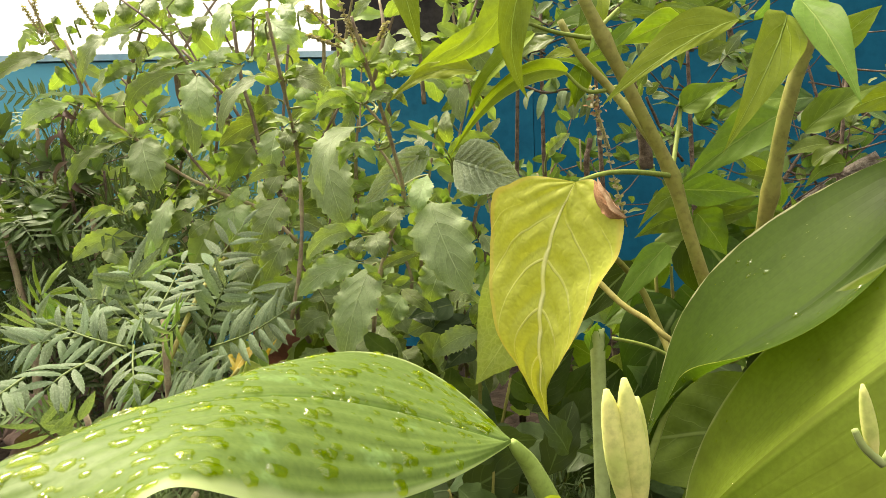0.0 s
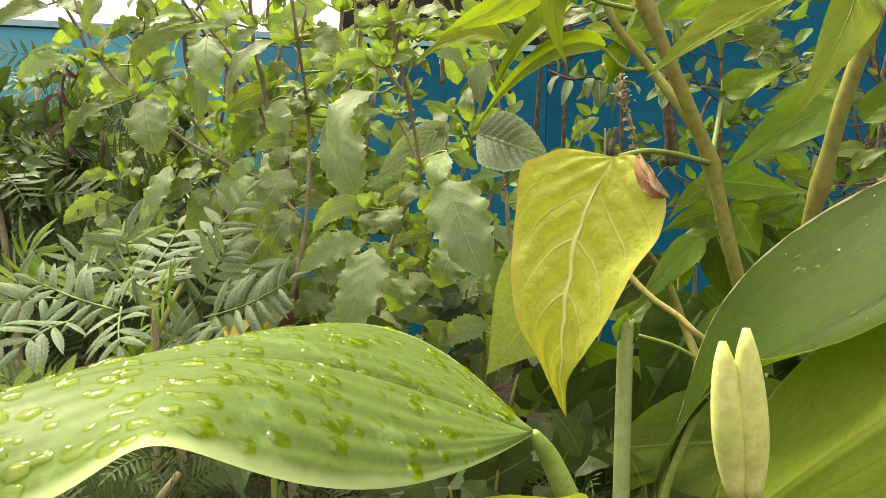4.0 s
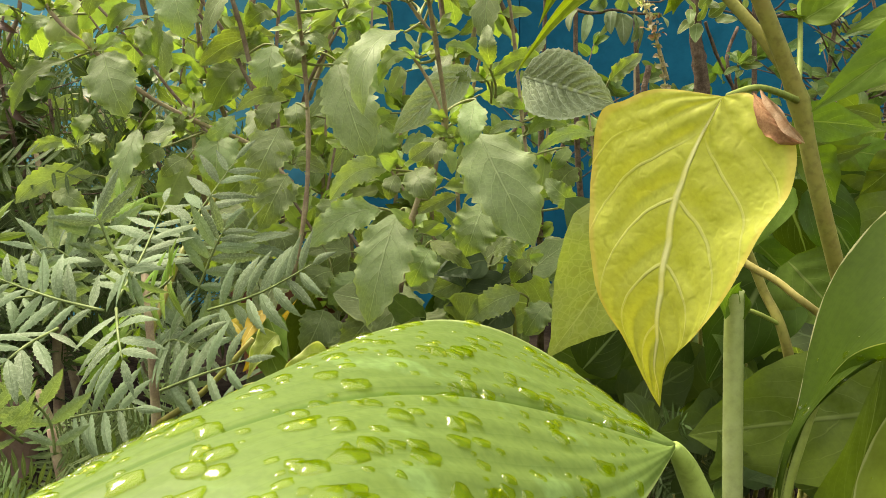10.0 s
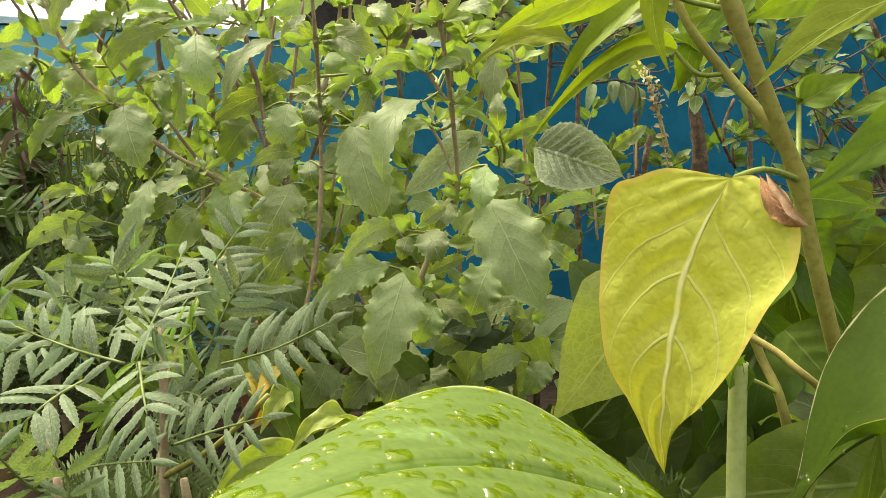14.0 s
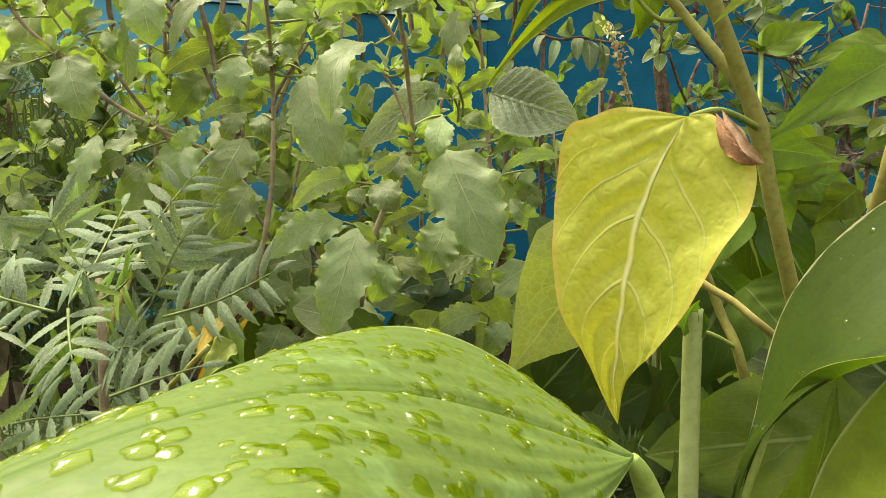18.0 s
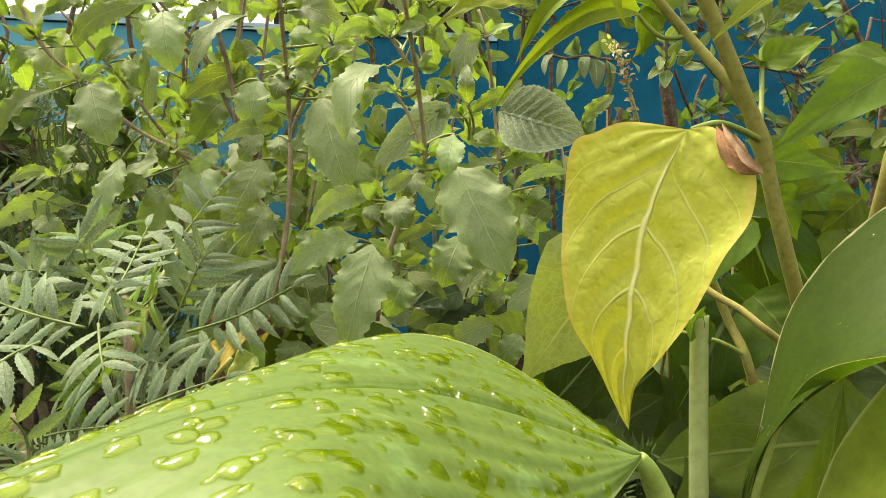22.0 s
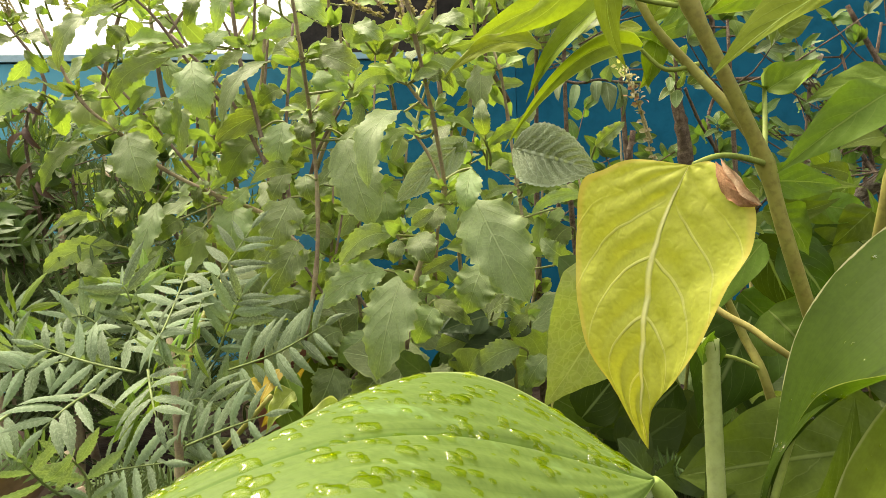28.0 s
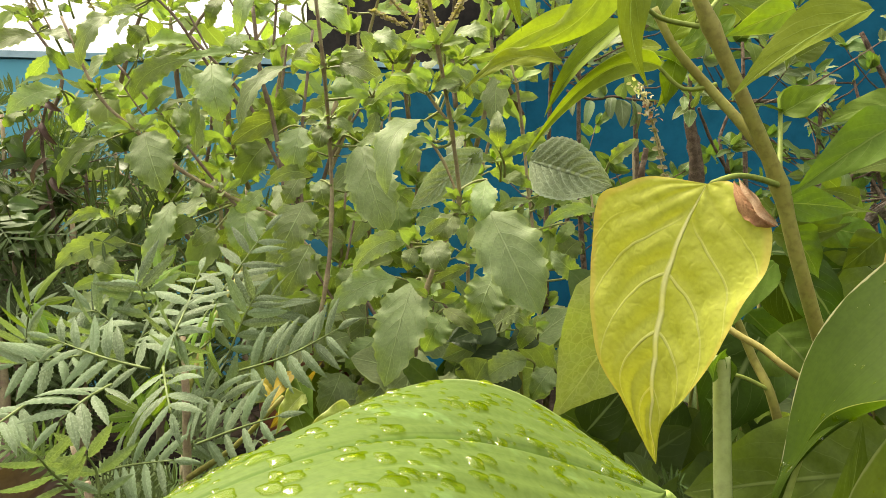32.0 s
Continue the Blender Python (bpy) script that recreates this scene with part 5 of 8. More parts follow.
basil_leaf((-0.0196, 0.4250, 1.0621), (-0.0350, 0.3930, 1.0486), (-0.0379, 0.3850, 1.0193), 0.0167, 10)
basil_leaf((-0.0184, 0.4450, 1.0797), (-0.0338, 0.4155, 1.0797), (-0.0462, 0.4100, 1.0697), 0.0094, -30)
basil_leaf((-0.0811, 0.5200, 1.1032), (-0.0746, 0.5080, 1.0916), (-0.0711, 0.5200, 1.0815), 0.0144, 0, M_BACKLIT)
basil_leaf((-0.0407, 0.5600, 1.1026), (-0.0542, 0.5430, 1.0965), (-0.0679, 0.5500, 1.0886), 0.0100, 15, M_BACKLIT)
basil_leaf((-0.0391, 0.6000, 1.1460), (-0.0516, 0.5780, 1.1396), (-0.0645, 0.5800, 1.1332), 0.0147, 0, M_BACKLIT)
basil_leaf((-0.0618, 0.5800, 1.1466), (-0.0507, 0.5580, 1.1380), (-0.0394, 0.5600, 1.1291), 0.0134, 0)
basil_leaf((-0.0873, 0.5200, 1.0734), (-0.0878, 0.4980, 1.0641), (-0.0909, 0.5000, 1.0550), 0.0148, 5)
basil_leaf((-0.1196, 0.5900, 1.1044), (-0.1245, 0.5730, 1.0986), (-0.1347, 0.5800, 1.0919), 0.0162, 0, M_BACKLIT)
basil_leaf((0.0265, 0.5300, 1.0576), (0.0237, 0.5180, 1.0674), (0.0250, 0.5300, 1.0822), 0.0110, 0)
basil_leaf((0.0243, 0.5000, 1.0514), (0.0107, 0.4730, 1.0603), (-0.0016, 0.4700, 1.0614), 0.0067, 20, M_BACKLIT)
basil_leaf((0.0487, 0.5700, 1.0659), (0.0551, 0.5530, 1.0687), (0.0639, 0.5600, 1.0779), 0.0086, 0)
basil_leaf((0.0570, 0.5200, 1.0594), (0.0404, 0.4980, 1.0567), (0.0262, 0.5000, 1.0474), 0.0113, -20, M_BACKLIT)
basil_leaf((0.0970, 0.5200, 1.0460), (0.1010, 0.4980, 1.0513), (0.1122, 0.5000, 1.0591), 0.0099, 0)
basil_leaf((-0.0136, 0.4400, 1.0486), (-0.0249, 0.4130, 1.0489), (-0.0331, 0.4100, 1.0345), 0.0088, 10, M_BACKLIT)
basil_leaf((-0.0100, 0.4400, 1.0793), (-0.0046, 0.4180, 1.0788), (0.0010, 0.4200, 1.0777), 0.0106, 0)
basil_leaf((0.0234, 0.5200, 1.0473), (0.0115, 0.4980, 1.0484), (0.0015, 0.5000, 1.0437), 0.0077, 0, M_BACKLIT)
basil_leaf((-0.2614, 0.6200, 0.9942), (-0.2827, 0.5930, 0.9911), (-0.3048, 0.5900, 0.9748), 0.0185, -25)
basil_leaf((-0.2880, 0.6100, 0.9814), (-0.2683, 0.5930, 0.9794), (-0.2583, 0.6000, 0.9695), 0.0159, -10)
basil_leaf((-0.2630, 0.6100, 0.9662), (-0.2722, 0.5880, 0.9671), (-0.2925, 0.5900, 0.9597), 0.0116, -30)
basil_leaf((-0.2614, 0.6000, 0.9568), (-0.2695, 0.5730, 0.9521), (-0.2862, 0.5700, 0.9358), 0.0195, 10)
basil_leaf((-0.2157, 0.5900, 1.0256), (-0.2179, 0.5680, 1.0027), (-0.2319, 0.5700, 0.9737), 0.0201, 15)
basil_leaf((-0.2026, 0.6000, 1.0124), (-0.2071, 0.5830, 1.0071), (-0.2193, 0.5900, 0.9977), 0.0173, 0, M_BACKLIT)
basil_leaf((-0.1867, 0.6000, 1.0420), (-0.1834, 0.5830, 1.0302), (-0.1867, 0.5900, 1.0186), 0.0115, 20, M_BACKLIT)
basil_leaf((-0.1615, 0.6000, 1.0224), (-0.1590, 0.5805, 1.0050), (-0.1620, 0.5850, 0.9858), 0.0304, 0)
basil_leaf((-0.1859, 0.6000, 1.0048), (-0.1900, 0.5830, 1.0006), (-0.2009, 0.5900, 0.9919), 0.0140, 0)
basil_leaf((-0.2146, 0.6000, 0.9904), (-0.2180, 0.5830, 0.9890), (-0.2317, 0.5900, 0.9825), 0.0082, 15, M_BACKLIT)
basil_leaf((-0.2228, 0.6000, 0.9851), (-0.2259, 0.5830, 0.9822), (-0.2393, 0.5900, 0.9740), 0.0091, 0, M_BACKLIT)
basil_leaf((-0.2871, 0.6400, 1.0186), (-0.2941, 0.6180, 1.0176), (-0.3102, 0.6200, 1.0094), 0.0105, -20)
basil_leaf((-0.2794, 0.6600, 1.0404), (-0.2788, 0.6430, 1.0323), (-0.2868, 0.6500, 1.0211), 0.0155, 0, M_BACKLIT)
basil_leaf((-0.2533, 0.6200, 1.0244), (-0.2502, 0.6030, 1.0181), (-0.2552, 0.6100, 1.0080), 0.0102, 0)
basil_leaf((-0.2309, 0.6000, 0.9697), (-0.2338, 0.5830, 0.9689), (-0.2476, 0.5900, 0.9598), 0.0115, -15)
basil_leaf((-0.1074, 0.5450, 1.0228), (-0.1116, 0.5230, 1.0068), (-0.1223, 0.5250, 0.9875), 0.0289, 5)
basil_leaf((-0.1073, 0.5600, 0.9923), (-0.1118, 0.5405, 0.9787), (-0.1237, 0.5450, 0.9571), 0.0260, 0)
basil_leaf((-0.1223, 0.5700, 0.9930), (-0.1267, 0.5530, 0.9852), (-0.1370, 0.5600, 0.9701), 0.0219, -10)
basil_leaf((-0.0959, 0.5400, 1.0372), (-0.0927, 0.5230, 1.0292), (-0.0911, 0.5300, 1.0193), 0.0163, 0)
basil_leaf((-0.1063, 0.5700, 1.0417), (-0.1187, 0.5480, 1.0435), (-0.1366, 0.5500, 1.0332), 0.0109, -25)
basil_leaf((-0.0490, 0.6200, 1.0257), (-0.0465, 0.6030, 1.0095), (-0.0444, 0.6100, 0.9914), 0.0230, 0, M_BACKLIT)
basil_leaf((-0.0332, 0.4600, 0.9955), (-0.0467, 0.4330, 0.9949), (-0.0606, 0.4300, 0.9802), 0.0135, -15)
basil_leaf((-0.0180, 0.4500, 0.9955), (-0.0151, 0.4280, 0.9898), (-0.0105, 0.4300, 0.9803), 0.0176, 0)
basil_leaf((-0.0282, 0.4500, 0.9926), (-0.0299, 0.4330, 0.9875), (-0.0319, 0.4400, 0.9800), 0.0098, 0)
basil_leaf((-0.0038, 0.4750, 1.0123), (-0.0104, 0.4555, 1.0051), (-0.0163, 0.4600, 0.9952), 0.0155, 5)
basil_leaf((0.0143, 0.4700, 1.0325), (0.0110, 0.4430, 1.0192), (0.0088, 0.4400, 1.0072), 0.0150, 0)
basil_leaf((0.0038, 0.4800, 0.9800), (-0.0070, 0.4580, 0.9775), (-0.0175, 0.4600, 0.9715), 0.0078, -25)
basil_leaf((-0.0418, 0.5100, 0.9720), (-0.0622, 0.4880, 0.9681), (-0.0840, 0.4900, 0.9506), 0.0214, -5)
basil_leaf((-0.0308, 0.4950, 0.9701), (-0.0380, 0.4680, 0.9461), (-0.0470, 0.4650, 0.9097), 0.0324, 3)
basil_leaf((-0.0307, 0.5300, 0.9229), (-0.0350, 0.5080, 0.9066), (-0.0421, 0.5100, 0.8823), 0.0331, 0)
basil_leaf((0.0218, 0.5300, 0.9730), (0.0144, 0.5080, 0.9594), (0.0086, 0.5100, 0.9417), 0.0287, 0)
basil_leaf((-0.0123, 0.5200, 0.9505), (-0.0014, 0.4980, 0.9469), (0.0124, 0.5000, 0.9355), 0.0113, -20, M_BACKLIT)
basil_leaf((0.0313, 0.5600, 0.9317), (0.0091, 0.5430, 0.9242), (-0.0140, 0.5500, 0.9128), 0.0238, 0)
basil_leaf((-0.0130, 0.5300, 0.9449), (-0.0184, 0.5130, 0.9370), (-0.0250, 0.5200, 0.9222), 0.0225, 0)
basil_leaf((0.0272, 0.5400, 0.9387), (0.0345, 0.5230, 0.9461), (0.0456, 0.5300, 0.9381), 0.0118, 0)
basil_leaf((0.0509, 0.5400, 0.9354), (0.0424, 0.5230, 0.9324), (0.0382, 0.5300, 0.9221), 0.0111, 0, M_BACKLIT)
basil_leaf((0.0437, 0.5300, 0.9156), (0.0253, 0.5080, 0.9143), (0.0089, 0.5100, 0.9013), 0.0180, -5)
basil_leaf((0.0637, 0.5500, 0.9056), (0.0545, 0.5330, 0.9010), (0.0467, 0.5400, 0.8854), 0.0181, 0)
basil_leaf((-0.0824, 0.5800, 0.9249), (-0.0923, 0.5630, 0.9230), (-0.1080, 0.5700, 0.9089), 0.0223, 0)
basil_leaf((-0.0641, 0.5800, 0.9236), (-0.0724, 0.5630, 0.9158), (-0.0846, 0.5700, 0.9033), 0.0199, 0)
basil_leaf((-0.0519, 0.5600, 0.8973), (-0.0602, 0.5430, 0.8907), (-0.0737, 0.5500, 0.8730), 0.0246, 0)
basil_leaf((-0.0896, 0.5800, 0.8980), (-0.0913, 0.5630, 0.8892), (-0.1035, 0.5700, 0.8669), 0.0279, 0)
basil_leaf((-0.0203, 0.5600, 0.8965), (-0.0126, 0.5430, 0.8925), (-0.0079, 0.5500, 0.8754), 0.0230, 0)
basil_leaf((0.0157, 0.4700, 1.0144), (0.0262, 0.4380, 0.9879), (0.0418, 0.4300, 0.9559), 0.0378, -3)
basil_leaf((0.0541, 0.5800, 1.0167), (0.0638, 0.5580, 1.0246), (0.0784, 0.5600, 1.0214), 0.0110, 20, M_BACKLIT)
basil_leaf((0.0508, 0.5700, 1.0228), (0.0362, 0.5530, 1.0219), (0.0248, 0.5600, 1.0154), 0.0070, 0)
basil_leaf((0.0978, 0.5600, 1.0151), (0.0714, 0.5330, 1.0148), (0.0544, 0.5300, 1.0031), 0.0090, -25)
basil_leaf((0.1101, 0.5700, 1.0141), (0.1009, 0.5530, 1.0068), (0.0969, 0.5600, 0.9948), 0.0063, 20)
basil_leaf((0.0845, 0.5700, 0.9701), (0.0723, 0.5530, 0.9775), (0.0636, 0.5600, 0.9873), 0.0156, 0)
basil_leaf((0.0315, 0.5600, 1.0404), (0.0381, 0.5430, 1.0383), (0.0492, 0.5500, 1.0315), 0.0108, -20, M_BACKLIT)
basil_leaf((0.0592, 0.5700, 1.0286), (0.0606, 0.5530, 1.0336), (0.0644, 0.5600, 1.0425), 0.0078, 0, M_BACKLIT)
basil_leaf((0.0911, 0.6000, 0.9932), (0.0780, 0.5830, 0.9859), (0.0718, 0.5900, 0.9688), 0.0190, 0, M_BACKLIT)
basil_leaf((0.0841, 0.6000, 1.0080), (0.0773, 0.5830, 1.0002), (0.0707, 0.5900, 0.9915), 0.0107, 10, M_BACKLIT)
basil_leaf((-0.1651, 0.6000, 0.9673), (-0.1508, 0.5830, 0.9608), (-0.1498, 0.5900, 0.9417), 0.0247, 0)
basil_leaf((-0.1273, 0.6000, 0.9562), (-0.1159, 0.5830, 0.9458), (-0.1144, 0.5900, 0.9264), 0.0247, 0)
basil_leaf((-0.0760, 0.5800, 0.9760), (-0.0819, 0.5630, 0.9669), (-0.0855, 0.5700, 0.9563), 0.0159, 0)
basil_leaf((-0.1392, 0.6000, 1.0882), (-0.1288, 0.5880, 1.0849), (-0.1204, 0.6000, 1.0787), 0.0100, 0, M_BACKLIT)
basil_leaf((-0.3065, 0.5700, 1.1462), (-0.3133, 0.5430, 1.1355), (-0.3405, 0.5400, 1.1187), 0.0192, 10, M_BACKLIT)
basil_leaf((-0.2399, 0.5600, 1.1571), (-0.2502, 0.5380, 1.1419), (-0.2598, 0.5400, 1.1149), 0.0167, 10)
basil_leaf((-0.3016, 0.5700, 1.1478), (-0.2751, 0.5480, 1.1406), (-0.2637, 0.5500, 1.1333), 0.0124, -15)
basil_leaf((-0.2318, 0.5700, 1.1632), (-0.2339, 0.5480, 1.1569), (-0.2476, 0.5500, 1.1528), 0.0078, -20)
basil_leaf((-0.2691, 0.6000, 1.1953), (-0.2630, 0.5830, 1.1824), (-0.2687, 0.5900, 1.1741), 0.0124, 0, M_BACKLIT)
basil_leaf((-0.2544, 0.6000, 1.1916), (-0.2428, 0.5830, 1.1804), (-0.2428, 0.5900, 1.1718), 0.0132, 0, M_BACKLIT)
basil_leaf((-0.2180, 0.5700, 1.1877), (-0.2073, 0.5530, 1.1745), (-0.2063, 0.5600, 1.1660), 0.0149, 0)
basil_leaf((-0.2034, 0.6000, 1.1949), (-0.1917, 0.5830, 1.1840), (-0.1901, 0.5900, 1.1764), 0.0157, 0, M_BACKLIT)
basil_leaf((-0.1804, 0.6000, 1.1782), (-0.1802, 0.5830, 1.1665), (-0.1871, 0.5900, 1.1531), 0.0148, 10, M_BACKLIT)
basil_leaf((-0.1502, 0.5700, 1.1795), (-0.1489, 0.5480, 1.1594), (-0.1544, 0.5500, 1.1375), 0.0140, 5)
basil_leaf((-0.1406, 0.6000, 1.1760), (-0.1431, 0.5830, 1.1677), (-0.1572, 0.5900, 1.1627), 0.0173, 0, M_BACKLIT)
basil_leaf((-0.1313, 0.6000, 1.1690), (-0.1276, 0.5830, 1.1569), (-0.1331, 0.5900, 1.1476), 0.0099, 10, M_BACKLIT)
basil_leaf((-0.0927, 0.4800, 1.1421), (-0.0760, 0.4580, 1.1301), (-0.0638, 0.4600, 1.1184), 0.0143, 0)
basil_leaf((-0.0935, 0.5200, 1.1633), (-0.0837, 0.4980, 1.1519), (-0.0791, 0.5000, 1.1419), 0.0127, 0)
basil_leaf((-0.0886, 0.5500, 1.1643), (-0.0772, 0.5330, 1.1581), (-0.0712, 0.5400, 1.1547), 0.0083, 0, M_BACKLIT)
basil_leaf((-0.0065, 0.4600, 1.1133), (0.0055, 0.4380, 1.1128), (0.0161, 0.4400, 1.1071), 0.0118, -10)
basil_leaf((-0.3150, 0.6000, 1.1826), (-0.3052, 0.5880, 1.1784), (-0.3073, 0.6000, 1.1774), 0.0067, 0, M_BACKLIT)
basil_leaf((-0.3025, 0.6000, 1.1743), (-0.2925, 0.5880, 1.1698), (-0.2927, 0.6000, 1.1705), 0.0067, 0, M_BACKLIT)
basil_leaf((-0.2951, 0.6000, 1.1796), (-0.2837, 0.5880, 1.1763), (-0.2843, 0.6000, 1.1762), 0.0062, 0, M_BACKLIT)
basil_leaf((-0.1003, 0.5500, 1.1335), (-0.1071, 0.5330, 1.1202), (-0.1141, 0.5400, 1.1089), 0.0098, 0)
basil_leaf((-0.1615, 0.5700, 1.1335), (-0.1696, 0.5480, 1.1266), (-0.1979, 0.5500, 1.1231), 0.0093, 20, M_BACKLIT)
basil_leaf((-0.1407, 0.5700, 1.1302), (-0.1475, 0.5480, 1.1181), (-0.1576, 0.5500, 1.1124), 0.0101, -10, M_BACKLIT)
basil_leaf((-0.2440, 0.6000, 1.1333), (-0.2457, 0.5780, 1.1308), (-0.2643, 0.5800, 1.1218), 0.0123, 0, M_BACKLIT)
basil_leaf((-0.2512, 0.6300, 1.1657), (-0.2521, 0.6180, 1.1585), (-0.2634, 0.6300, 1.1514), 0.0157, 0, M_BACKLIT)
basil_leaf((-0.0615, 0.4800, 1.0842), (-0.0478, 0.4630, 1.0852), (-0.0419, 0.4700, 1.0802), 0.0085, -10)
basil_leaf((-0.0078, 0.4600, 1.0830), (-0.0010, 0.4380, 1.0834), (0.0063, 0.4400, 1.0745), 0.0068, 0)
basil_leaf((-0.0970, 0.5200, 1.0720), (-0.0785, 0.4980, 1.0724), (-0.0672, 0.5000, 1.0629), 0.0099, -20)
basil_leaf((-0.0675, 0.5000, 1.0561), (-0.0504, 0.4780, 1.0585), (-0.0372, 0.4800, 1.0535), 0.0101, 0)
basil_leaf((-0.1507, 0.6000, 1.0339), (-0.1553, 0.5830, 1.0244), (-0.1701, 0.5900, 1.0179), 0.0132, 0)
basil_leaf((-0.1152, 0.5800, 1.0460), (-0.1203, 0.5630, 1.0320), (-0.1275, 0.5700, 1.0224), 0.0159, 0)
basil_leaf((0.0046, 0.4600, 1.1117), (-0.0009, 0.4430, 1.1042), (-0.0056, 0.4500, 1.1014), 0.0094, 0, M_BACKLIT)
leaf(basil, (0.0355, 0.4200, 1.0391), (0.0752, 0.4000, 1.0243), 0.0325, 20, 0.08, "grey", fold=0.4, cup=-0.15, label="broad rough grey-green leaf")
leaf(basil, (0.0129, 0.5000, 1.0532), (-0.0324, 0.4900, 1.0151), 0.0224, -15, 0.06, "grey")


# fill: pairs of leaves at the nodes of more basil shoots
def basil_shoot(foot, top, seed, size=0.05, step=0.03, young=0.5, plant=None):
    rnd = random.Random(seed)
    plant = plant or basil
    a, c = Vector(foot), Vector(top)
    sway = Vector((rnd.uniform(-0.03, 0.03), rnd.uniform(-0.03, 0.03), 0))
    m = (a + c) / 2 + sway
    put("stem", tube_mesh((a, m, c), (0.0022, 0.0018, 0.001)), M_DARKSTEM if rnd.random() < 0.5 else M_PURPLE, plant)
    n = max(2, int((c - a).length / step))
    for i in range(1, n + 1):
        u = i / n
        p = a * (1 - u) ** 2 + (m * 2 - (a + c) / 2) * (2 * u * (1 - u)) + c * u * u
        turn = i * 1.57 + rnd.uniform(-0.5, 0.5)
        for k in (0, 1):
            g = turn + 3.14159 * k
            s = size * rnd.uniform(0.65, 1.15) * (1.1 - 0.45 * u)
            out_way = Vector((math.cos(g), math.sin(g) * 0.7, rnd.uniform(-0.1, 0.6)))
            q = p + out_way.normalized() * s * 0.3
            tip = q + Vector((math.cos(g), math.sin(g) * 0.55, rnd.uniform(-1.3, 0.2))).normalized() * s
            put("petiole", tube_mesh((p, q), (0.0009, 0.0007), sides=5, smooth=2), M_PETIOLE, plant)
            yng = rnd.random() < young * u + 0.05
            leaf(plant, q, tip, s * rnd.uniform(0.38, 0.54), rnd.uniform(-55, 55), rnd.uniform(0.02, 0.15), "young" if yng else "basil", along=28, across=4, teeth=7, wave=0.2, waves=2.2)
        if rnd.random() < 0.75:
            for k in range(4):
                w = Vector((rnd.uniform(-1, 1), rnd.uniform(-1, 0.3), rnd.uniform(0.1, 1))).normalized()
                leaf(plant, p + w * 0.003, p + w * rnd.uniform(0.014, 0.028), rnd.uniform(0.007, 0.013), rnd.uniform(-60, 60), 0.1, "young", along=8, across=2, teeth=3)


basil_shoot((-0.1213, 0.6800, 0.8567), (-0.0934, 0.6500, 1.0341), 10)
basil_shoot((-0.0848, 0.7000, 0.8507), (-0.0709, 0.6700, 1.0670), 11)
basil_shoot((-0.0532, 0.6800, 0.8538), (-0.0318, 0.6500, 1.0680), 12)
basil_shoot((-0.0051, 0.6800, 0.8419), (0.0053, 0.6500, 1.0755), 13)
basil_shoot((0.0252, 0.7000, 0.8460), (0.0353, 0.6700, 1.1139), 14)
basil_shoot((-0.1682, 0.7200, 0.8810), (-0.1643, 0.6900, 1.1023), 15)
basil_shoot((-0.2090, 0.7600, 0.8974), (-0.2095, 0.7300, 1.1199), 16)
basil_shoot((-0.3199, 0.8600, 0.9365), (-0.3490, 0.8300, 1.1585), 18)
basil_shoot((0.0451, 0.7000, 0.8452), (0.0790, 0.6700, 1.0271), 19)
basil_shoot((-0.1053, 0.7200, 0.8989), (-0.1087, 0.6900, 1.1384), 20)
basil_shoot((-0.1434, 0.7000, 0.8835), (-0.1296, 0.6700, 1.0366), 21)
basil_shoot((-0.0862, 0.6400, 0.8734), (-0.0865, 0.6100, 0.9671), 22)
basil_shoot((-0.0232, 0.6700, 0.8644), (-0.0143, 0.6400, 0.9437), 23)
basil_shoot((0.0193, 0.6600, 0.8599), (0.0128, 0.6300, 0.9435), 24)
basil_shoot((-0.2843, 0.8600, 1.0208), (-0.2578, 0.8300, 1.2065), 26)
basil_shoot((-0.1148, 0.7000, 1.0520), (-0.0841, 0.6700, 1.1850), 27)
basil_shoot((-0.2010, 0.7600, 1.0434), (-0.1744, 0.7300, 1.1949), 28)
basil_shoot((-0.2976, 0.6800, 1.0975), (-0.2499, 0.6500, 1.2057), 30)
basil_shoot((-0.2279, 0.7000, 1.0769), (-0.1962, 0.6700, 1.2089), 32)
basil_shoot((-0.1635, 0.6800, 1.0722), (-0.1400, 0.6500, 1.2004), 34)
basil_shoot((-0.1026, 0.6400, 1.0928), (-0.0840, 0.6100, 1.1903), 35)
basil_shoot((-0.0769, 0.6600, 1.1128), (-0.0602, 0.6300, 1.1951), 36)
basil_shoot((-0.0456, 0.6200, 1.1137), (-0.0315, 0.5900, 1.1818), 37)
basil_shoot((0.0148, 0.6800, 1.0736), (0.0240, 0.6500, 1.1881), 38)
basil_shoot((0.0544, 0.6800, 1.1004), (0.0469, 0.6500, 1.1915), 39)
basil_shoot((-0.0026, 0.6400, 1.1017), (-0.0027, 0.6100, 1.1864), 40)
basil_shoot((-0.1605, 0.6800, 0.9464), (-0.1487, 0.6500, 1.0366), 41)
basil_shoot((-0.1332, 0.6600, 0.9282), (-0.1286, 0.6300, 1.0750), 42)
basil_shoot((-0.0951, 0.6800, 0.9920), (-0.0808, 0.6500, 1.1023), 43)
basil_shoot((-0.0651, 0.6700, 0.9909), (-0.0619, 0.6400, 1.0910), 44)
basil_shoot((0.0737, 0.6800, 0.8680), (0.0472, 0.6500, 0.9817), 45)
basil_shoot((-0.0423, 0.6900, 0.8908), (-0.0496, 0.6600, 0.9998), 46)
basil_shoot((-0.1092, 0.6200, 0.8964), (-0.1013, 0.5900, 0.9522), 47)
basil_shoot((-0.0705, 0.6600, 0.8590), (-0.0507, 0.6300, 0.9282), 48)
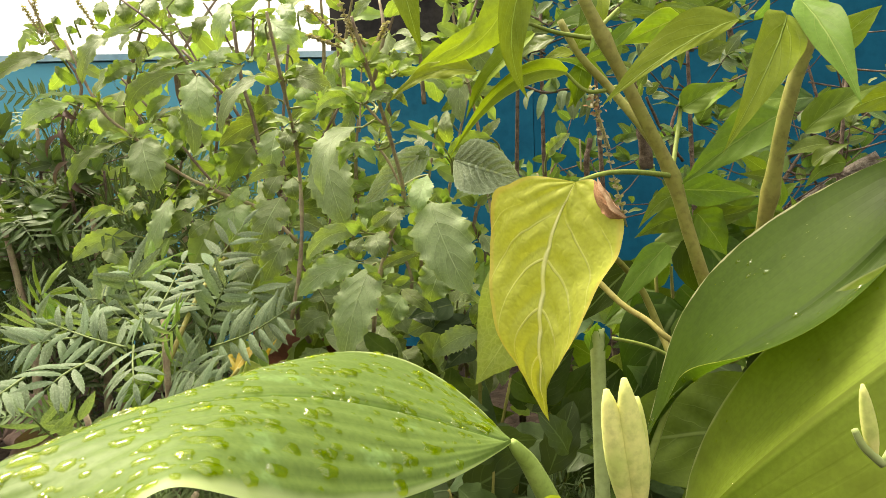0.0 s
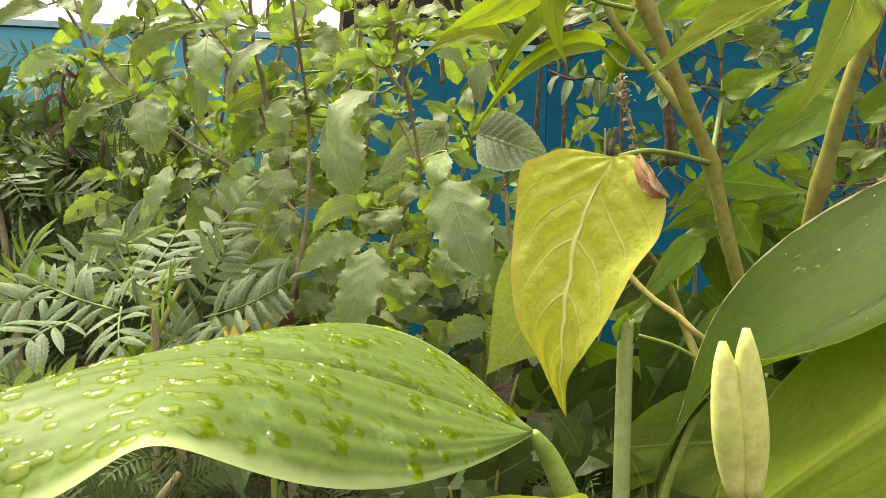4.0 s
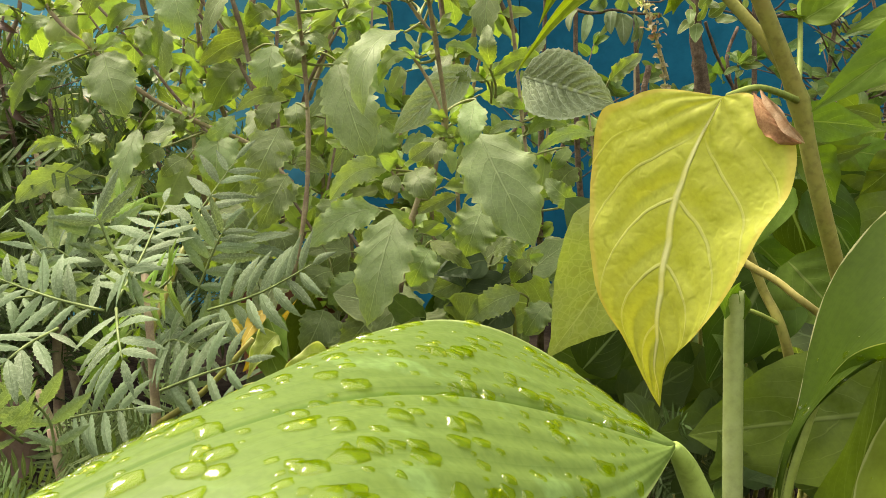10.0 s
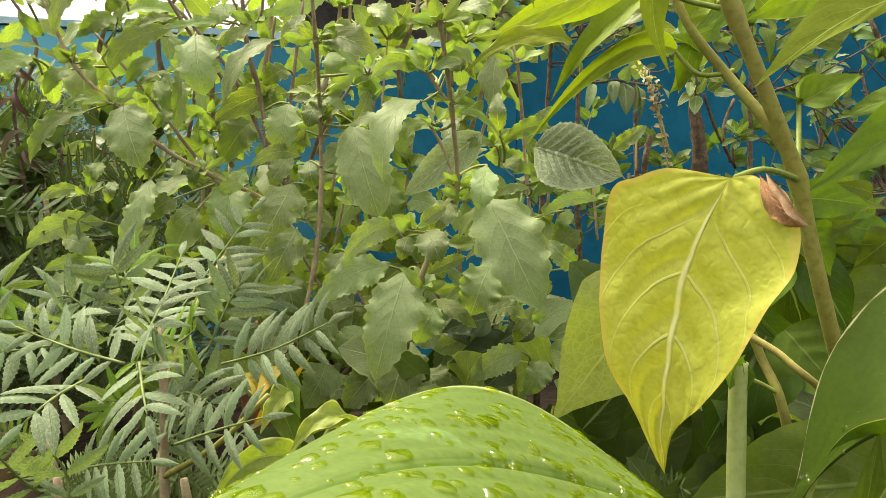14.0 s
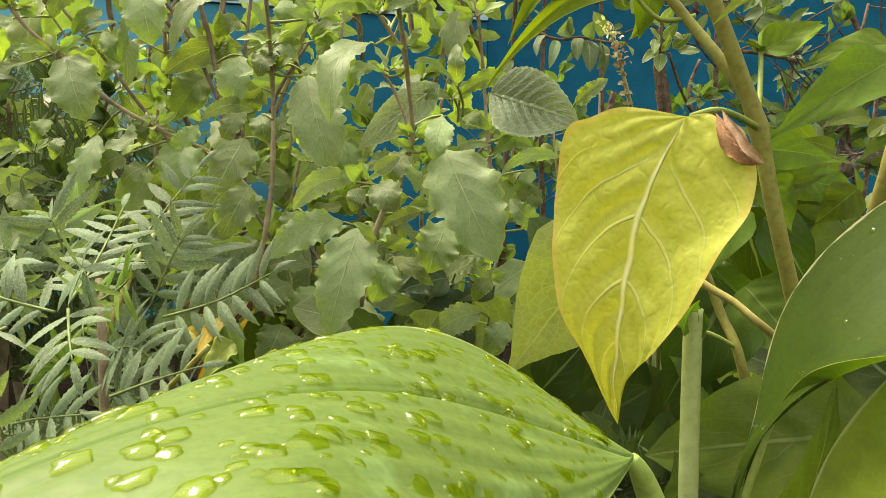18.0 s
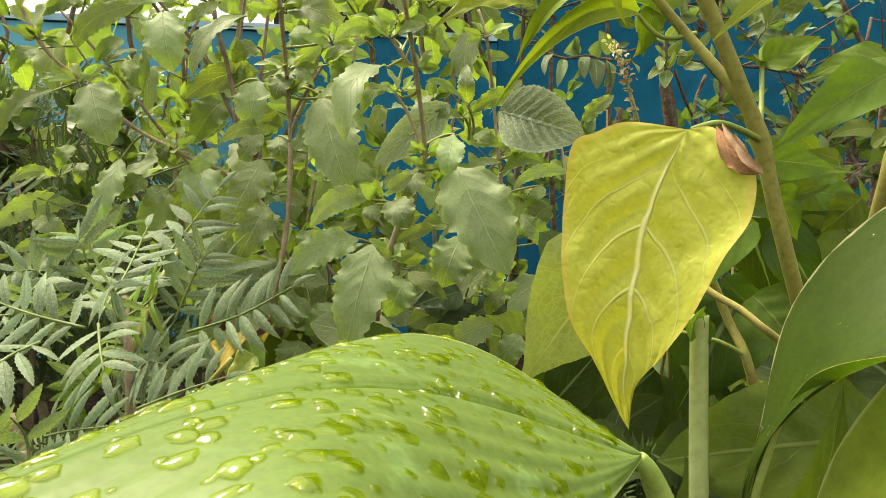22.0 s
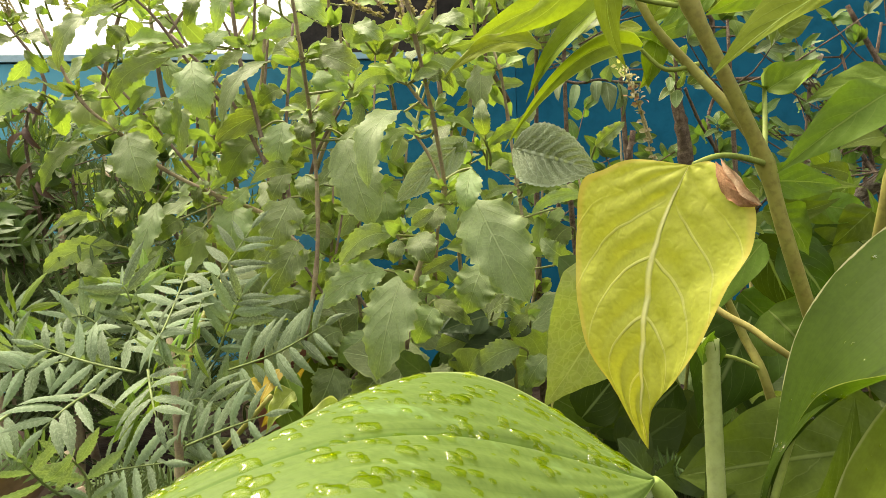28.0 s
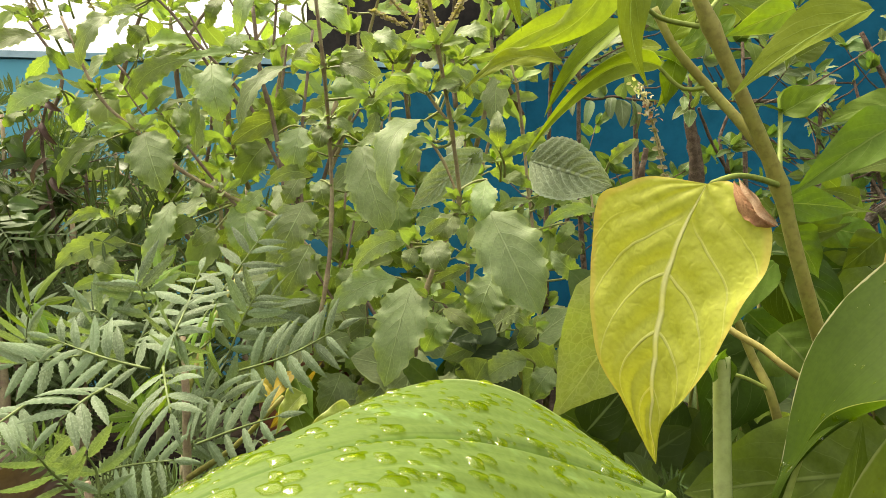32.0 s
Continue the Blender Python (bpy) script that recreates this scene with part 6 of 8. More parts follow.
basil_shoot((0.0653, 0.6600, 0.9478), (0.0616, 0.6300, 1.0396), 49)
basil_shoot((-0.2042, 0.7000, 0.9664), (-0.2002, 0.6700, 1.0540), 50)
basil_shoot((-0.2464, 0.7400, 0.9868), (-0.2519, 0.7100, 1.0689), 51)
basil_shoot((-0.3150, 0.7800, 0.9939), (-0.3255, 0.7500, 1.0646), 52)
basil_shoot((-0.3824, 0.8400, 0.9772), (-0.3977, 0.8100, 1.0716), 53)
basil_shoot((-0.4392, 0.8600, 1.0032), (-0.4393, 0.8300, 1.1334), 54)
basil_shoot((-0.4146, 0.7800, 1.0981), (-0.4074, 0.7500, 1.2057), 56)
basil_shoot((-0.2596, 0.7400, 1.1237), (-0.2583, 0.7100, 1.2186), 58)
basil_shoot((-0.0444, 0.7200, 1.1007), (-0.0276, 0.6900, 1.2067), 60)

# ---- marigold ----
marigold = thing("marigold_plant", "marigold plant with feathery grey-green toothed leaflets", "plant")


def frond(plant, base, mid, tip, size, pairs=6, material=None, face=(0, -0.9, 0.45), seed=0):
    """A feathered leaf: a thin midrib with toothed leaflets in pairs and one at the end."""
    rnd = random.Random(seed)
    a, b, c = Vector(base), Vector(mid), Vector(tip)
    ctrl = b * 2 - (a + c) / 2
    ob = put("frond", tube_mesh((a, b, c), (0.0007, 0.0006, 0.0003), sides=5), M_RACHIS, plant)
    face = Vector(face)
    mat = material or M_MARI
    for i in range(pairs + 1):
        u = 0.12 + 0.88 * i / pairs
        p = a * (1 - u) ** 2 + ctrl * (2 * u * (1 - u)) + c * u * u
        d = ((ctrl - a) * (1 - u) + (c - ctrl) * u).normalized()
        s = d.cross(face).normalized()
        n = s.cross(d)
        long = size * (0.7 + 0.5 * math.sin(3.14 * min(1, u * 0.9 + 0.1))) * rnd.uniform(0.9, 1.1)
        if i == pairs:
            ways = [d]
        else:
            ways = [(s * k + d * (0.55 + 0.3 * u) + n * rnd.uniform(-0.25, 0.2)).normalized() for k in (-1, 1)]
        for w in ways:
            w = (w + Vector((rnd.uniform(-0.12, 0.12), rnd.uniform(-0.15, 0.1), -0.12))).normalized()
            t = p + w * long
            m = (p + t) / 2 + n * long * rnd.uniform(0.02, 0.14)
            side = w.cross(n)
            me = blade_mesh((p, m, t), long * rnd.uniform(0.22, 0.28), side, "leaflet", across=2, along=27, teeth=9, bite=0.5, fold=rnd.uniform(0.15, 0.4), seed=seed + i)
            put("leaflet", me, mat, ob)
    return ob


frond(marigold, (-0.1181, 0.4100, 0.9298), (-0.0900, 0.4000, 0.9394), (-0.0624, 0.3850, 0.9546), 0.0223, 7, seed=0)
frond(marigold, (-0.1326, 0.3400, 0.9440), (-0.1240, 0.3200, 0.9370), (-0.1188, 0.3100, 0.9304), 0.0198, 4, seed=20)
frond(marigold, (-0.1462, 0.3600, 0.9395), (-0.1739, 0.3700, 0.9441), (-0.2028, 0.3800, 0.9518), 0.0194, 6, seed=40)
frond(marigold, (-0.1485, 0.3800, 0.9412), (-0.1507, 0.4200, 0.9583), (-0.1537, 0.4600, 0.9799), 0.0235, 7, seed=60)
frond(marigold, (-0.1518, 0.4200, 0.9402), (-0.1436, 0.4800, 0.9713), (-0.1271, 0.5100, 1.0028), 0.0245, 8, seed=80)
frond(marigold, (-0.1511, 0.3300, 0.9383), (-0.1535, 0.3100, 0.9360), (-0.1589, 0.3000, 0.9298), 0.0192, 4, seed=100)
frond(marigold, (-0.1508, 0.4000, 0.9348), (-0.1291, 0.3800, 0.9458), (-0.1200, 0.3700, 0.9524), 0.0184, 5, material=M_MARI_Y, seed=120)
frond(marigold, (-0.1248, 0.3600, 0.9046), (-0.1032, 0.3500, 0.9142), (-0.0827, 0.3400, 0.9222), 0.0197, 4, seed=140)
frond(marigold, (-0.1967, 0.4000, 0.9397), (-0.2035, 0.3800, 0.9408), (-0.2144, 0.3700, 0.9405), 0.0199, 5, seed=160)
frond(marigold, (-0.1734, 0.3400, 0.8900), (-0.1774, 0.3300, 0.9009), (-0.1785, 0.3200, 0.9113), 0.0199, 3, seed=180)
frond(marigold, (-0.1661, 0.3500, 0.8810), (-0.1677, 0.3500, 0.8965), (-0.1721, 0.3400, 0.9098), 0.0210, 3, seed=200)
frond(marigold, (-0.1989, 0.4600, 0.9423), (-0.2146, 0.4600, 0.9562), (-0.2231, 0.4500, 0.9546), 0.0223, 5, seed=220)
frond(marigold, (-0.1861, 0.4800, 0.9525), (-0.1997, 0.5000, 0.9722), (-0.1848, 0.5200, 0.9811), 0.0232, 6, material=M_MARI_Y, seed=240)
frond(marigold, (-0.1738, 0.3800, 0.8870), (-0.1583, 0.3700, 0.8923), (-0.1356, 0.3600, 0.8972), 0.0208, 5, seed=260)
frond(marigold, (-0.1341, 0.4400, 0.9298), (-0.1232, 0.4400, 0.9547), (-0.1162, 0.4400, 0.9670), 0.0221, 6, seed=280)
frond(marigold, (-0.1875, 0.3300, 0.9303), (-0.1916, 0.3200, 0.9259), (-0.1950, 0.3100, 0.9219), 0.0180, 4, seed=300)
frond(marigold, (-0.1441, 0.5365, 0.8593), (-0.1303, 0.5125, 0.8624), (-0.1166, 0.4985, 0.8415), 0.0239, 5, seed=930)
frond(marigold, (-0.1954, 0.4269, 0.9298), (-0.1935, 0.4137, 0.9502), (-0.1916, 0.4105, 0.9466), 0.0227, 6, seed=1050)
frond(marigold, (-0.1353, 0.5423, 0.9499), (-0.1281, 0.5307, 0.9476), (-0.1210, 0.5291, 0.9212), 0.0288, 5, seed=1110)
frond(marigold, (-0.3095, 0.5293, 0.9244), (-0.2897, 0.5096, 0.9494), (-0.2699, 0.4998, 0.9504), 0.0251, 5, seed=1200)
frond(marigold, (-0.1577, 0.4376, 0.8693), (-0.1469, 0.4284, 0.8889), (-0.1361, 0.4292, 0.8844), 0.0177, 7, seed=1260)
frond(marigold, (-0.2587, 0.4631, 0.9392), (-0.2501, 0.4524, 0.9608), (-0.2415, 0.4517, 0.9584), 0.0214, 5, material=M_MARI_Y, seed=1320)
frond(marigold, (-0.1846, 0.4664, 0.9449), (-0.1898, 0.4609, 0.9702), (-0.1949, 0.4653, 0.9715), 0.0252, 5, seed=1410)
frond(marigold, (-0.2396, 0.5099, 0.9410), (-0.2274, 0.4938, 0.9472), (-0.2153, 0.4877, 0.9293), 0.0253, 5, seed=1470)
frond(marigold, (-0.2081, 0.5261, 0.8515), (-0.2065, 0.5089, 0.8541), (-0.2049, 0.5018, 0.8327), 0.0227, 5, seed=1530)
frond(marigold, (-0.1428, 0.5038, 0.8877), (-0.1607, 0.4974, 0.9043), (-0.1787, 0.5011, 0.8969), 0.0245, 7, seed=1680)
frond(marigold, (-0.2153, 0.5606, 0.9007), (-0.2083, 0.5410, 0.8999), (-0.2013, 0.5314, 0.8750), 0.0271, 5, material=M_MARI_Y, seed=1740)
frond(marigold, (-0.2059, 0.5285, 0.8755), (-0.2147, 0.5197, 0.8835), (-0.2234, 0.5209, 0.8675), 0.0253, 5, material=M_MARI_Y, seed=1770)
frond(marigold, (-0.2579, 0.5448, 0.9247), (-0.2525, 0.5376, 0.9265), (-0.2472, 0.5404, 0.9042), 0.0212, 7, seed=1890)
frond(marigold, (-0.2425, 0.4346, 0.9248), (-0.2375, 0.4222, 0.9443), (-0.2326, 0.4218, 0.9437), 0.0209, 6, face=(0.23, -0.8, 0.14), seed=4180)
frond(marigold, (-0.1869, 0.4474, 0.9399), (-0.1716, 0.4405, 0.9483), (-0.1563, 0.4456, 0.9367), 0.0233, 4, face=(-0.49, -0.8, 0.80), seed=4330)
frond(marigold, (-0.1555, 0.4355, 0.9017), (-0.1353, 0.4108, 0.9155), (-0.1151, 0.3980, 0.9093), 0.0230, 6, face=(-0.13, -0.8, 0.53), seed=4420)
frond(marigold, (-0.1345, 0.3672, 0.9397), (-0.1298, 0.3470, 0.9580), (-0.1250, 0.3388, 0.9564), 0.0191, 5, face=(-0.04, -0.8, 0.25), seed=4630)
put("stem", tube_mesh(((-0.1493, 0.4200, 0.8238), (-0.1497, 0.4200, 0.8700), (-0.1465, 0.4100, 0.9179), (-0.1514, 0.4200, 0.9463)), (0.00274, 0.00242, 0.00206, 0.00181), sides=8), M_PURPLE, marigold)
put("stem", tube_mesh(((-0.1465, 0.4100, 0.9179), (-0.1421, 0.4500, 0.9543), (-0.1383, 0.5000, 0.9802)), (0.00177, 0.00161, 0.00143), sides=8), M_STEM, marigold)
put("stem", tube_mesh(((-0.1497, 0.4200, 0.8700), (-0.1125, 0.3800, 0.8983), (-0.0869, 0.3700, 0.9243)), (0.00182, 0.00137, 0.00106), sides=8), M_STEM, marigold)


# ---- foliage behind ----
def far_frond(plant, base, tip, size, seed, material, pairs=11, slim=0.17):
    """A feathered leaf of one mesh, for plants further back."""
    rnd = random.Random(seed)
    a, c = Vector(base), Vector(tip)
    b = (a + c) / 2 + Vector((0, -0.1, 0.3)) * (c - a).length * 0.5
    ctrl = b * 2 - (a + c) / 2
    verts, faces, uvs = [], [], []

    def blade(p, q, side, w):
        k = len(verts)
        for f, ww in ((0, 0.15), (0.3, 0.9), (0.6, 1), (1, 0.0)):
            o = p.lerp(q, f)
            verts.extend((o - side * w * ww, o + side * w * ww))
            uvs.extend(((f, 0.0), (f, 1.0)))
        for r in range(3):
            faces.append((k + 2 * r, k + 2 * r + 1, k + 2 * r + 3, k + 2 * r + 2))

    face = Vector((rnd.uniform(-0.5, 0.5), -0.8, rnd.uniform(0.1, 0.9)))
    for i in range(pairs + 1):
        u = 0.15 + 0.85 * i / pairs
        p = a * (1 - u) ** 2 + ctrl * (2 * u * (1 - u)) + c * u * u
        d = ((ctrl - a) * (1 - u) + (c - ctrl) * u).normalized()
        s = d.cross(face).normalized()
        n = s.cross(d)
        long = size * (0.6 + 0.5 * math.sin(3.14 * u)) * rnd.uniform(0.85, 1.15)
        for w in ([d] if i == pairs else [(s * k + d * 0.6 + n * rnd.uniform(-0.3, 0.2)).normalized() for k in (-1, 1)]):
            blade(p, p + w * long, w.cross(n), long * slim * 0.5)
        if i:
            q = a * (1 - u + 0.85 / pairs) ** 2 + ctrl * (2 * (u - 0.85 / pairs) * (1 - u + 0.85 / pairs)) + c * (u - 0.85 / pairs) ** 2
            blade(q, p, s, 0.0008)
    me = bpy.data.meshes.new("frond")
    me.from_pydata(verts, [], faces)
    layer = me.uv_layers.new(name="UVMap")
    layer.data.foreach_set("uv", np.array([uvs[l.vertex_index] for l in me.loops]).ravel())
    return put("frond", me, material, plant)


def feathery_plant(foot, height, spread, count, seed, material, label, size=0.026):
    rnd = random.Random(seed)
    f = Vector(foot)
    plant = thing("feathery_plant", label, "plant", "feathery plants along the wall")
    top = f + Vector((rnd.uniform(-0.03, 0.03), 0, height))
    put("stem", tube_mesh((f, (f + top) / 2 + Vector((rnd.uniform(-0.02, 0.02), 0, 0)), top), (0.005, 0.004, 0.002)), M_PURPLE, plant)
    for i in range(count):
        u = rnd.uniform(0.2, 1)
        p = f.lerp(top, u)
        g = rnd.uniform(0, 6.28)
        w = Vector((math.cos(g), math.sin(g) * 0.8 - 0.2, rnd.uniform(-0.25, 0.7))).normalized()
        far_frond(plant, p, p + w * spread * rnd.uniform(0.6, 1.1), size * rnd.uniform(0.8, 1.2), seed * 100 + i, material)
    return plant


feathery_plant((-0.365, 0.620, 0.75), 0.273, 0.13, 26, 1, M_FEATHER, "dark feathery-leaved garden plant against the wall")
feathery_plant((-0.397, 0.750, 0.75), 0.280, 0.13, 26, 2, M_FEATHER, "dark feathery-leaved garden plant against the wall")
feathery_plant((-0.464, 0.850, 0.75), 0.347, 0.13, 26, 3, M_FEATHER, "dark feathery-leaved garden plant against the wall")
feathery_plant((-0.392, 0.850, 0.75), 0.325, 0.13, 26, 4, M_FEATHER, "dark feathery-leaved garden plant against the wall")
feathery_plant((-0.344, 0.900, 0.75), 0.322, 0.13, 26, 5, M_FEATHER, "dark feathery-leaved garden plant against the wall")
feathery_plant((-0.563, 0.950, 0.75), 0.398, 0.13, 26, 6, M_FEATHER, "dark feathery-leaved garden plant against the wall")
feathery_plant((-0.498, 1.000, 0.75), 0.418, 0.13, 26, 7, M_FEATHER, "dark feathery-leaved garden plant against the wall")
feathery_plant((-0.421, 1.000, 0.75), 0.393, 0.13, 26, 8, M_FEATHER, "dark feathery-leaved garden plant against the wall")
feathery_plant((-0.316, 0.950, 0.75), 0.319, 0.13, 26, 9, M_FEATHER, "dark feathery-leaved garden plant against the wall")
feathery_plant((-0.269, 1.000, 0.75), 0.315, 0.13, 26, 10, M_FEATHER, "dark feathery-leaved garden plant against the wall")
feathery_plant((-0.393, 0.700, 0.75), 0.244, 0.13, 26, 11, M_FEATHER, "dark feathery-leaved garden plant against the wall")
feathery_plant((-0.342, 0.700, 0.75), 0.262, 0.13, 26, 12, M_FEATHER, "dark feathery-leaved garden plant against the wall")
feathery_plant((-0.460, 0.750, 0.75), 0.304, 0.13, 26, 13, M_FEATHER, "dark feathery-leaved garden plant against the wall")


def small_shrub(foot, top, count, seed, size, label, material, spread=0.1, bare=0.15):
    """A loose shrub: forked twigs with small rounded leaves in tufts."""
    rnd = random.Random(seed)
    a, c = Vector(foot), Vector(top)
    plant = thing("small_leaved_shrub", label, "shrub", "small-leaved shrubs by the wall")
    put("branch", tube_mesh((a, a.lerp(c, 0.5) + Vector((rnd.uniform(-0.03, 0.03), 0, 0)), c), (0.0032, 0.0024, 0.0012), rough=0.5), M_BARK, plant)
    for i in range(count):
        u = rnd.uniform(bare, 1)
        p = a.lerp(c, u)
        g = rnd.uniform(0, 6.28)
        q = p + Vector((math.cos(g), math.sin(g) * 0.5 - 0.15, rnd.uniform(-0.1, 0.8))).normalized() * spread * rnd.uniform(0.4, 1.1)
        put("twig", tube_mesh((p, p.lerp(q, 0.5) + Vector((0, 0, -0.006)), q), (0.0009, 0.0007, 0.0004), sides=5, smooth=2), M_BARK, plant)
        for k in range(rnd.randint(5, 8)):
            o = q.lerp(p, 0.0 if k < 4 else rnd.uniform(0.1, 0.7))
            w = Vector((rnd.uniform(-1, 1), rnd.uniform(-0.9, 0.5), rnd.uniform(-0.3, 1))).normalized()
            s = size * rnd.uniform(0.6, 1.2)
            leaf(plant, o, o + w * s, s * rnd.uniform(0.4, 0.55), rnd.uniform(-50, 50), 0.08, "young", material=material, along=8, across=2, teeth=0)
    return plant


small_shrub((0.3447, 0.7200, 0.9000), (0.3313, 0.7200, 1.1535), 16, 3, 0.021, "bushy small-leaved shrub with woody twigs before the blue wall", M_SMALL)
small_shrub((0.4017, 0.7500, 0.9151), (0.4078, 0.7500, 1.1672), 12, 4, 0.021, "bushy small-leaved shrub with woody twigs before the blue wall", M_SMALL)
small_shrub((0.2812, 0.7400, 0.9003), (0.2796, 0.7400, 1.0209), 12, 5, 0.021, "bushy small-leaved shrub with woody twigs before the blue wall", M_SMALL)
small_shrub((0.2607, 0.7800, 1.1598), (0.2194, 0.7800, 1.2266), 14, 6, 0.021, "bushy small-leaved shrub with woody twigs before the blue wall", M_SMALL)
small_shrub((0.1740, 0.7800, 1.1747), (0.1379, 0.7800, 1.2305), 14, 7, 0.021, "bushy small-leaved shrub with woody twigs before the blue wall", M_SMALL)
small_shrub((0.2790, 0.6600, 0.9102), (0.3292, 0.6600, 1.0525), 14, 8, 0.021, "bushy small-leaved shrub with woody twigs before the blue wall", M_SMALL)
small_shrub((0.1024, 0.8000, 0.9577), (0.1172, 0.8000, 1.0476), 10, 9, 0.021, "bushy small-leaved shrub with woody twigs before the blue wall", M_SMALL)
small_shrub((0.3067, 0.8000, 1.1730), (0.2862, 0.8000, 1.2294), 12, 10, 0.021, "bushy small-leaved shrub with woody twigs before the blue wall", M_SMALL)
small_shrub((0.1737, 0.7500, 0.9037), (0.1628, 0.7500, 1.0424), 10, 11, 0.021, "bushy small-leaved shrub with woody twigs before the blue wall", M_SMALL)

small_shrub((0.1276, 0.6800, 0.8000), (0.1035, 0.6800, 1.1925), 10, 60, 0.016, "thin twiggy shrub with small dusty leaves before the blue wall", M_DUSTY, bare=0.79)
small_shrub((0.1679, 0.7000, 0.8000), (0.1499, 0.7000, 1.2139), 9, 61, 0.016, "thin twiggy shrub with small dusty leaves before the blue wall", M_DUSTY, bare=0.79)
small_shrub((0.3682, 0.7000, 0.8000), (0.3454, 0.7000, 1.1309), 12, 62, 0.016, "thin twiggy shrub with small dusty leaves before the blue wall", M_DUSTY, bare=0.58)
small_shrub((0.0758, 0.7000, 0.8000), (0.0836, 0.7000, 1.1923), 8, 63, 0.016, "thin twiggy shrub with small dusty leaves before the blue wall", M_DUSTY, bare=0.77)
small_shrub((0.2317, 0.6200, 0.8000), (0.2198, 0.6200, 1.1464), 8, 64, 0.016, "thin twiggy shrub with small dusty leaves before the blue wall", M_DUSTY, bare=0.80)
small_shrub((0.3336, 0.6200, 0.8000), (0.3483, 0.6200, 1.1123), 10, 65, 0.016, "thin twiggy shrub with small dusty leaves before the blue wall", M_DUSTY, bare=0.69)

# ---- dead wood, spikes and pots ----
branch = thing("dry_branch", "rough grey-brown woody branch of a shrub", "branch")

put("limb", tube_mesh(((0.3816, 0.6400, 1.0392), (0.3544, 0.6500, 1.0221), (0.3373, 0.6600, 1.0081), (0.3167, 0.6620, 0.9965), (0.3087, 0.6800, 0.9860)), (0.00674, 0.00640, 0.00604, 0.00560, 0.00528), rough=0.5, sides=10), M_BARKG, branch)
put("limb", tube_mesh(((0.3825, 0.7000, 1.0637), (0.3391, 0.7000, 1.0510), (0.3232, 0.7200, 1.0383)), (0.00393, 0.00344, 0.00304), rough=0.5, sides=8), M_BARKG, branch)
put("twig", tube_mesh(((0.3353, 0.7000, 1.0903), (0.3633, 0.7000, 1.0400), (0.3561, 0.6600, 1.0188)), (0.00196, 0.00197, 0.00186), rough=0.5, sides=8), M_BARK, branch)
put("twig", tube_mesh(((0.3520, 0.7000, 1.1722), (0.3799, 0.7000, 1.1175), (0.3984, 0.7000, 1.0776)), (0.00195, 0.00245, 0.00294), rough=0.5, sides=8), M_BARK, branch)
put("stub", tube_mesh(((0.3213, 0.7000, 1.1153), (0.3234, 0.6900, 1.1297)), (0.00245, 0.00241), sides=8), M_PALEWOOD, branch)
put("twig", tube_mesh(((0.2599, 0.7200, 1.1168), (0.3001, 0.7200, 1.1149), (0.3210, 0.7000, 1.1056)), (0.00152, 0.00177, 0.00196), rough=0.5, sides=8), M_BARK, branch)
twig = thing("dry_twig", "rough reddish-brown dry twig hanging before the wall", "twig")
put("twig", tube_mesh(((0.1770, 0.6200, 1.1125), (0.1779, 0.6200, 1.0977), (0.1796, 0.6200, 1.0829), (0.1824, 0.6200, 1.0659), (0.1851, 0.6200, 1.0360)), (0.00257, 0.00332, 0.00408, 0.00484, 0.00561), rough=0.5, sides=14), M_BARK, twig)
put("twig", tube_mesh(((0.1858, 0.6200, 1.0959), (0.2007, 0.6300, 1.0674), (0.2194, 0.6400, 1.0424)), (0.00129, 0.00131, 0.00134), rough=0.5, sides=8), M_BARK, twig)
put("twig", tube_mesh(((0.2237, 0.6600, 1.0980), (0.2122, 0.6500, 1.0739), (0.2147, 0.6400, 1.0466)), (0.00137, 0.00135, 0.00134), rough=0.5, sides=8), M_BARK, twig)


def flower_spike(foot, top, seed, parent, rows=9, size=0.006):
    """A basil flower spike: whorls of small cupped florets on a thin stalk."""
    rnd = random.Random(seed)
    a, c = Vector(foot), Vector(top)
    sp = put("flower_spike", tube_mesh((a, a.lerp(c, 0.5), c), (0.0008, 0.0006, 0.0003), sides=5), M_FLOWER, parent)
    for i in range(rows):
        p = a.lerp(c, 0.1 + 0.9 * i / rows)
        for k in range(4):
            g = 1.57 * k + rnd.uniform(-0.4, 0.4)
            w = Vector((math.cos(g), math.sin(g), rnd.uniform(-0.2, 0.5))).normalized()
            s = size * rnd.uniform(0.7, 1.2)
            leaf(sp, p, p + w * s, s * 0.8, rnd.uniform(-60, 60), 0.15, "young", material=M_FLORET, name="floret", along=5, across=2, teeth=0, fold=0.6)


spike_plant = thing("basil_flower_stalk", "dry cream basil flower stalk with whorls of small florets", "flower stalk")
flower_spike((0.1622, 0.5850, 0.9892), (0.1344, 0.5830, 1.1070), 3, spike_plant, 16, 0.0042)
flower_spike((-0.3011, 0.5600, 1.1585), (-0.3169, 0.5600, 1.1853), 20, basil, 11, 0.0026)
flower_spike((-0.3011, 0.5600, 1.1585), (-0.3070, 0.5600, 1.1906), 21, basil, 11, 0.0026)
flower_spike((-0.2756, 0.6000, 1.1705), (-0.2924, 0.6000, 1.1984), 22, basil, 11, 0.0026)
flower_spike((-0.0169, 0.4100, 1.0979), (-0.0249, 0.3900, 1.1304), 23, basil, 11, 0.0026)
flower_spike((-0.0259, 0.4100, 1.1097), (-0.0476, 0.4000, 1.1316), 24, basil, 11, 0.0026)
flower_spike((-0.0284, 0.4100, 1.1075), (-0.0477, 0.4000, 1.1140), 25, basil, 11, 0.0026)
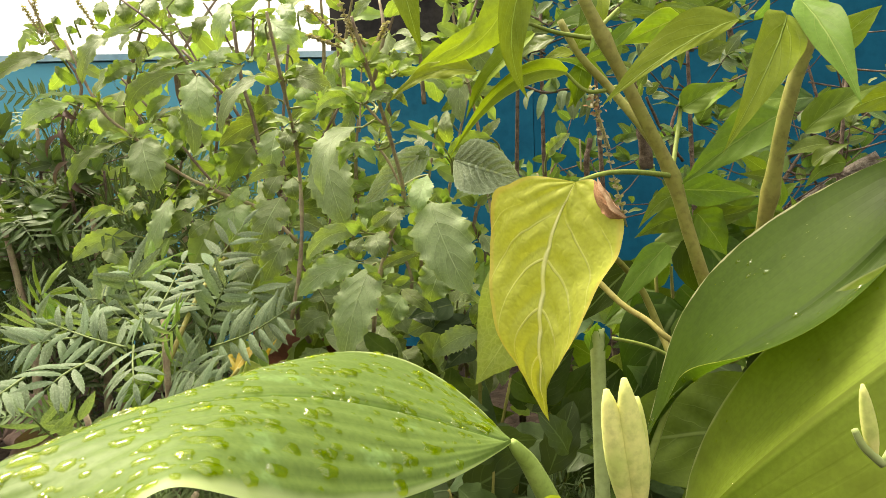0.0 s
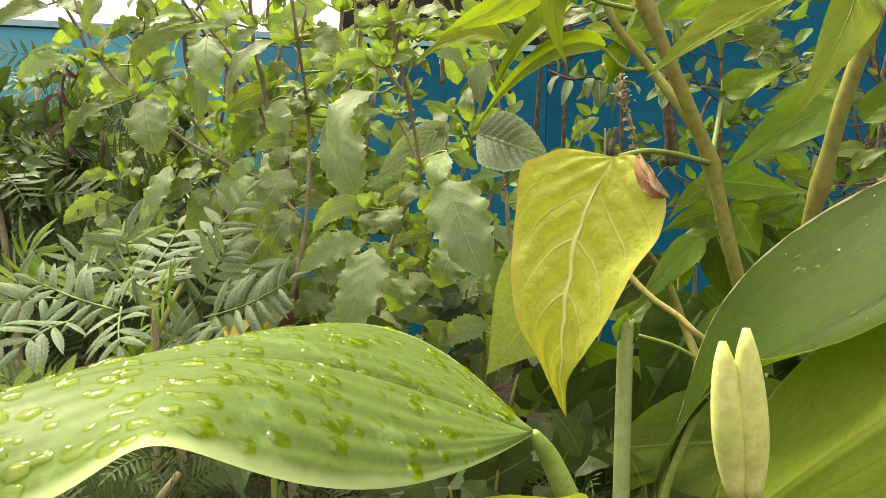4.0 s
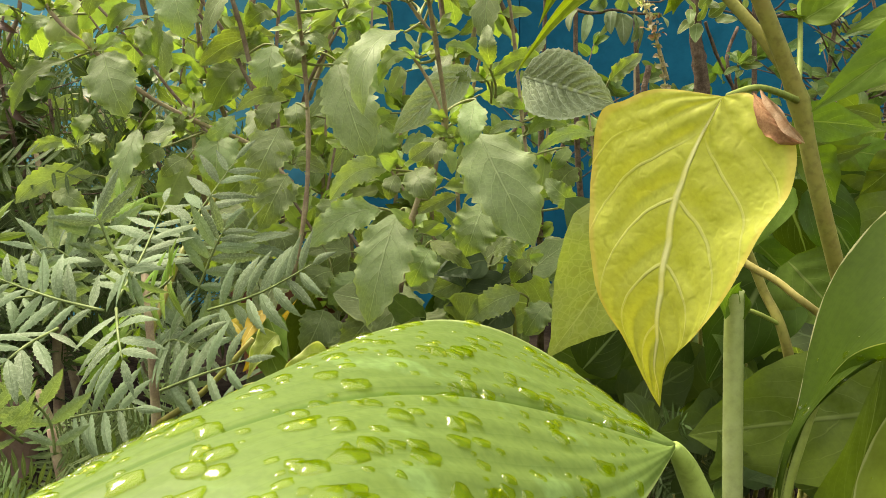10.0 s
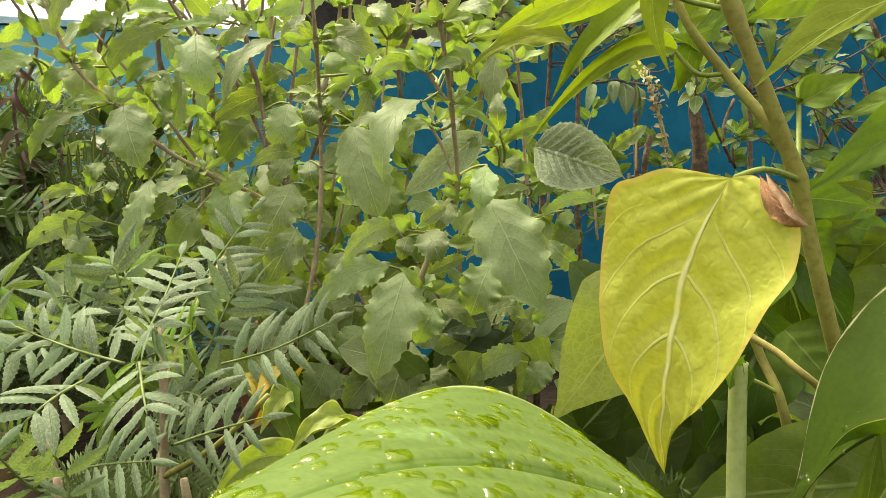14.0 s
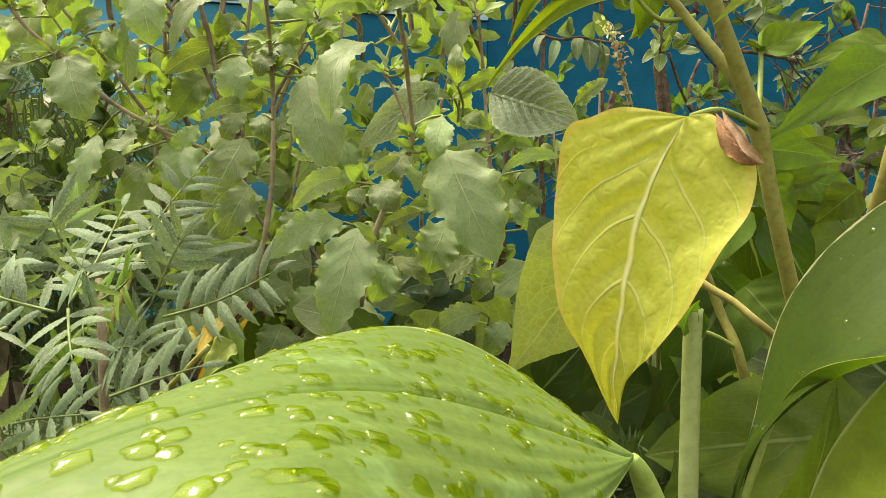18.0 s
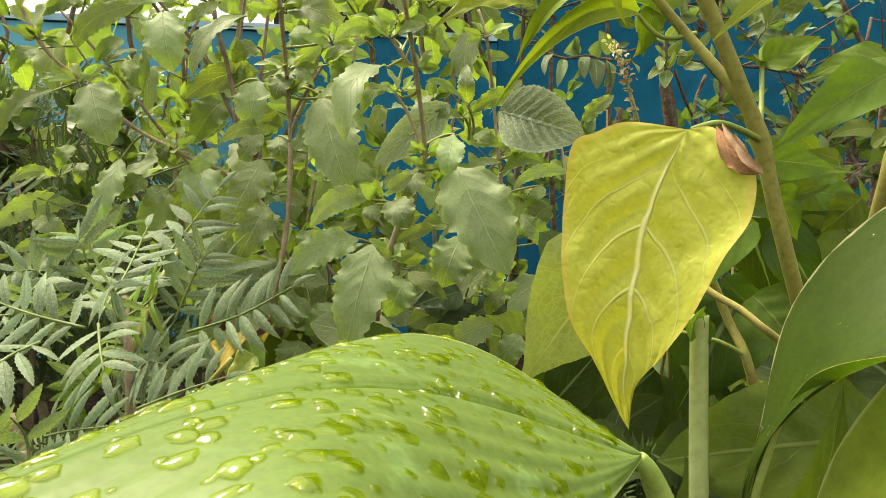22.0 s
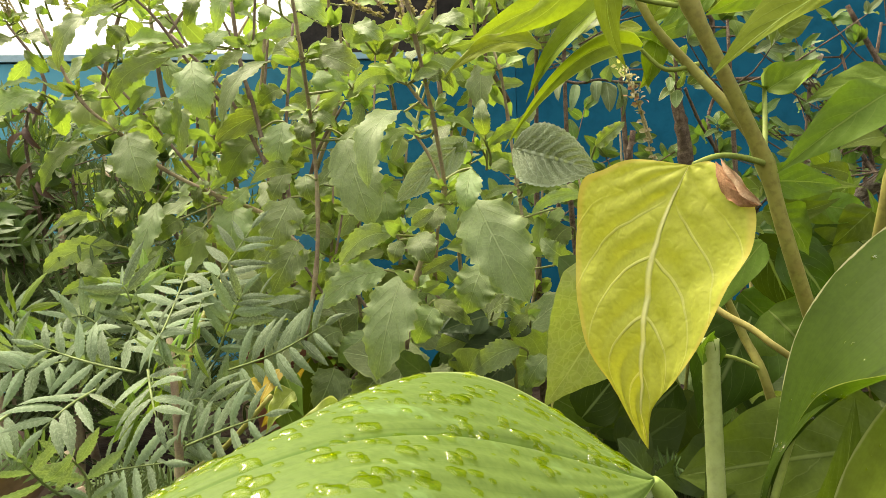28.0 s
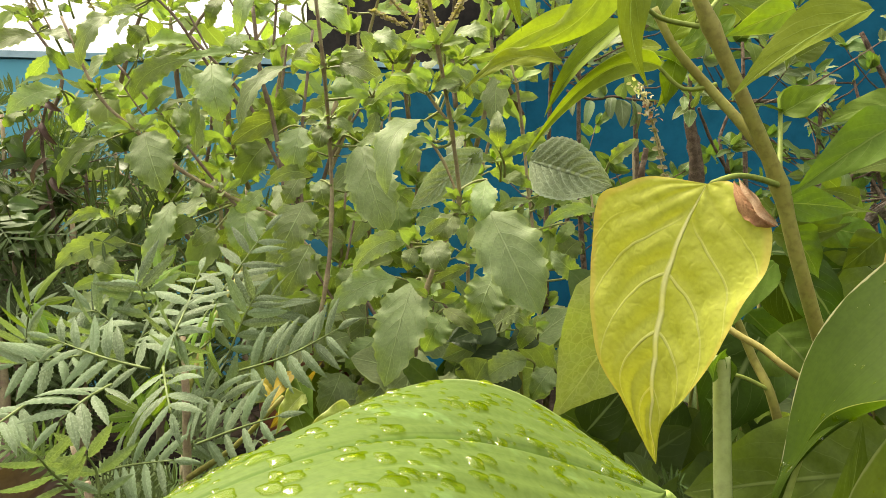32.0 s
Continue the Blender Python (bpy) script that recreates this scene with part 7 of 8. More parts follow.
flower_spike((-0.0099, 0.4100, 1.1032), (0.0007, 0.4000, 1.1193), 26, basil, 11, 0.0026)
flower_spike((-0.0302, 0.4000, 1.1332), (-0.0195, 0.3900, 1.1427), 27, basil, 11, 0.0026)
flower_spike((-0.0122, 0.4000, 1.1055), (-0.0211, 0.3900, 1.1183), 28, basil, 11, 0.0026)


def flower_pot(centre, rim, height, label):
    x, y, z = centre
    prof = ((0.0, -height), (0.66 * rim, -height), (0.7 * rim, -height + 0.006), (0.92 * rim, -0.03), (0.93 * rim, -0.028), (1.0 * rim, -0.026), (1.03 * rim, -0.004), (1.0 * rim, 0.0), (0.92 * rim, -0.002), (0.88 * rim, -0.02), (0.0, -0.022))
    verts, faces, n = [], [], 36
    for r, h in prof:
        for k in range(n):
            g = 6.2832 * k / n
            verts.append((x + r * math.cos(g), y + r * math.sin(g), z + h))
    for i in range(len(prof) - 1):
        for k in range(n):
            faces.append((i * n + k, i * n + (k + 1) % n, (i + 1) * n + (k + 1) % n, (i + 1) * n + k))
    me = bpy.data.meshes.new("flower_pot")
    me.from_pydata(verts, [], faces)
    me.polygons.foreach_set("use_smooth", [True] * len(me.polygons))
    return tagged(put("flower_pot", me, M_TERRA, None), label, "flower pot", "flower pots")


flower_pot((-0.140, 0.730, 0.901), 0.052, 0.161, "terracotta flower pot half hidden by basil leaves")


def fallen_leaf(base, tip, width, roll, label, material):
    ob = thing("dry_leaf", label, "dry leaf", "dry leaves in the bed")
    leaf(ob, base, tip, width, roll, 0.12, "soft", material=material, name="blade", shape="broad", along=24, across=8, wave=0.25, ribs=4, rib=0.002)
    put("stalk", tube_mesh((Vector(base), Vector(base) + (Vector(base) - Vector(tip)) * 0.2), (0.0016, 0.0012)), material, ob)


fallen_leaf((-0.2802, 0.4600, 0.8221), (-0.2323, 0.4600, 0.8700), 0.0488, 20, "large brown dry ribbed leaf lying low in the bed", M_DRYLEAF)
fallen_leaf((-0.3169, 0.5000, 0.8480), (-0.2682, 0.5000, 0.8712), 0.0424, -20, "brown dry ribbed leaf among the marigolds", M_DRYLEAF)

# ---- low plants under the basil ----
low_plant = thing("low_leafy_plant", "low broad-leaved plants under the basil, shade in their colour", "plant")
rnd = random.Random(31)
for i in range(300):
    x, y, z = rnd.uniform(-0.12, 0.3), rnd.uniform(0.42, 0.72), rnd.uniform(0.78, 0.93)
    if i >= 170:
        x, y, z = rnd.uniform(-0.05, 0.3), rnd.uniform(0.38, 0.6), rnd.uniform(0.77, 0.86)
    if y < 0.5 and z > 0.89:
        continue
    w = Vector((rnd.uniform(-1, 1), rnd.uniform(-0.8, 0.2), rnd.uniform(-0.6, 0.7))).normalized()
    s = rnd.uniform(0.03, 0.065)
    # low and near leaves get darker M_SHRUB: shade under the basil as colour
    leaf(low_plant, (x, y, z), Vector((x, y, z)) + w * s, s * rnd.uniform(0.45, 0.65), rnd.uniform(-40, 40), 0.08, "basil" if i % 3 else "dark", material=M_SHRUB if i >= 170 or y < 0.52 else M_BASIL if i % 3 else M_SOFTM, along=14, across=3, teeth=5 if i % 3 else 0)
    if i % 3 == 0:
        put("stem", tube_mesh((Vector((x, y, z)), Vector((x + rnd.uniform(-0.03, 0.03), y + 0.01, 0.75))), (0.0012, 0.0018), sides=5, smooth=2), M_STEM, low_plant)

feathery_plant((0.138, 0.550, 0.752), 0.085, 0.05, 12, 50, M_FEATHER, "small feathery seedling low in the bed", size=0.012)
feathery_plant((0.130, 0.500, 0.752), 0.082, 0.05, 12, 51, M_FEATHER, "small feathery seedling low in the bed", size=0.012)
feathery_plant((0.140, 0.600, 0.752), 0.087, 0.05, 12, 52, M_FEATHER, "small feathery seedling low in the bed", size=0.012)
feathery_plant((0.102, 0.500, 0.752), 0.083, 0.05, 12, 53, M_FEATHER, "small feathery seedling low in the bed", size=0.012)
feathery_plant((0.205, 0.600, 0.752), 0.102, 0.05, 12, 54, M_FEATHER, "small feathery seedling low in the bed", size=0.012)
feathery_plant((-0.115, 0.460, 0.752), 0.099, 0.05, 12, 55, M_FEATHER, "small feathery seedling low in the bed", size=0.012)
feathery_plant((-0.092, 0.500, 0.752), 0.087, 0.05, 12, 56, M_FEATHER, "small feathery seedling low in the bed", size=0.012)
feathery_plant((-0.157, 0.500, 0.752), 0.087, 0.05, 12, 57, M_FEATHER, "small feathery seedling low in the bed", size=0.012)

curled = thing("curled_leaf_plant", "low plant with curled yellow-green leaves beside the marigold", "plant")
leaf(curled, (-0.0502, 0.3600, 0.9174), (-0.0757, 0.3500, 0.9004), 0.0109, 20, 0.0, "soft", mid=(-0.0628, 0.3500, 0.9171), fold=0.45, wave=0.35, waves=2.4, material=M_PALEOLIVE)
leaf(curled, (-0.0749, 0.3700, 0.8955), (-0.1101, 0.3600, 0.8749), 0.0158, -15, 0.0, "soft", mid=(-0.0935, 0.3600, 0.8966), fold=0.45, wave=0.35, waves=2.4, material=M_PALEOLIVE)
leaf(curled, (-0.0927, 0.4000, 0.9238), (-0.0742, 0.3850, 0.8895), 0.0160, 0, 0.0, "soft", mid=(-0.0822, 0.3900, 0.9070), fold=0.45, wave=0.35, waves=2.4, material=M_SOFT2)
leaf(curled, (-0.0544, 0.3700, 0.9028), (-0.0831, 0.3600, 0.8816), 0.0129, 10, 0.0, "soft", mid=(-0.0689, 0.3650, 0.8934), fold=0.45, wave=0.35, waves=2.4, material=M_PALEOLIVE)
leaf(curled, (-0.1073, 0.4100, 0.9241), (-0.0951, 0.4000, 0.9096), 0.0085, 0, 0.0, "soft", mid=(-0.0995, 0.4000, 0.9208), fold=0.45, wave=0.35, waves=2.4, material=M_WITHER)
leaf(curled, (-0.0437, 0.3600, 0.9125), (-0.0657, 0.3550, 0.9106), 0.0075, -30, 0.0, "soft", mid=(-0.0535, 0.3550, 0.9168), fold=0.45, wave=0.35, waves=2.4, material=M_PALEOLIVE)
leaf(curled, (-0.0806, 0.3900, 0.9217), (-0.0928, 0.3800, 0.9033), 0.0120, 10, 0.0, "soft", mid=(-0.0870, 0.3850, 0.9149), fold=0.45, wave=0.35, waves=2.4, material=M_PALEOLIVE)
put("stem", tube_mesh(((-0.0505, 0.3650, 0.9161), (-0.0649, 0.3750, 0.8903), (-0.0649, 0.3800, 0.7600)), (0.0012, 0.0016, 0.002), sides=8), M_SOFTSTEM, curled)
backing = thing("leafy_bush", "shaded broad-leaved bush between the lily and the wall", "bush")
rnd = random.Random(77)
for i in range(70):
    p = Vector((rnd.uniform(0.15, 0.4), rnd.uniform(0.5, 0.6), rnd.uniform(0.82, 1.0)))
    w = Vector((rnd.uniform(-1, 1), rnd.uniform(-0.6, 0.1), rnd.uniform(-0.9, 0.5))).normalized()
    long = rnd.uniform(0.035, 0.06)
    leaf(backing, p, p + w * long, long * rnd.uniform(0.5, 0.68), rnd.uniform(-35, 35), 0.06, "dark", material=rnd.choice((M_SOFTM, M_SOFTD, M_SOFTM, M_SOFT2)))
    if i % 5 == 0:
        put("stem", tube_mesh((p, Vector((p.x + 0.01, p.y + 0.01, 0.75))), (0.0012, 0.002), sides=6, smooth=2), M_STEM, backing)

feathery_plant((-0.200, 0.440, 0.752), 0.110, 0.06, 16, 80, M_UNDER, "fine feathery undergrowth beneath the marigold", size=0.014)
feathery_plant((-0.165, 0.460, 0.752), 0.120, 0.06, 16, 81, M_UNDER, "fine feathery undergrowth beneath the marigold", size=0.014)
feathery_plant((-0.125, 0.440, 0.752), 0.110, 0.06, 16, 82, M_UNDER, "fine feathery undergrowth beneath the marigold", size=0.014)
feathery_plant((-0.240, 0.480, 0.752), 0.120, 0.06, 16, 83, M_UNDER, "fine feathery undergrowth beneath the marigold", size=0.014)
feathery_plant((-0.100, 0.460, 0.752), 0.100, 0.06, 16, 84, M_UNDER, "fine feathery undergrowth beneath the marigold", size=0.014)
feathery_plant((-0.190, 0.400, 0.752), 0.085, 0.06, 16, 85, M_UNDER, "fine feathery undergrowth beneath the marigold", size=0.014)
feathery_plant((-0.145, 0.400, 0.752), 0.090, 0.06, 16, 86, M_UNDER, "fine feathery undergrowth beneath the marigold", size=0.014)

# ---- rain drops on the wet leaf ----
drops = []
for k in range(5):
    bm = bmesh.new()
    bmesh.ops.create_icosphere(bm, subdivisions=3, radius=1)
    bmesh.ops.delete(bm, geom=[q for q in bm.verts if q.co.z < -0.01], context="VERTS")
    for p in bm.verts:
        p.co.z = p.co.z * 0.44
        p.co.x *= 1 + 0.6 * noise.noise(p.co * 1.1 + Vector((k * 3, 0, 0)))
        p.co.y *= 1 + 0.6 * noise.noise(p.co * 1.1 + Vector((0, k * 3, 0)))
    me = bpy.data.meshes.new("rain_drop")
    bm.to_mesh(me)
    bm.free()
    me.polygons.foreach_set("use_smooth", [True] * len(me.polygons))
    drops.append(me)


def sprinkle(blade, across, along, count, sizes, seed):
    """Drops lying on the grid of a large leaf."""
    rnd = random.Random(seed)
    wm, row = blade.data, 2 * across + 1
    for i in range(count):
        u, q = rnd.randint(4, along - 4), rnd.randint(2, row - 4)
        p = wm.vertices[u * row + q].co.lerp(wm.vertices[(u + 1) * row + q + 1].co, rnd.random())
        n = wm.vertices[u * row + q].normal
        n = n if n.z - n.y > 0 else -n
        d = (wm.vertices[(u + 1) * row + q].co - wm.vertices[u * row + q].co).normalized()
        s = d.cross(n)
        r = rnd.choice(sizes)
        m = Matrix(((d.x, s.x, n.x, p.x), (d.y, s.y, n.y, p.y), (d.z, s.z, n.z, p.z), (0, 0, 0, 1))) @ Matrix.Diagonal((r * rnd.uniform(1, 1.8), r, r, 1))
        put("rain_drop", rnd.choice(drops), water, blade, m=m)


sprinkle(wet, 30, 70, 430, (0.0006, 0.0008, 0.001, 0.0013, 0.0016, 0.002, 0.0025), 12)
sprinkle(upper, 20, 70, 130, (0.0002, 0.0003, 0.0003, 0.0004, 0.0006, 0.0012), 13)
sprinkle(lower, 20, 50, 90, (0.0002, 0.0003, 0.0003, 0.0005), 14)

# ---- pale sprigs before the wall ----
sprig = thing("leafy_sprig", "small sprig with pale-edged rounded leaves before the blue wall", "sprig")
put("stem", tube_mesh(((0.2027, 0.6000, 1.0446), (0.2015, 0.6000, 1.0526), (0.2035, 0.6000, 1.0646)), (0.00121, 0.00101, 0.00081), rough=0.5, sides=8), M_BARK, sprig)
leaf(sprig, (0.2035, 0.6000, 1.0634), (0.1890, 0.5850, 1.0691), 0.0064, 20, 0.06, "young", material=M_PALELEAF, teeth=0, along=10)
leaf(sprig, (0.2043, 0.6000, 1.0646), (0.2064, 0.5850, 1.0726), 0.0060, 20, 0.06, "young", material=M_PALELEAF, teeth=0, along=10)
leaf(sprig, (0.2051, 0.6000, 1.0635), (0.2107, 0.5850, 1.0657), 0.0064, 20, 0.06, "young", material=M_PALELEAF, teeth=0, along=10)
leaf(sprig, (0.2056, 0.6000, 1.0619), (0.2149, 0.5850, 1.0604), 0.0068, 20, 0.06, "young", material=M_PALELEAF, teeth=0, along=10)
leaf(sprig, (0.2036, 0.6000, 1.0610), (0.1880, 0.5850, 1.0543), 0.0056, 20, 0.06, "young", material=M_PALELEAF, teeth=0, along=10)
leaf(sprig, (0.2027, 0.6000, 1.0626), (0.1908, 0.5850, 1.0645), 0.0064, 20, 0.06, "young", material=M_PALELEAF, teeth=0, along=10)
leaf(sprig, (0.2061, 0.6000, 1.0603), (0.2052, 0.5850, 1.0625), 0.0072, 20, 0.06, "young", material=M_PALELEAF, teeth=0, along=10)
leaf(sprig, (0.2045, 0.6000, 1.0595), (0.1969, 0.5850, 1.0522), 0.0056, 20, 0.06, "young", material=M_PALELEAF, teeth=0, along=10)
sprig = thing("leafy_sprig", "tuft of pale young leaves at the top of a dry twig", "sprig")
put("stem", tube_mesh(((0.1794, 0.6150, 1.0923), (0.1757, 0.6100, 1.1034), (0.1767, 0.6100, 1.1195)), (0.00247, 0.00204, 0.00163), rough=0.5, sides=8), M_BARK, sprig)
leaf(sprig, (0.1732, 0.6050, 1.0953), (0.1574, 0.5900, 1.0830), 0.0072, 15, 0.06, "young", material=M_PALELEAF, teeth=0, along=12, fold=0.15)
leaf(sprig, (0.1754, 0.6050, 1.0926), (0.1696, 0.5900, 1.0771), 0.0096, 15, 0.06, "young", material=M_PALELEAF, teeth=0, along=12, fold=0.15)
leaf(sprig, (0.1761, 0.6050, 1.0938), (0.1766, 0.5900, 1.1036), 0.0064, 15, 0.06, "young", material=M_PALELEAF, teeth=0, along=12, fold=0.15)
leaf(sprig, (0.1743, 0.6050, 1.0985), (0.1621, 0.5900, 1.1071), 0.0072, 15, 0.06, "young", material=M_PALELEAF, teeth=0, along=12, fold=0.15)
leaf(sprig, (0.1770, 0.6050, 1.1025), (0.1818, 0.5900, 1.1115), 0.0080, 15, 0.06, "young", material=M_PALELEAF, teeth=0, along=12, fold=0.15)
leaf(sprig, (0.1834, 0.6050, 1.0967), (0.1921, 0.5900, 1.1040), 0.0080, 15, 0.06, "young", material=M_PALELEAF, teeth=0, along=12, fold=0.15)
leaf(sprig, (0.1876, 0.6050, 1.0949), (0.1986, 0.5900, 1.0918), 0.0072, 15, 0.06, "young", material=M_PALELEAF, teeth=0, along=12, fold=0.15)
leaf(sprig, (0.1709, 0.6050, 1.1024), (0.1659, 0.5900, 1.0898), 0.0072, 15, 0.06, "young", material=M_PALELEAF, teeth=0, along=12, fold=0.15)
leaf(sprig, (0.1789, 0.6050, 1.1066), (0.1863, 0.5900, 1.1000), 0.0064, 15, 0.06, "young", material=M_PALELEAF, teeth=0, along=12, fold=0.15)
leaf(sprig, (0.1739, 0.6050, 1.1104), (0.1577, 0.5900, 1.1186), 0.0080, 15, 0.06, "young", material=M_PALELEAF, teeth=0, along=12, fold=0.15)
leaf(sprig, (0.1753, 0.6050, 1.1144), (0.1794, 0.5900, 1.1230), 0.0080, 15, 0.06, "young", material=M_PALELEAF, teeth=0, along=12, fold=0.15)
sprig = thing("leafy_sprig", "thin twig with hanging dusty grey-green leaves", "sprig")
put("stem", tube_mesh(((0.0836, 0.6200, 1.1102), (0.1025, 0.6200, 1.1034), (0.1190, 0.6200, 1.1054), (0.1345, 0.6200, 1.1030), (0.1546, 0.6200, 1.1015)), (0.00123, 0.00113, 0.00103, 0.00093, 0.00083), rough=0.5, sides=8), M_BARK, sprig)
leaf(sprig, (0.1243, 0.6150, 1.1022), (0.1233, 0.6000, 1.0774), 0.0130, 5.03664, 0.15, "young", material=M_DUSTY, along=10, across=3, teeth=0)
leaf(sprig, (0.1334, 0.6150, 1.1016), (0.1281, 0.6000, 1.0791), 0.0110, -38.8001, 0.15, "young", material=M_DUSTY, along=10, across=3, teeth=0)
leaf(sprig, (0.1305, 0.6150, 1.1016), (0.1315, 0.6000, 1.0728), 0.0081, -56.5083, 0.15, "young", material=M_DUSTY, along=10, across=3, teeth=0)
leaf(sprig, (0.1127, 0.6150, 1.1035), (0.1054, 0.6000, 1.0840), 0.0069, -58.9433, 0.15, "young", material=M_DUSTY, along=10, across=3, teeth=0)
leaf(sprig, (0.1016, 0.6150, 1.1016), (0.0943, 0.6000, 1.0790), 0.0078, 1.64559, 0.15, "young", material=M_DUSTY, along=10, across=3, teeth=0)
leaf(sprig, (0.1180, 0.6150, 1.1037), (0.1142, 0.6000, 1.0850), 0.0094, 23.2212, 0.15, "young", material=M_DUSTY, along=10, across=3, teeth=0)
leaf(sprig, (0.1077, 0.6150, 1.1042), (0.1093, 0.6000, 1.1155), 0.0096, -11.3943, 0.15, "young", material=M_DUSTY, along=10, across=3, teeth=0)
leaf(sprig, (0.1242, 0.6150, 1.1046), (0.1246, 0.6000, 1.1128), 0.0102, -20.8656, 0.15, "young", material=M_DUSTY, along=10, across=3, teeth=0)
leaf(sprig, (0.0933, 0.6150, 1.1054), (0.0852, 0.6000, 1.0875), 0.0074, 40.9827, 0.15, "young", material=M_DUSTY, along=10, across=3, teeth=0)
leaf(sprig, (0.1115, 0.6150, 1.1147), (0.0988, 0.6000, 1.1035), 0.0134, -46.5588, 0.15, "young", material=M_DUSTY, along=10, across=3, teeth=0)
leaf(sprig, (0.1450, 0.6150, 1.1011), (0.1536, 0.6000, 1.0892), 0.0068, -48.6447, 0.15, "young", material=M_DUSTY, along=10, across=3, teeth=0)
leaf(sprig, (0.1386, 0.6150, 1.1074), (0.1244, 0.6000, 1.1198), 0.0114, -47.074, 0.15, "young", material=M_DUSTY, along=10, across=3, teeth=0)
leaf(sprig, (0.0911, 0.6150, 1.1078), (0.0824, 0.6000, 1.1187), 0.0099, 56.3481, 0.15, "young", material=M_DUSTY, along=10, across=3, teeth=0)
stick = thing("dry_stick", "short reddish-brown dry stick before the wall", "stick")
put("stick", tube_mesh(((0.1332, 0.5700, 1.0601), (0.1319, 0.5700, 1.0518), (0.1300, 0.5700, 1.0405), (0.1316, 0.5800, 0.9968)), (0.00190, 0.00203, 0.00216, 0.00234), rough=0.5, sides=10), M_BARK, stick)
flowers = thing("basil_flower_stalk", "withered basil flower head with cream and brown petals", "flower stalk")
put("stem", tube_mesh(((0.1497, 0.5840, 1.0518), (0.1430, 0.5840, 1.0748), (0.1347, 0.5840, 1.0976), (0.1312, 0.5840, 1.1097)), (0.00117, 0.00104, 0.00091, 0.00077), sides=8), M_FLOWER, flowers)
leaf(flowers, (0.1249, 0.5790, 1.1083), (0.1211, 0.5800, 1.1078), 0.0024, -24.1653, 0.06, "young", material=M_CREAM, name="petal", along=5, across=2, teeth=0)
leaf(flowers, (0.1284, 0.5830, 1.1104), (0.1257, 0.5800, 1.1131), 0.0023, -46.2166, 0.06, "young", material=M_CREAM, name="petal", along=5, across=2, teeth=0)
leaf(flowers, (0.1354, 0.5893, 1.1076), (0.1313, 0.5800, 1.1080), 0.0018, 13.0558, 0.06, "young", material=M_CREAM, name="petal", along=5, across=2, teeth=0)
leaf(flowers, (0.1341, 0.5887, 1.1079), (0.1324, 0.5800, 1.1030), 0.0019, 18.3755, 0.06, "young", material=M_CREAM, name="petal", along=5, across=2, teeth=0)
leaf(flowers, (0.1292, 0.5785, 1.1036), (0.1308, 0.5800, 1.1060), 0.0014, -27.6853, 0.06, "young", material=M_CREAM, name="petal", along=5, across=2, teeth=0)
leaf(flowers, (0.1290, 0.5919, 1.1060), (0.1241, 0.5800, 1.1062), 0.0020, -14.3322, 0.06, "young", material=M_CREAM, name="petal", along=5, across=2, teeth=0)
leaf(flowers, (0.1297, 0.5857, 1.1076), (0.1263, 0.5800, 1.1031), 0.0024, -44.0727, 0.06, "young", material=M_CREAM, name="petal", along=5, across=2, teeth=0)
leaf(flowers, (0.1309, 0.5789, 1.1060), (0.1292, 0.5800, 1.1079), 0.0015, 14.2449, 0.06, "young", material=M_CREAM, name="petal", along=5, across=2, teeth=0)
leaf(flowers, (0.1359, 0.5804, 1.1028), (0.1350, 0.5800, 1.0993), 0.0021, -49.3261, 0.06, "young", material=M_CREAM, name="petal", along=5, across=2, teeth=0)
leaf(flowers, (0.1323, 0.5894, 1.1035), (0.1280, 0.5800, 1.1034), 0.0016, 33.0675, 0.06, "young", material=M_CREAM, name="petal", along=5, across=2, teeth=0)
leaf(flowers, (0.1314, 0.5842, 1.1004), (0.1302, 0.5800, 1.0972), 0.0015, 36.494, 0.06, "young", material=M_CREAM, name="petal", along=5, across=2, teeth=0)
leaf(flowers, (0.1342, 0.5808, 1.1014), (0.1311, 0.5800, 1.1010), 0.0017, -9.69136, 0.06, "young", material=M_CREAM, name="petal", along=5, across=2, teeth=0)
leaf(flowers, (0.1365, 0.5911, 1.1007), (0.1363, 0.5800, 1.0974), 0.0017, 15.7303, 0.06, "young", material=M_CREAM, name="petal", along=5, across=2, teeth=0)
leaf(flowers, (0.1281, 0.5773, 1.0999), (0.1263, 0.5800, 1.1036), 0.0024, 40.2293, 0.06, "young", material=M_CREAM, name="petal", along=5, across=2, teeth=0)
leaf(flowers, (0.1365, 0.5799, 1.1009), (0.1327, 0.5800, 1.1016), 0.0023, 20.1342, 0.06, "young", material=M_CREAM, name="petal", along=5, across=2, teeth=0)
leaf(flowers, (0.1340, 0.5782, 1.1010), (0.1342, 0.5800, 1.0983), 0.0019, 44.3836, 0.06, "young", material=M_CREAM, name="petal", along=5, across=2, teeth=0)
leaf(flowers, (0.1317, 0.5811, 1.1000), (0.1286, 0.5800, 1.1016), 0.0020, -17.4569, 0.06, "young", material=M_CREAM, name="petal", along=5, across=2, teeth=0)
leaf(flowers, (0.1372, 0.5910, 1.0978), (0.1381, 0.5800, 1.0939), 0.0025, 18.3311, 0.06, "young", material=M_CREAM, name="petal", along=5, across=2, teeth=0)
leaf(flowers, (0.1397, 0.5870, 1.0993), (0.1416, 0.5800, 1.0989), 0.0023, -5.1013, 0.06, "young", material=M_CREAM, name="petal", along=5, across=2, teeth=0)
leaf(flowers, (0.1321, 0.5810, 1.0958), (0.1316, 0.5800, 1.0978), 0.0014, 3.5691, 0.06, "young", material=M_CREAM, name="petal", along=5, across=2, teeth=0)
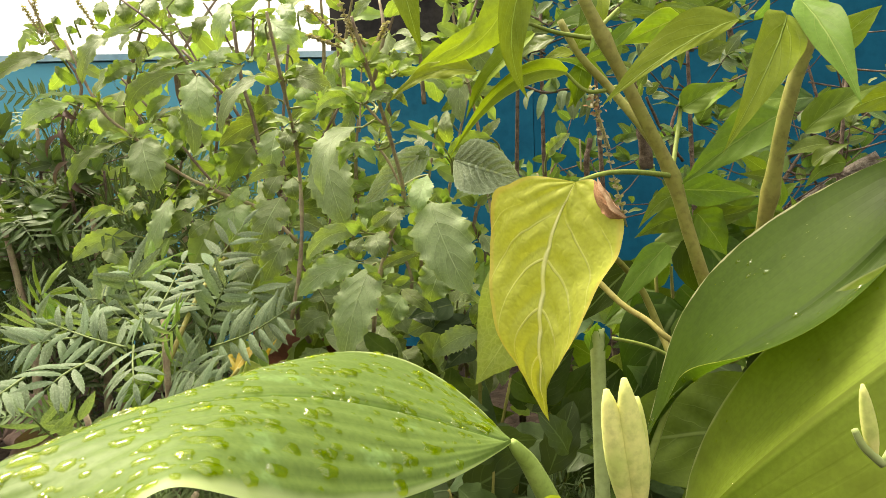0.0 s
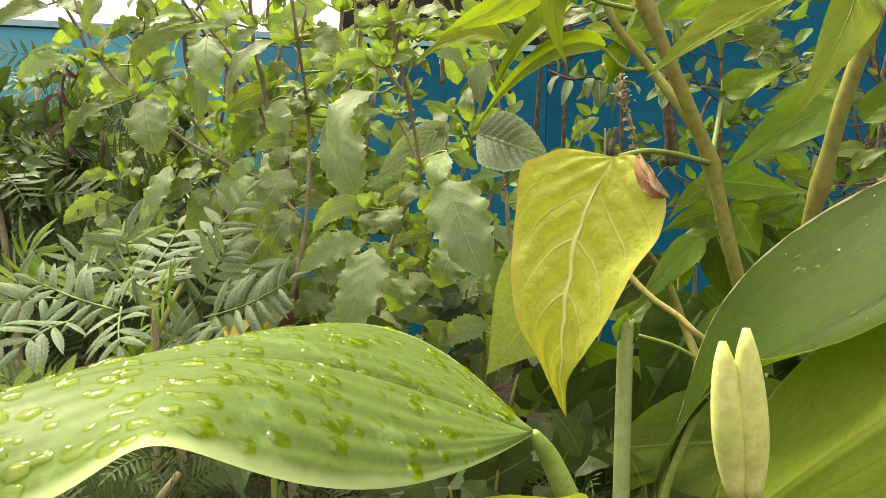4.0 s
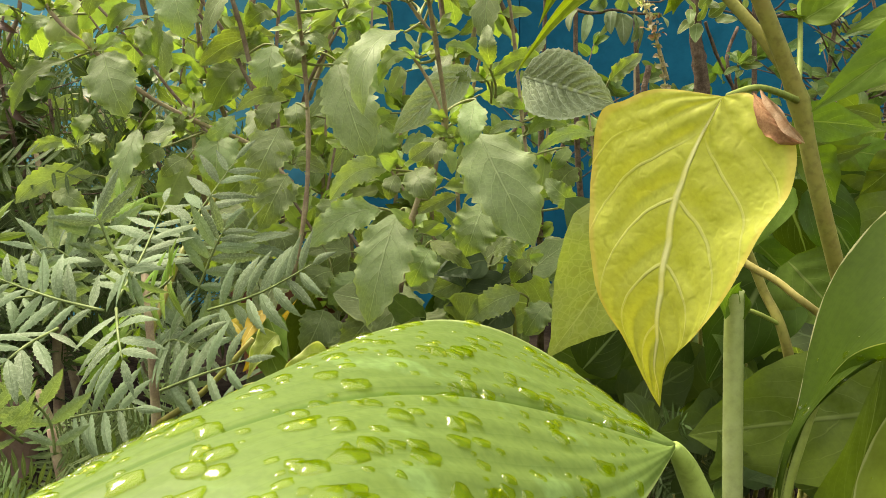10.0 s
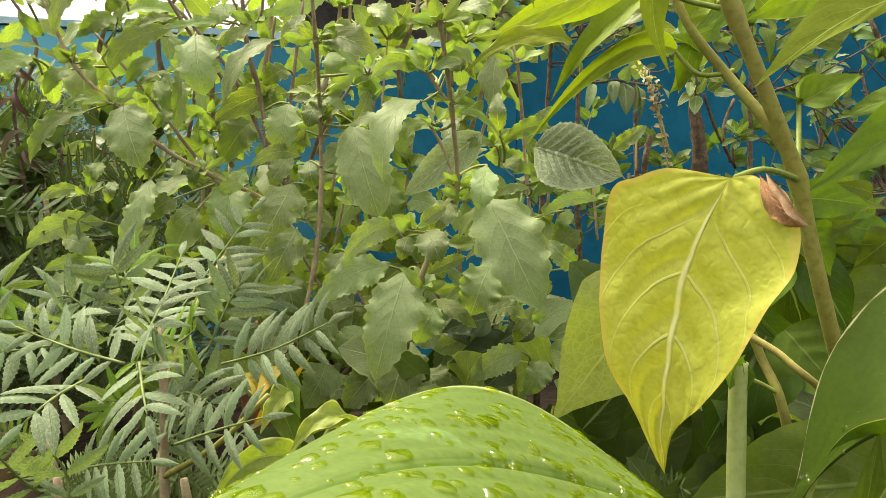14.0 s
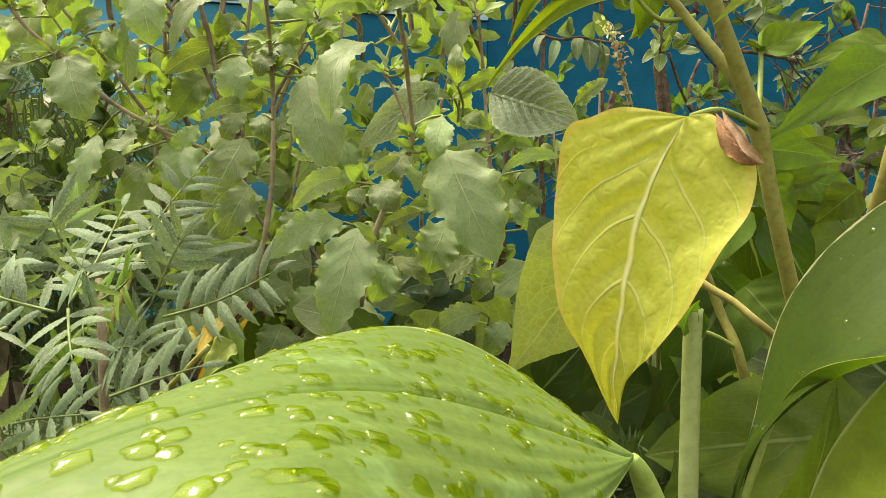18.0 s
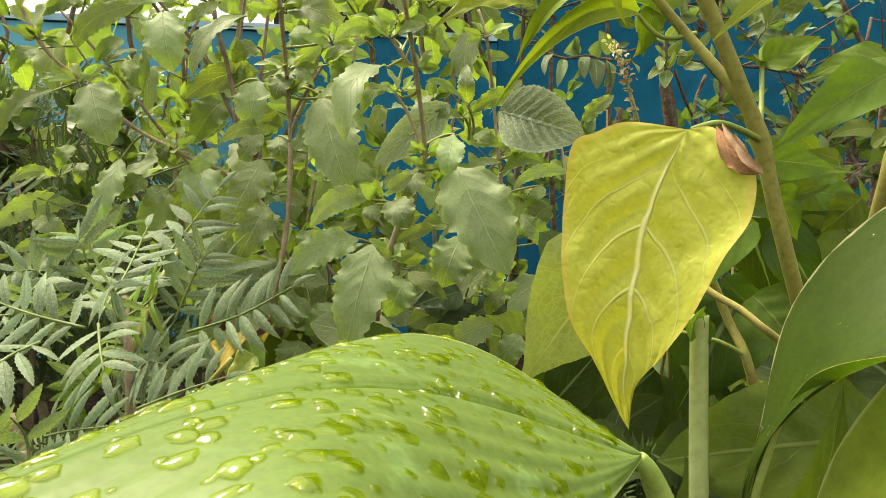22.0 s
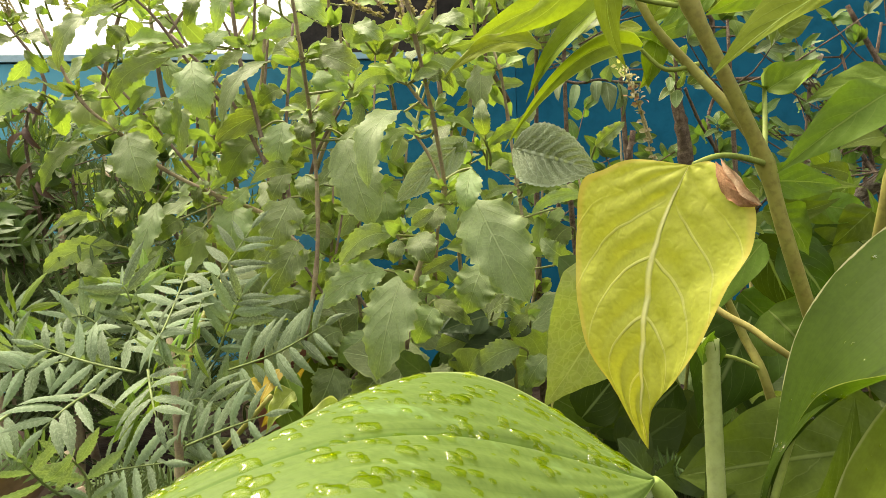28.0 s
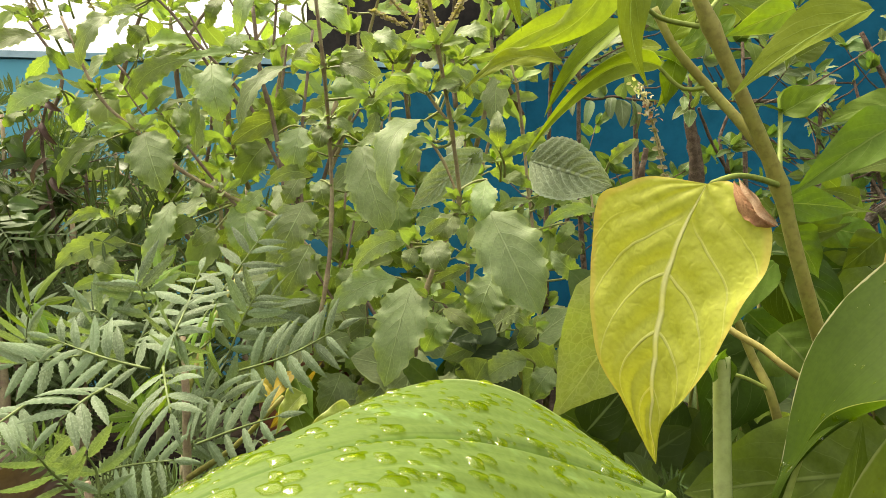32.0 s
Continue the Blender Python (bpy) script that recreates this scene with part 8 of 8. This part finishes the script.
leaf(flowers, (0.1314, 0.5779, 1.0976), (0.1329, 0.5800, 1.0959), 0.0014, -10.8624, 0.06, "young", material=M_CREAM, name="petal", along=5, across=2, teeth=0)
leaf(flowers, (0.1381, 0.5907, 1.0967), (0.1346, 0.5800, 1.0924), 0.0016, 13.1879, 0.06, "young", material=M_CREAM, name="petal", along=5, across=2, teeth=0)
leaf(flowers, (0.1379, 0.5811, 1.0941), (0.1358, 0.5800, 1.0901), 0.0026, 15.2885, 0.06, "young", material=M_FLORET, name="petal", along=5, across=2, teeth=0)
leaf(flowers, (0.1383, 0.5763, 1.0962), (0.1400, 0.5800, 1.0998), 0.0018, -42.473, 0.06, "young", material=M_FLORET, name="petal", along=5, across=2, teeth=0)
leaf(flowers, (0.1376, 0.5829, 1.0923), (0.1396, 0.5800, 1.0933), 0.0019, 44.1898, 0.06, "young", material=M_DRY, name="petal", along=5, across=2, teeth=0)
leaf(flowers, (0.1402, 0.5784, 1.0912), (0.1408, 0.5800, 1.0881), 0.0021, -23.6633, 0.06, "young", material=M_FLORET, name="petal", along=5, across=2, teeth=0)
leaf(flowers, (0.1353, 0.5789, 1.0907), (0.1338, 0.5800, 1.0934), 0.0019, -4.94294, 0.06, "young", material=M_FLORET, name="petal", along=5, across=2, teeth=0)
leaf(flowers, (0.1437, 0.5900, 1.0940), (0.1421, 0.5800, 1.0965), 0.0028, -0.367253, 0.06, "young", material=M_DRY, name="petal", along=5, across=2, teeth=0)
leaf(flowers, (0.1355, 0.5791, 1.0913), (0.1368, 0.5800, 1.0947), 0.0021, 33.6829, 0.06, "young", material=M_FLORET, name="petal", along=5, across=2, teeth=0)
leaf(flowers, (0.1371, 0.5796, 1.0898), (0.1385, 0.5800, 1.0875), 0.0017, -7.06103, 0.06, "young", material=M_FLORET, name="petal", along=5, across=2, teeth=0)
leaf(flowers, (0.1315, 0.5761, 1.0904), (0.1361, 0.5800, 1.0926), 0.0023, 30.2511, 0.06, "young", material=M_DRY, name="petal", along=5, across=2, teeth=0)
leaf(flowers, (0.1359, 0.5812, 1.0914), (0.1326, 0.5800, 1.0944), 0.0027, 21.0461, 0.06, "young", material=M_FLORET, name="petal", along=5, across=2, teeth=0)
leaf(flowers, (0.1436, 0.5855, 1.0908), (0.1394, 0.5800, 1.0897), 0.0016, -20.77, 0.06, "young", material=M_FLORET, name="petal", along=5, across=2, teeth=0)
leaf(flowers, (0.1429, 0.5911, 1.0888), (0.1377, 0.5800, 1.0831), 0.0027, -33.0975, 0.06, "young", material=M_DRY, name="petal", along=5, across=2, teeth=0)
leaf(flowers, (0.1424, 0.5821, 1.0882), (0.1445, 0.5800, 1.0889), 0.0017, -33.7883, 0.06, "young", material=M_FLORET, name="petal", along=5, across=2, teeth=0)
leaf(flowers, (0.1391, 0.5914, 1.0868), (0.1326, 0.5800, 1.0855), 0.0022, -44.7479, 0.06, "young", material=M_FLORET, name="petal", along=5, across=2, teeth=0)
leaf(flowers, (0.1348, 0.5839, 1.0856), (0.1291, 0.5800, 1.0865), 0.0030, 44.4015, 0.06, "young", material=M_DRY, name="petal", along=5, across=2, teeth=0)
leaf(flowers, (0.1365, 0.5765, 1.0866), (0.1404, 0.5800, 1.0901), 0.0025, -48.9764, 0.06, "young", material=M_FLORET, name="petal", along=5, across=2, teeth=0)
leaf(flowers, (0.1365, 0.5887, 1.0854), (0.1323, 0.5800, 1.0861), 0.0018, 27.6045, 0.06, "young", material=M_FLORET, name="petal", along=5, across=2, teeth=0)
leaf(flowers, (0.1418, 0.5822, 1.0846), (0.1371, 0.5800, 1.0823), 0.0028, 42.7001, 0.06, "young", material=M_DRY, name="petal", along=5, across=2, teeth=0)
leaf(flowers, (0.1423, 0.5845, 1.0839), (0.1458, 0.5800, 1.0857), 0.0032, -38.7323, 0.06, "young", material=M_FLORET, name="petal", along=5, across=2, teeth=0)
leaf(flowers, (0.1408, 0.5804, 1.0813), (0.1417, 0.5800, 1.0780), 0.0020, -26.7661, 0.06, "young", material=M_FLORET, name="petal", along=5, across=2, teeth=0)
leaf(flowers, (0.1459, 0.5871, 1.0839), (0.1476, 0.5800, 1.0808), 0.0025, -47.3449, 0.06, "young", material=M_DRY, name="petal", along=5, across=2, teeth=0)
leaf(flowers, (0.1364, 0.5762, 1.0841), (0.1360, 0.5800, 1.0882), 0.0023, -25.3008, 0.06, "young", material=M_FLORET, name="petal", along=5, across=2, teeth=0)
leaf(flowers, (0.1380, 0.5813, 1.0814), (0.1343, 0.5800, 1.0794), 0.0023, -46.0871, 0.06, "young", material=M_FLORET, name="petal", along=5, across=2, teeth=0)
leaf(flowers, (0.1390, 0.5785, 1.0800), (0.1352, 0.5800, 1.0811), 0.0026, -45.7969, 0.06, "young", material=M_DRY, name="petal", along=5, across=2, teeth=0)
spot = thing("low_leafy_plant", "dark leaves flecked with white under the basil", "plant")
leaf(spot, (0.0390, 0.5450, 0.9191), (-0.0042, 0.5300, 0.9080), 0.0268, 10, 0.06, "dark", material=M_SPOT)
leaf(spot, (0.0222, 0.5450, 0.9355), (-0.0109, 0.5300, 0.9274), 0.0230, 10, 0.06, "dark", material=M_SPOT)
leaf(spot, (0.0364, 0.5450, 0.9036), (0.0157, 0.5300, 0.8881), 0.0215, 10, 0.06, "dark", material=M_SPOT)
leaf(spot, (-0.0010, 0.5450, 0.9365), (0.0095, 0.5300, 0.9189), 0.0230, 10, 0.06, "dark", material=M_SPOT)
leaf(spot, (0.0492, 0.5450, 0.9304), (0.0285, 0.5300, 0.9218), 0.0191, 10, 0.06, "dark", material=M_SPOT)
put("stem", tube_mesh(((0.0390, 0.5450, 0.9191), (0.0416, 0.5500, 0.8787), (0.0390, 0.5600, 0.7954)), (0.00117, 0.00138, 0.00161), sides=8), M_STEM, spot)
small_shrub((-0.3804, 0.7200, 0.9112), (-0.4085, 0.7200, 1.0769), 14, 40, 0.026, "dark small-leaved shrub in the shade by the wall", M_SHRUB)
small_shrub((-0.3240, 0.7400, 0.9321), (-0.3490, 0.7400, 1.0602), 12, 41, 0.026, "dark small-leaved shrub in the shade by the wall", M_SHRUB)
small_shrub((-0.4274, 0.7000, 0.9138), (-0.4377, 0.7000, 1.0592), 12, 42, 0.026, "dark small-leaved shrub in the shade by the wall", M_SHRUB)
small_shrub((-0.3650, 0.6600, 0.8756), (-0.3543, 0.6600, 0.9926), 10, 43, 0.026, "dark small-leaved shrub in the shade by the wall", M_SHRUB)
dead = thing("dry_twig", "dry brown twig with curled dead leaves", "twig")
put("twig", tube_mesh(((-0.3494, 0.7000, 0.9694), (-0.3582, 0.6900, 1.0356), (-0.3587, 0.6800, 1.0887), (-0.3517, 0.6800, 1.1203)), (0.00222, 0.00182, 0.00143, 0.00107), rough=0.5, sides=8), M_BARK, dead)
leaf(dead, (-0.3567, 0.6800, 1.0940), (-0.3705, 0.6750, 1.0699), 0.0075, 20, 0.2, "young", material=M_DRYLEAF, teeth=0, fold=0.7)
leaf(dead, (-0.3576, 0.6800, 1.0993), (-0.3425, 0.6750, 1.0773), 0.0069, 20, 0.2, "young", material=M_DRYLEAF, teeth=0, fold=0.7)
leaf(dead, (-0.3549, 0.6800, 1.1098), (-0.3662, 0.6750, 1.1042), 0.0064, 20, 0.2, "young", material=M_DRYLEAF, teeth=0, fold=0.7)
leaf(dead, (-0.3536, 0.6800, 1.1151), (-0.3385, 0.6750, 1.1062), 0.0064, 20, 0.2, "young", material=M_DRYLEAF, teeth=0, fold=0.7)
leaf(dead, (-0.3524, 0.6800, 1.0673), (-0.3634, 0.6750, 1.0432), 0.0075, 20, 0.2, "young", material=M_DRYLEAF, teeth=0, fold=0.7)
leaf(dead, (-0.3508, 0.6800, 1.0512), (-0.3332, 0.6750, 1.0347), 0.0070, 20, 0.2, "young", material=M_DRYLEAF, teeth=0, fold=0.7)
leaf(dead, (-0.3484, 0.6800, 1.0298), (-0.3591, 0.6750, 1.0137), 0.0064, 20, 0.2, "young", material=M_DRYLEAF, teeth=0, fold=0.7)
leaf(marigold, (-0.0889, 0.4000, 0.9310), (-0.0965, 0.3850, 0.9164), 0.0086, 10, 0.06, "soft", material=M_WITHER, along=14, across=4, name="withered_leaf", label="orange-yellow withering leaf")
leaf(marigold, (-0.0869, 0.4000, 0.9286), (-0.0750, 0.3850, 0.9095), 0.0126, -10, 0.06, "soft", material=M_SOFT2, along=14, across=4)
leaf(marigold, (-0.1023, 0.4100, 0.8994), (-0.0727, 0.4000, 0.9365), 0.0065, 20, 0.06, "lance", material=M_WITHER, along=14, across=3, name="withered_leaf", label="orange-yellow withering leaf")
